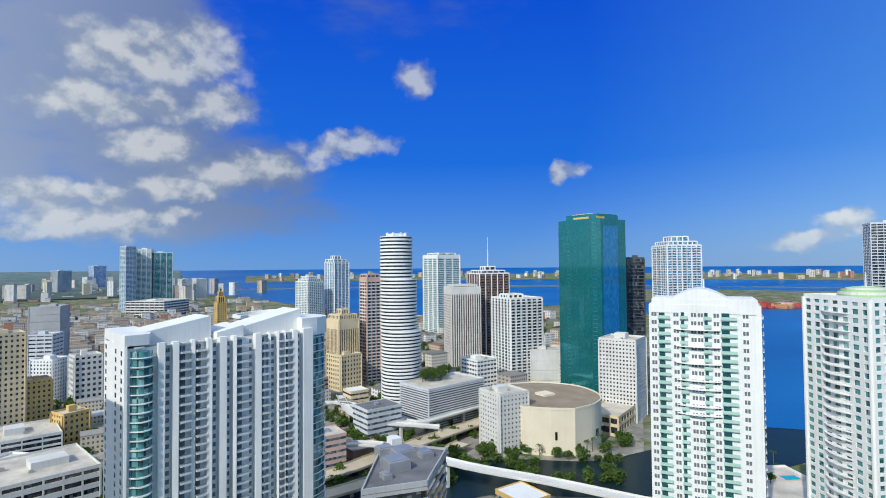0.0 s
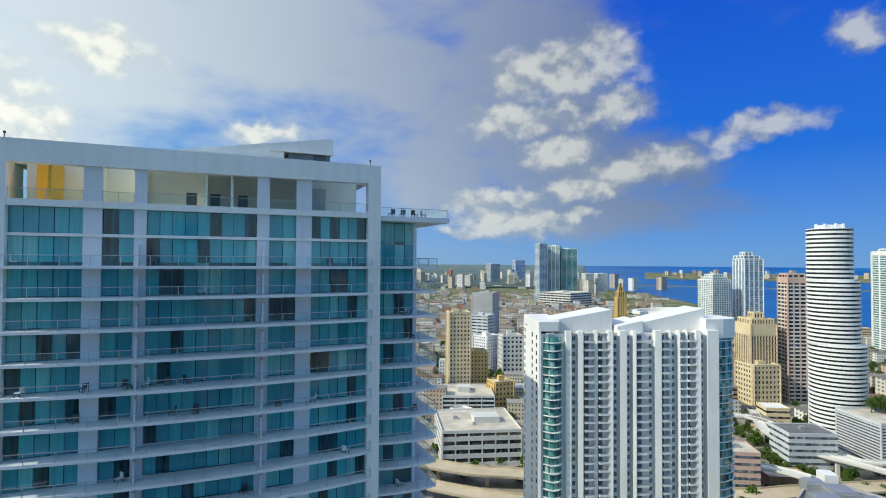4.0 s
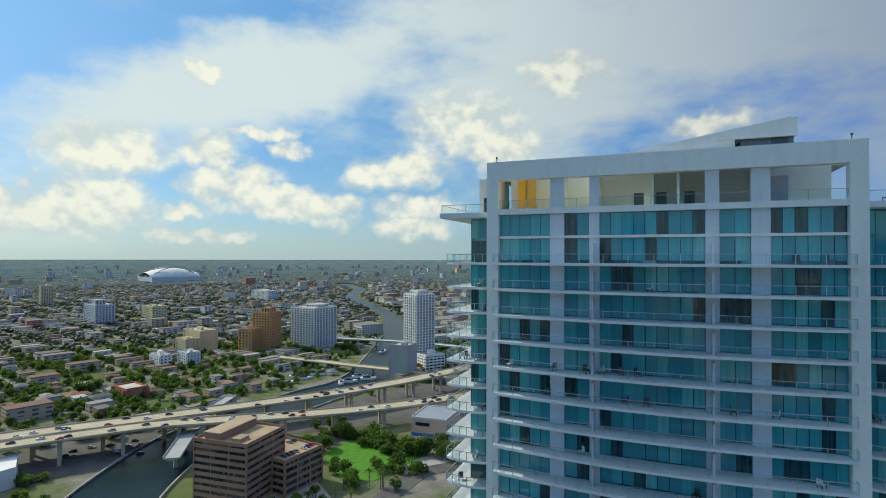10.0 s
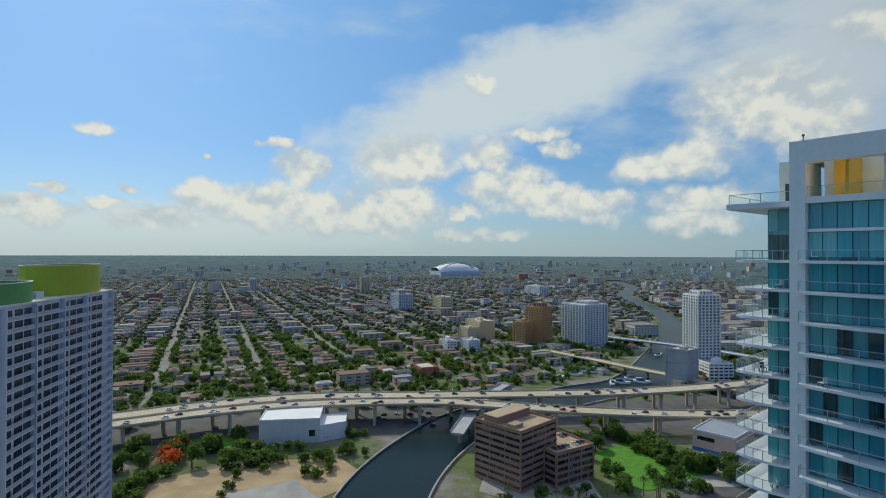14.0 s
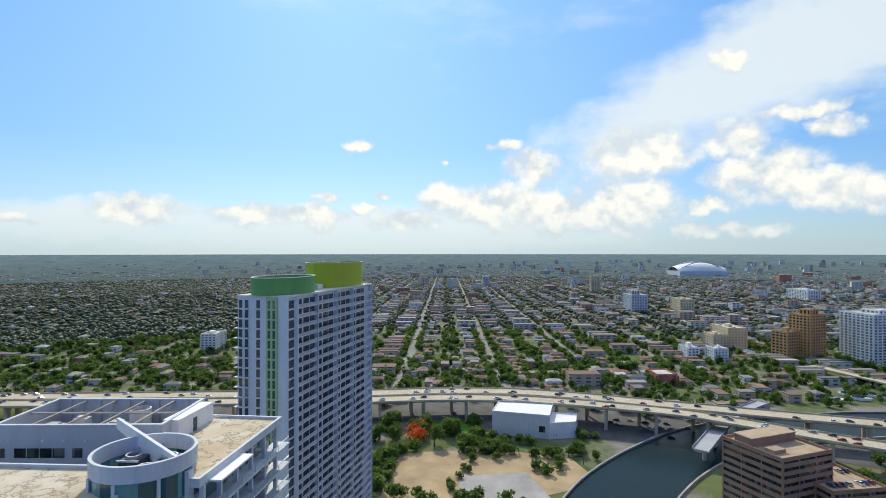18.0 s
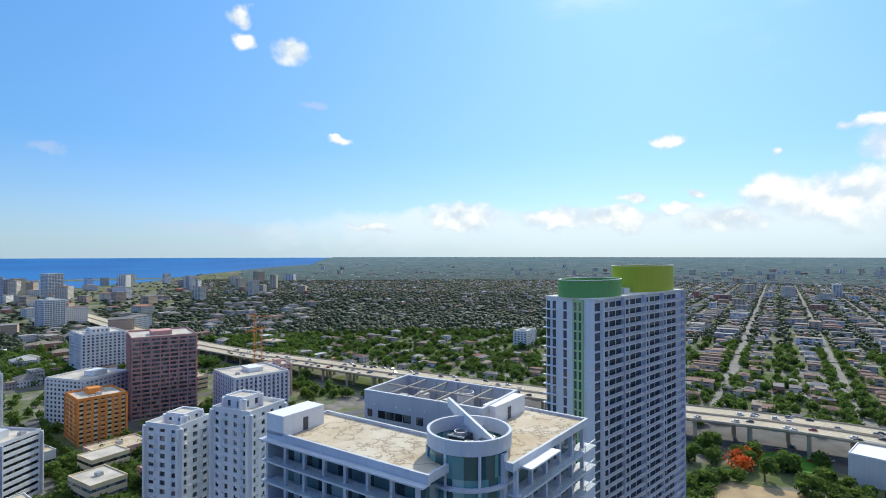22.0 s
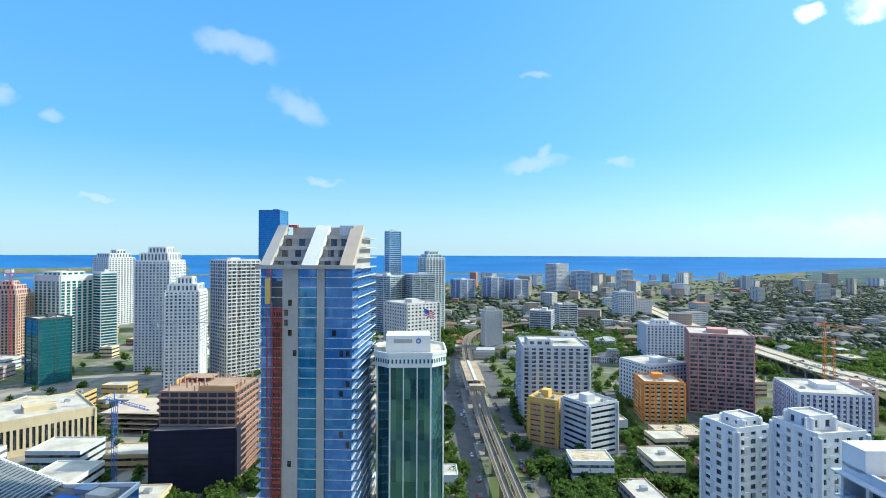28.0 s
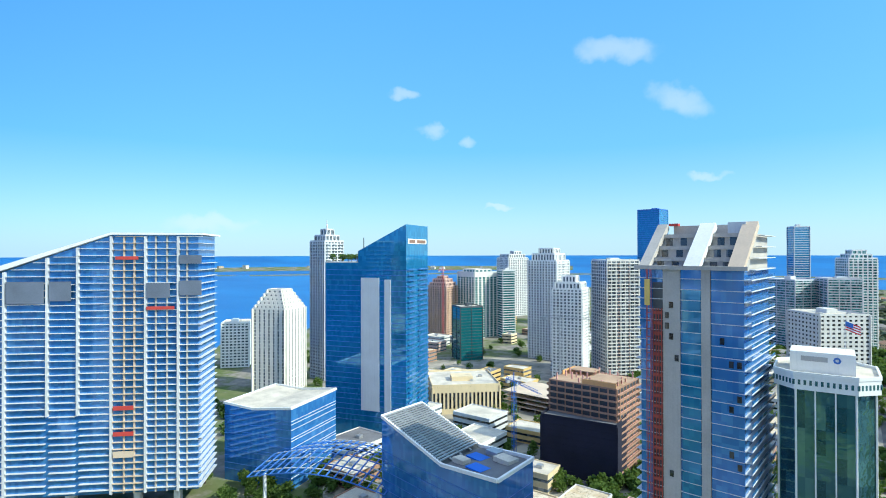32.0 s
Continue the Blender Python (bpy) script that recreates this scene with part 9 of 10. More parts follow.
for name, o in (("rail_viaduct_east", 2.9), ("rail_viaduct_west", -2.9)):
    pts = []
    for i, q in enumerate(RAIL):
        d = Vector(RAIL[min(i + 1, len(RAIL) - 1)]) - Vector(RAIL[max(i - 1, 0)])
        nrm = Vector((-d.y, d.x, 0)).normalized()
        pts.append((q[0] + nrm.x * o, q[1] + nrm.y * o, q[2]))
    viaduct(name, pts, 4.2, "narrow beige concrete metro viaduct with its track", TRACKBED, 25, rails=True)
t = thing("rail_station", "elevated metro station with a long pale canopy roof", "station", 66, -478, 10, -77)
part("platform", [(-42, -8, -1.6, 42, -5.2, 0.9)], DECK, t)
part("platform", [(-42, 5.2, -1.6, 42, 8, 0.9)], DECK, t)
part("canopy", [(-40, -7.4, 5.2, 40, 7.4, 5.7)], TANROOF, t)
part("canopy_ridge", [(-40, -1.2, 5.7, 40, 1.2, 6.3)], OFFWHITE, t)
for u in range(-36, 40, 12):
    part("canopy_post", [(u, -7, 0.9, u + 0.5, -6.5, 5.2), (u, 6.5, 0.9, u + 0.5, 7, 5.2)], OFFWHITE, t)
part("station_hall", [(-50, -6, -10, -43, 6, 4)], DECK, t)

# -- streets of the south and north --
strip("road_south_east", smooth_line([(10, -160, 13), (34, -263, 13), (58, -364, 13), (77, -450, 13), (108, -600, 13), (112, -760, 12)]), ASPHALT, 0.16, "asphalt street beside the metro viaduct", "road")
strip("road_south_west", smooth_line([(-32, -170, 14), (-4, -272, 14), (9, -314, 14), (25, -384, 14), (42, -460, 14), (64, -570, 13)]), ASPHALT, 0.16, "asphalt street on the far side of the metro viaduct", "road")
for i, (p, q, w) in enumerate((((-260, -345, ), (330, -345), 11), ((-260, -480), (420, -480), 11), ((-250, -235), (330, -235), 11), ((120, -230), (140, -640), 10), ((230, -230), (255, -700), 11), ((-110, -240), (-95, -640), 10), ((-260, -600), (450, -610), 10), ((20, 330), (430, 470), 11), ((0, 400), (420, 560), 10), ((90, 300), (40, 820), 10), ((190, 420), (140, 900), 10), ((290, 330), (250, 900), 10), ((-60, 390), (330, 700), 9), ((-180, 330), (10, 345), 9))):
    strip(f"road_city_{i + 1}", [(*p, w), (*[(a + b) / 2 for a, b in zip(p, q)], w), (*q, w)], ASPHALT, 0.17 + 0.004 * i, "grey asphalt city street", "road")

# -- cranes --
def crane(x, y, h, jib, turn, material, label):
    t = thing("tower_crane", label, "crane", x, y, 0, turn, "tower cranes")
    legs = [(a, b, 0, a + 0.22, b + 0.22, h) for a in (-1, 0.8) for b in (-1, 0.8)]
    part("mast", legs, material, t)
    brace = boxes_mesh("brace", [(-1, -1, 0, 1, -0.85, 0.18), (-1, 0.85, 0, 1, 1, 0.18), (-1, -1, 0, -0.85, 1, 0.18), (0.85, -1, 0, 1, 1, 0.18)], material)
    for i in range(int(h / 3.5)):
        under("brace", brace, t, (0, 0, 1 + i * 3.5))
    part("jib", [(-jib * 0.3, -0.6, h, jib, -0.45, h + 0.25), (-jib * 0.3, 0.45, h, jib, 0.6, h + 0.25), (-jib * 0.3, -0.1, h + 1.3, jib * 0.9, 0.1, h + 1.5)] + [(q, -0.1, h, q + 0.15, 0.1, h + 1.4) for q in np.arange(-jib * 0.3, jib * 0.9, 2.2)], material, t)
    part("counterweight", [(-jib * 0.3, -0.9, h - 2.2, -jib * 0.22, 0.9, h)], GREY, t)
    part("cab", [(0.9, 0.6, h - 1.9, 2.4, 1.9, h - 0.1)], OFFWHITE, t)
    part("apex", [(-0.2, -0.2, h + 0.2, 0.2, 0.2, h + 5.5)], material, t)
    return t


crane(245, -322, 72, 46, 200, METAL, "slim blue-grey tower crane over a building site")
crane(212, -235, 45, 30, 160, BLUEPAINT, "blue tower crane beside a low building site")
crane(232, -470, 122, 30, 150, METAL, "tower crane on a concrete tower shell")
crane(218, -585, 140, 18, 60, BLUEPAINT, "far blue tower crane above the roofs")
crane(-205, -455, 66, 26, 120, ORANGE, "orange tower crane beside a red-brown tower shell")
crane(-232, -500, 48, 24, 30, ORANGE, "orange tower crane over a building site")
crane(548, -468, 96, 20, 250, REDTARP, "red tower crane beside a pink tower")
for a, b, c2, d2, h in ((-228, -486, -196, -462, 14), (236, -350, 292, -312, 13)):
    t = thing("site_frame", "raw concrete frame of a building site", "building site", (a + c2) / 2, (b + d2) / 2, 0, 8)
    w, d = c2 - a, d2 - b
    for i in range(4):
        part("floor_slab", [(-w / 2, -d / 2, 3.4 * i + 3, w / 2, d / 2, 3.4 * i + 3.35)], TAN, t)
        for q in range(5):
            for s in (-1, 1):
                part("column", [(-w / 2 + 1 + q * (w - 2.6) / 4, s * (d / 2 - 1) - 0.3, 3.4 * i + (3.35 if i else 0) - (0.4 if i else 0), -w / 2 + 1.6 + q * (w - 2.6) / 4, s * (d / 2 - 1) + 0.3, 3.4 * i + 3)], TAN, t)

# -- the near western ground: lawn, sand, car park, warehouse, shop --
def patch(name, pts, material, z, label, category):
    v = [(x, y, z) for x, y in pts]
    return tagged(new(name, mesh_of(name, v, [tuple(range(len(v)))], material)), label, category, kind="structure")


patch("lawn_park", [(-310, 140), (-326, 176), (-300, 190), (-272, 192), (-256, 145), (-268, 132)], LAWN, 0.2, "bright green park lawn", "lawn")
patch("lawn_small", [(-340, -117), (-368, -112), (-381, -75), (-356, -68), (-342, -91)], LAWN, 0.2, "bright green grass patch beside the highway", "lawn")
patch("lawn_south", [(-131, -431), (-168, -444), (-160, -421), (-128, -410)], LAWN, 0.24, "bright green sports lawn", "lawn")
patch("sand_lot", [(-246, -98), (-304, -112), (-326, -54), (-322, -10), (-292, 6), (-262, -30)], SAND, 0.18, "bare sandy building lot", "ground")
patch("car_park", [(-282, -67), (-296, -33), (-268, -18), (-250, -60)], PAVING, 0.24, "pale paved car park", "ground")
patch("under_highway", [(-330, -330), (-352, -330), (-425, -100), (-425, 60), (-400, 120), (-360, 120), (-362, -20), (-362, -120)], ASPHALT, 0.14, "dark asphalt lot under the highway", "ground")
patch("under_ramps", [(-362, 120), (-402, 120), (-430, 330), (-440, 440), (-318, 440), (-322, 250)], ASPHALT, 0.13, "worn asphalt lots under the highway ramps", "ground")
patch("pavement_quay", [(-268, 60), (-300, 72), (-336, 96), (-330, 128), (-250, 118), (-240, 90)], PAVING, 0.16, "pale paving round an office block", "pavement")
patch("pavement_shop", [(-262, 140), (-252, 205), (-305, 262), (-330, 250), (-322, 215), (-270, 190)], PAVING, 0.15, "pale paved yard of a shop", "pavement")
strip("road_park", [(-225, 120, 12), (-250, 170, 12), (-246, 220, 12), (-262, 280, 12)], ASPHALT, 0.19, "asphalt street past the park", "road")
strip("road_sandlot", [(-240, -120, 9), (-300, -130, 9), (-350, -142, 9)], STREETMAT, 0.19, "pale street beside the sandy lot", "road")

t = thing("warehouse", "white warehouse with a flat roof by the highway", "warehouse", 0, 0, 0)
q = [(-352.6, -61.7), (-352.0, -24.5), (-382.0, -24.0), (-382.6, -61.2)]
prism("wall", q, 0, 14.5, OFFWHITE, t)
prism("roof", inset(q, 0.4), 14.5, 14.8, WHITE, t)
ring("parapet", q, 0.4, 14.2, 15.4, WHITE, t)
prism("low_wing", [(-352.0, -24.5), (-359.4, -8.3), (-383.4, -7.8), (-376.0, -24.1)], 0, 10.5, WHITE, t)
prism("window", [(-352.0, -31.2), (-351.9, -27.2), (-352.2, -27.2), (-352.3, -31.2)], 4, 8, DARKGLASS, t)
t = thing("shop", "pink flat-roofed shop with a blue base band", "shop", 0, 0, 0)
q = [(-307, 203), (-287, 217), (-303, 242), (-324, 227)]
prism("wall", q, 2.2, 12, PINK, t)
prism("base_band", inset(q, -0.1), 0, 2.2, BLUEPAINT, t)
prism("roof", inset(q, 0.4), 12, 12.2, plain("grey_roof_sheet", (0.30, 0.33, 0.38), 0.7, 0.1), t)
ring("parapet", inset(q, -0.05), 0.5, 11.6, 12.8, OFFWHITE, t)
v, f = sweep([(-0.1, 0), (0.1, 0), (0.1, 2.2), (-0.1, 2.2)], [(-304.6, 204.6, 7), (-296.5, 210.3, 7)], True)
under("window", mesh_of("window", v, f, DARKGLASS), t)
# quay walls of the river
for sgn in (-1, 1):
    pts = [Vector(p) for p in smooth_line([(x, y, w) for x, y, w in WEST_RIVER[:8]], 10)]
    line = []
    for i, p in enumerate(pts):
        d = pts[min(i + 1, len(pts) - 1)] - pts[max(i - 1, 0)]
        nrm = Vector((-d.y, d.x, 0)).normalized()
        line.append((p.x + sgn * nrm.x * p.z / 2, p.y + sgn * nrm.y * p.z / 2, 0))
    ob = swept("quay_wall", [(-0.5, 0), (0.5, 0), (0.5, 1.4), (-0.5, 1.4)], line, PAVING)
    tagged(ob, "pale concrete quay wall along the river", "quay", kind="structure")
# boats moored along the river
HULLS = [mesh_of("hull", *loft_x([(-5.0, 1.3, 0.1, 1.3), (1.5, 1.6, 0.0, 1.4), (4.2, 0.9, 0.2, 1.6), (5.6, 0.12, 0.8, 1.8)]), WHITE)]
CABIN = mesh_of("cabin", *loft_x([(-3.2, 1.0, 1.3, 2.6), (0.4, 1.05, 1.35, 2.8), (2.2, 0.8, 1.4, 1.6)]), GREYGLASS)
for i, (x, y) in enumerate([(-519, 206), (-509, 210), (-523, 225), (-518, 232), (-533, 247), (-483, 257), (-471, 240), (-471, 260), (-640, 357), (-695, 393), (-760, 436), (-826, 479), (-593, 348), (-496, 189), (-471, 231), (-920, 524)]):
    t = thing("boat", "white motor boat moored on the river", "boat", x, y, 0.25, (i * 37) % 40 + (35 if i < 9 else 120), "moored boats")
    t.scale = (1.5, 1.5, 1.5)
    under("hull", HULLS[0], t)
    under("cabin", CABIN, t)
# drawbridge and stadium
viaduct("bridge_river", smooth_line([(-330, 60, 9), (-372, 78, 9), (-412, 98, 9), (-450, 124, 8)], 8), 9, "low grey bridge over the river", GREY, 22)
viaduct("bridge_first", smooth_line([(-620, 214, 6), (-550, 246, 7), (-503, 268, 7), (-450, 296, 7), (-400, 318, 6)], 8), 12, "low concrete drawbridge over the river", DECK, 24)
viaduct("bridge_second", smooth_line([(-740, 300, 7), (-692, 329, 8), (-595, 391, 9), (-520, 430, 8)], 8), 11, "pale blue drawbridge over the river", PALEGREY, 24)
t = thing("stadium", "white domed stadium with curved roof ribs", "stadium", -2870, 506, 0, 10)
t.scale = (0.95, 0.98, 0.92)
n = 14
verts, faces = [], []
for i in range(n + 1):
    for j in range(25):
        u, a = i / n, math.pi * j / 24
        verts.append((-115 + 230 * u, 95 * math.cos(a) * (0.75 + 0.25 * math.sin(math.pi * u)), 28 + 44 * math.sin(a) * (0.45 + 0.55 * math.sin(math.pi * u))))
for i in range(n):
    for j in range(24):
        a = i * 25 + j
        faces.append((a, a + 1, a + 26, a + 25))
under("roof", mesh_of("roof", verts, faces, WHITE, True), t).rotation_euler = (0, 0, radians(90))
part("wall", [(-95, -112, 0, 95, 112, 28)], PALEGREY, t)
for j in (-60, 0, 60):
    v, f = sweep([(-3, 0), (3, 0), (3, 4), (-3, 4)], [(j, -112 + 224 * i / 16, 30 + 43 * math.sin(math.pi * i / 16)) for i in range(17)], True)
    under("rib", mesh_of("rib", v, f, METAL), t)

# -- trees near the camera --
rnd = random.Random(31)


def scatter(n, inside, size, seed, palms=0.0):
    """Trees at random places in a box (x0, y0, x1, y1), clear of water and of the decks."""
    r2 = random.Random(seed)
    x0, y0, x1, y1 = inside
    for i in range(n):
        x, y = r2.uniform(x0, x1), r2.uniform(y0, y1)
        if river_gap(x, y) < 6 or highway_gap(x, y) < 13:
            continue
        if r2.random() < palms:
            palm(x, y, r2.uniform(0.8, 1.15), i)
        else:
            tree(x, y, r2.uniform(*size), seed * 100 + i)


scatter(9, (-344, 120, -312, 180), (0.9, 1.3), 1)
scatter(8, (-282, 178, -258, 206), (0.9, 1.3), 2)
scatter(16, (-262, 100, -236, 150), (0.5, 0.8), 3, 0.8)
scatter(14, (-350, -135, -318, -60), (0.9, 1.4), 4)
scatter(8, (-250, -150, -228, -95), (0.8, 1.2), 5)
scatter(14, (-330, -10, -300, 16), (0.5, 0.9), 6, 0.4)
scatter(14, (-252, 60, -228, 100), (0.6, 0.9), 8, 0.7)
scatter(12, (-262, 192, -248, 250), (0.4, 0.6), 9)
scatter(14, (-90, -330, -20, -285), (0.7, 1.1), 10)
scatter(14, (-130, -395, -70, -345), (0.7, 1.1), 11)
scatter(10, (-40, -300, -14, -250), (0.5, 0.8), 12, 0.3)
scatter(26, (240, -372, 312, -300), (0.8, 1.2), 13)
scatter(10, (205, -330, 240, -285), (0.7, 1.0), 14)
scatter(10, (60, -640, 140, -560), (0.8, 1.1), 15)
scatter(10, (165, 262, 215, 300), (0.7, 1.0), 16)
scatter(24, (205, 240, 300, 262), (0.6, 0.9), 17, 0.25)
scatter(8, (150, 300, 190, 335), (0.7, 1.0), 18)
scatter(14, (300, 160, 345, 215), (0.5, 0.8), 19, 0.4)
scatter(10, (250, -110, 300, -80), (0.6, 0.9), 20)
for i, (x, y) in enumerate(((-331, -110), (-337, -107), (-324, -105), (-344, -106))):
    tree(x, y, 1.15, 900 + i, FLAMES, "flame tree covered in orange-red blossom")

# -- arena, old spire tower, port and flag --
t = thing("arena", "white round arena with a swept roof edge by the bay", "arena", 276, 1153, 0)
oval = [(56 * math.cos(i * math.pi / 24), 46 * math.sin(i * math.pi / 24)) for i in range(48)]
prism("wall", inset(oval, 4.0), 0, 17, OFFWHITE, t)
ring("glass_band", inset(oval, 3.8), 0.5, 3, 9, GREYGLASS, t)
v, f = ring_geo(oval, inset(oval, 8.0), 17, 26)
under("roof_edge", mesh_of("roof_edge", [(x, y, z + (x * 0.06 if z > 20 else 0)) for x, y, z in v], f, WHITE), t)
prism("roof", inset(oval, 8.1), 17.1, 20, ROOF, t)
t = tower("spire_tower", "slim tan stone tower with a tiered spire", 187, 1097, 10, 17, 17, 52, OCHRE, DARKGLASS, floor=3.6, band=1.6, bay=3.4, pier=1.7, crown=((0.7, 12, 0, 0), (0.45, 9, 0, 0), (0.2, 7, 0, 0)))
rnd = random.Random(64)
BOXPAINT = [plain("container_paint", c, 0.6, 0.15, island=0.2) for c in ((0.45, 0.08, 0.06), (0.60, 0.58, 0.54), (0.10, 0.20, 0.42), (0.48, 0.24, 0.10))]
for i in range(34):
    u = rnd.random()
    t = thing("container_stack", "stack of steel freight containers on the port island", "containers", 1474 + (89) * u + rnd.uniform(-30, 60), 776 + (-69) * u + rnd.uniform(-30, 60), 1.2, rnd.choice((0, 90)), "containers of the port")
    part("container", [(-18, -6, 2.6 * j, 18, 6, 2.6 * j + 2.5) for j in range(rnd.randint(2, 5))], rnd.choice(BOXPAINT), t)
t = thing("flag_pole", "striped flag on a tall white pole on a roof", "flag", 43.8, -191.0, 94.4, -167)
part("pole", [(-0.08, -0.08, -6, 0.08, 0.08, 6.2)], WHITE, t)
stripes = [plain("flag_red", (0.55, 0.03, 0.05), 0.8), plain("flag_white", (0.8, 0.8, 0.8), 0.8)]
for j in range(7):
    v, f = sweep([(0, 0), (0, -0.36)], [(0.1 + 0.6 * i, 0.18 * math.sin(i * 1.3), 5.4 - 0.36 * j - 0.24 * i) for i in range(7)])
    under("stripe", mesh_of("stripe", v, f, stripes[j % 2]), t)
v, f = sweep([(0.03, 0), (0.03, -1.4), (-0.03, -1.4), (-0.03, 0)], [(0.1 + 0.6 * i, 0.18 * math.sin(i * 1.3), 5.42 - 0.24 * i) for i in range(4)], True)
under("canton", mesh_of("canton", v, f, BLUEPAINT), t)

# -- low blocks that fill the city between the towers --
TAKEN = [(o.location.x, o.location.y, 26.0) for o in scene.objects if o.parent is None and o.get("category") in ("tower", "garage", "terrace", "hall", "office block", "podium", "building site")]
INFILL = [(OFFWHITE, "cream"), (PALEGREY, "grey"), (BEIGE, "beige"), (PINK, "pink"), (BEIGE, "beige"), (WHITE, "white"), (OCHRE, "ochre"), (TERRA, "brick-red")]
rnd = random.Random(77)
made = 0
for _ in range(1500):
    if made > 150:
        break
    az = rnd.choice((rnd.uniform(-52, 12), rnd.uniform(153, 240), rnd.uniform(196, 240)))
    d = 235 / (1 - rnd.random() * 0.78)
    p = bearing(az) * d
    w, dd, h = rnd.uniform(13, 30), rnd.uniform(13, 30), rnd.choice((5, 7, 8, 9, 12, 16, 22))
    if az > 100:
        h = min(h, 12)
        if d > along(SHORE_SOUTH)(az) - 60 if az > 148 else False:
            continue
    elif d > along(SHORE)(az) - 60 if az < -7 else False:
        continue
    reach = max(w, dd) * 0.6
    if any(math.hypot(p.x - a, p.y - b) < c2 + reach for a, b, c2 in TAKEN):
        continue
    if min(math.hypot(p.x - a, p.y - b) for a, b, _ in RAIL) < reach + 16 or highway_gap(p.x, p.y) < reach + 14 or river_gap(p.x, p.y) < reach:
        continue
    if any(math.hypot(p.x - a, p.y - b) < reach + 34 for a, b, _ in EAST_RIVER) or (240 < p.x < 312 and -372 < p.y < -300):
        continue
    if -14 < az < 12 and d < 330 or (az < -14 and az > -40 and d < 330):
        continue
    TAKEN.append((p.x, p.y, reach))
    m, word = rnd.choice(INFILL)
    made += 1
    t = thing("low_block", f"low {word} city block with a flat roof", "building", p.x, p.y, 0, (rnd.uniform(-3, 3) + (4 if az < 60 else 13)), "low city blocks")
    part("wall", [(-w / 2, -dd / 2, 0, w / 2, dd / 2, h)], m, t)
    rr = rect(w, dd)
    ring("parapet", inset(rr, -0.1), 0.4, h - 0.3, h + 0.7, m, t)
    prism("roof", inset(rr, 0.3), h, h + 0.15, rnd.choice((ROOF, ROOFDIRT, WHITE, DARKROOF)), t)
    fl = max(1, int(h / 3.6))
    verts, faces = [], []
    for i in range(fl):
        g, b = ring_geo(inset(rr, -0.06), inset(rr, 0.24), i * h / fl + 1.0, i * h / fl + 2.4)
        faces += [tuple(q + len(verts) for q in e) for e in b]
        verts += g
    under("glazing", mesh_of("glazing", verts, faces, DARKGLASS if rnd.random() < 0.5 else GREYGLASS), t)
    if rnd.random() < 0.6:
        part("roof_unit", [(-2, -1.5, h + 0.15, 1, 1.5, h + 1.8)], METAL, t)

# -- gardens and street trees of the city, as one wood --
rnd = random.Random(91)
spots = []
for az0, az1, d0, d1, n in ((150, 214, 230, 900, 2600), (196, 250, 240, 800, 700), (-50, 10, 300, 1200, 500), (-12, 30, 400, 900, 200)):
    for _ in range(n):
        az, d = rnd.uniform(az0, az1), d0 / (1 - rnd.random() * (1 - d0 / d1))
        q = bearing(az) * d
        if any(math.hypot(q.x - a, q.y - b) < c2 - 2 for a, b, c2 in TAKEN) or min(math.hypot(q.x - a, q.y - b) for a, b, _ in RAIL) < 21:
            continue
        if highway_gap(q.x, q.y) < 20 or river_gap(q.x, q.y) < 6 or (az > 148 and d > along(SHORE_SOUTH)(az) - 20):
            continue
        if az < -7 and d > along(SHORE)(az) - 20:
            continue
        spots.append((q.x, q.y, rnd.uniform(2.4, 4.6)))
near_spots = [q for q in spots if math.hypot(q[0], q[1]) < 720]
spots = [q for q in spots if math.hypot(q[0], q[1]) >= 720]
# rows of trees along lots, lawns and streets: ends, number, size, spread
TREE_ROWS = []
TREE_ROWS += [(-389, -143, -392, -127, 7, 4.5, 4), (-343, -111, -342, -39, 14, 3.6, 4), (-290, -113, -317, -105, 8, 4.0, 5), (-294, -26, -338, -8, 8, 3.6, 4)]
TREE_ROWS += [(-363, -148, -410, -150, 6, 3.6, 5), (-309, -50, -343, -79, 5, 3.0, 3), (-340, 156, -317, 171, 8, 3.8, 4), (-316, 176, -271, 187, 12, 4.4, 4)]
TREE_ROWS += [(-268, 153, -252, 171, 8, 4.0, 4), (-294, 136, -257, 134, 7, 3.4, 4), (-388, -123, -363, -71, 10, 3.8, 5), (-349, -143, -365, -110, 10, 4.0, 5)]
TREE_ROWS += [(-313, -71, -331, -53, 6, 3.6, 4), (-349, 132, -361, 181, 8, 4.0, 4), (-305, 168, -278, 175, 8, 3.6, 4), (-330, 44, -391, 77, 8, 3.4, 4)]
TREE_ROWS += [(-297, -134, -344, -130, 8, 4.0, 5), (-256, -109, -305, -117, 7, 3.6, 4), (-357, -20, -358, 5, 6, 3.4, 4), (-471, -200, -434, -81, 18, 4.0, 6)]
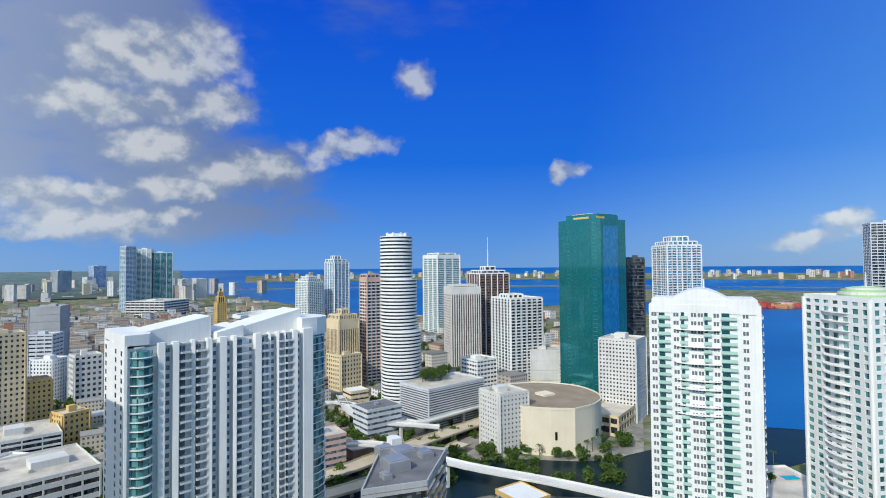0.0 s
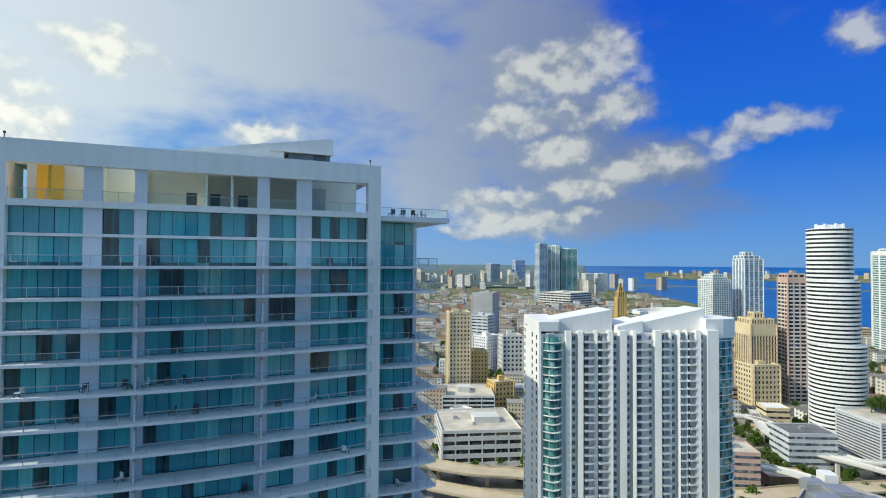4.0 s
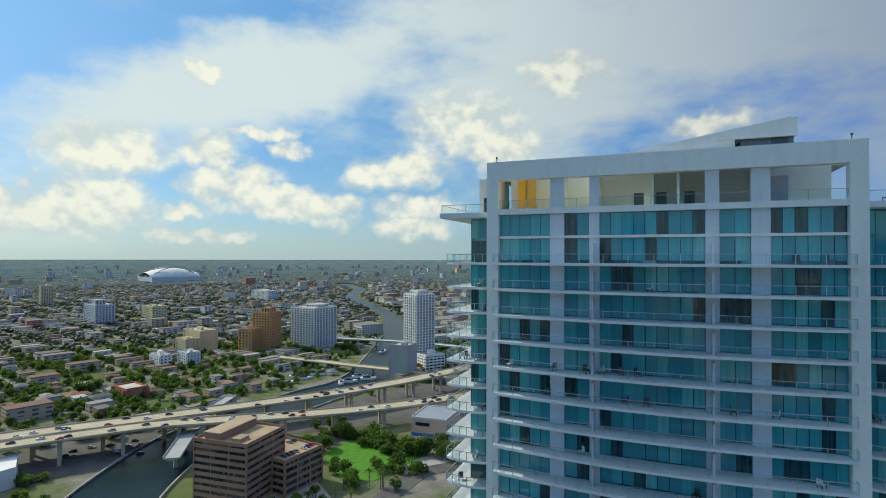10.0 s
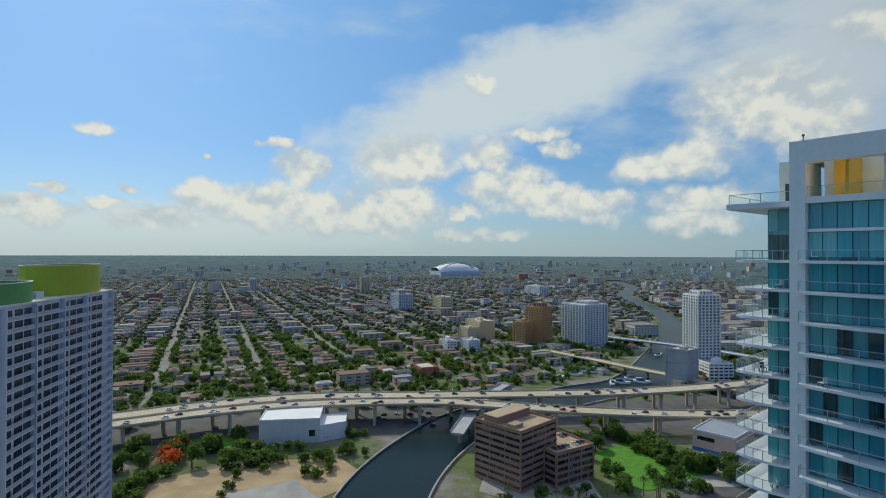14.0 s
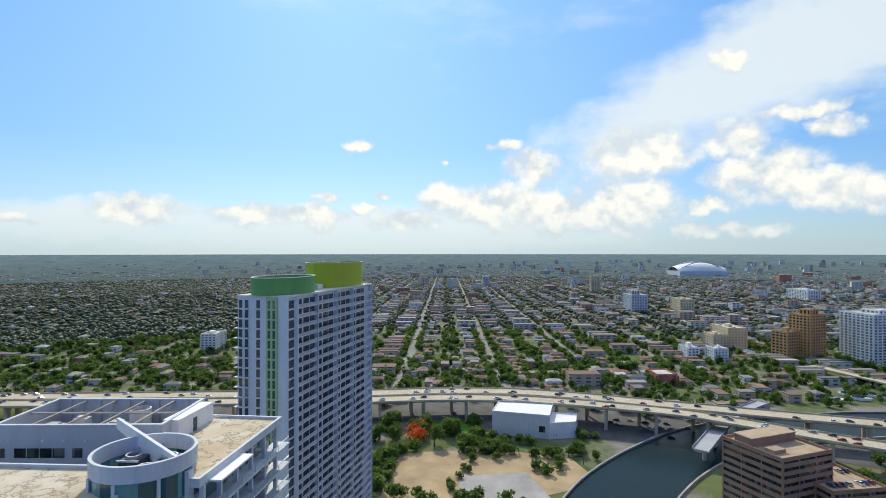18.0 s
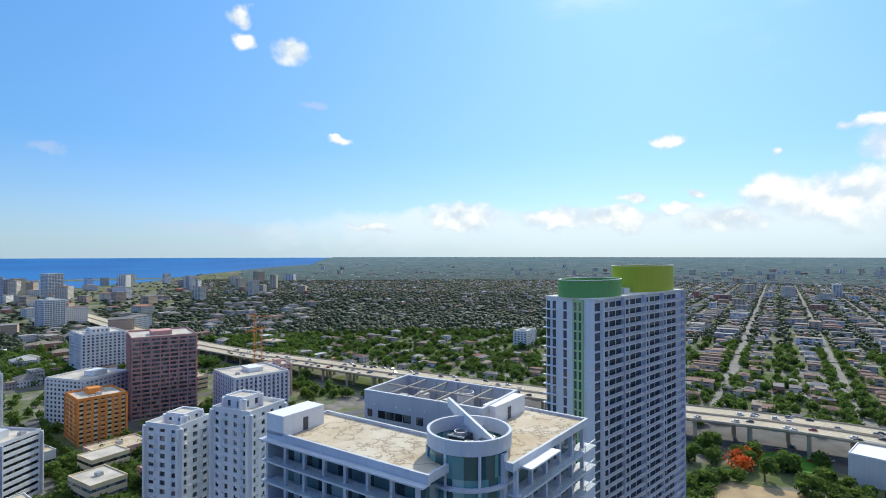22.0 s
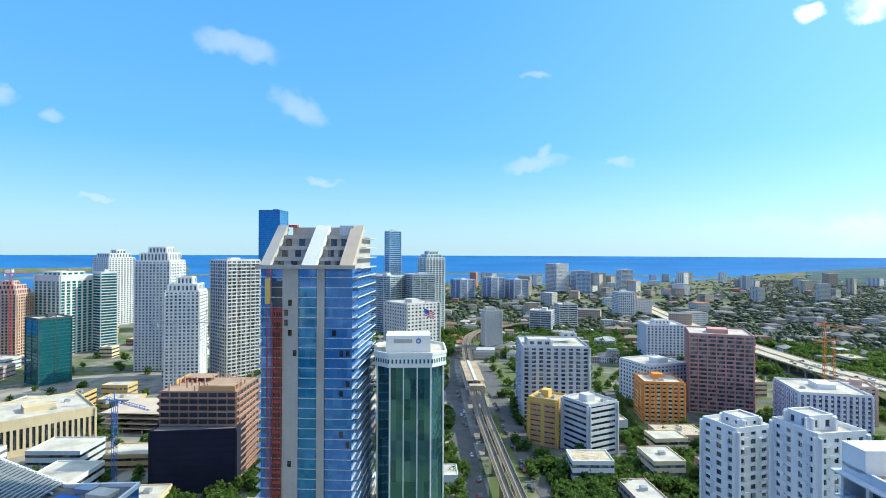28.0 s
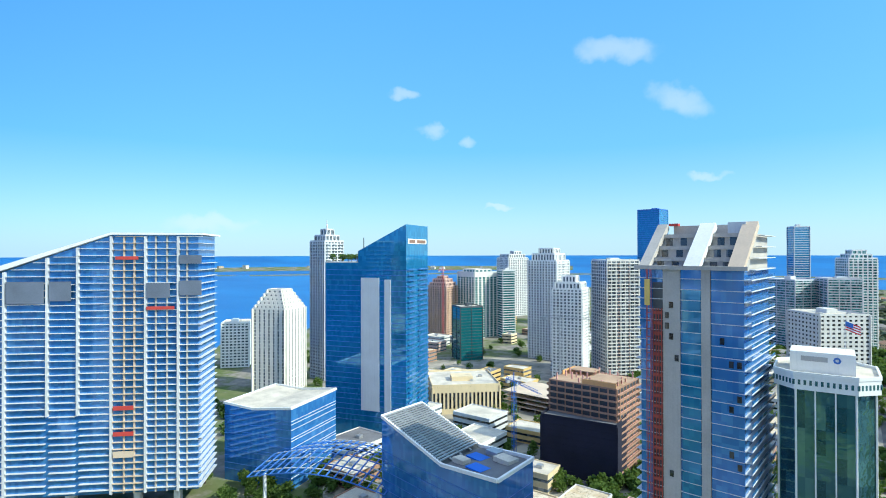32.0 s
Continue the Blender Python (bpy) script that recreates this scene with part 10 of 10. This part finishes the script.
TREE_ROWS += [(-423, -10, -420, 83, 14, 3.8, 5), (-255, -491, -323, -376, 26, 4.6, 8), (-236, -461, -255, -381, 16, 4.4, 8), (63, -321, 29, -266, 14, 3.6, 5)]
TREE_ROWS += [(21, -303, -66, -298, 26, 3.8, 14), (41, -368, 13, -331, 10, 3.6, 6), (-41, -373, -94, -362, 14, 3.8, 8), (154, -643, 62, -588, 22, 4.0, 12)]
TREE_ROWS += [(34, -449, 7, -357, 12, 3.4, 6), (312, -141, 255, -141, 12, 3.4, 6), (477, -150, 363, -121, 8, 3.6, 5), (76, -270, 69, -319, 8, 3.0, 6)]
TREE_ROWS += [(203, 282, 254, 254, 16, 3.6, 4), (219, 318, 225, 300, 6, 3.4, 4), (138, 358, 165, 326, 10, 3.6, 8)]
for x0, y0, x1, y1, n, r, spread in TREE_ROWS:
    for i in range(n):
        u = (i + rnd.uniform(-0.4, 0.4)) / max(1, n - 1)
        q = (x0 + (x1 - x0) * u + rnd.uniform(-spread, spread), y0 + (y1 - y0) * u + rnd.uniform(-spread, spread), r * rnd.uniform(0.7, 1.2))
        if river_gap(q[0], q[1]) > 3 and highway_gap(q[0], q[1]) > 11 and min(math.hypot(q[0] - a, q[1] - b) for a, b, _ in RAIL) > 17:
            near_spots.append(q)
TREE_ROWS = [(-250, -100, -300, -114, 9, 3.6, 4), (-318, -60, -320, -16, 8, 3.4, 4), (-246, -92, -258, -36, 10, 3.4, 5), (-300, -70, -262, -64, 6, 2.8, 6)]
for x0, y0, x1, y1, n, r, spread in TREE_ROWS:
    for i in range(n):
        u = i / (n - 1)
        near_spots.append((x0 + (x1 - x0) * u + rnd.uniform(-spread, spread), y0 + (y1 - y0) * u + rnd.uniform(-spread, spread), r * rnd.uniform(0.7, 1.2)))
near_spots += [q for q in tree_spots if math.hypot(q[0], q[1]) < 820 and min(math.hypot(q[0] - a, q[1] - b) for a, b, _ in RAIL) > 17]
tree_spots = [q for q in tree_spots if math.hypot(q[0], q[1]) >= 820]
grove("city_trees_near", near_spots, 8, "bright green tree crowns along lots and streets")
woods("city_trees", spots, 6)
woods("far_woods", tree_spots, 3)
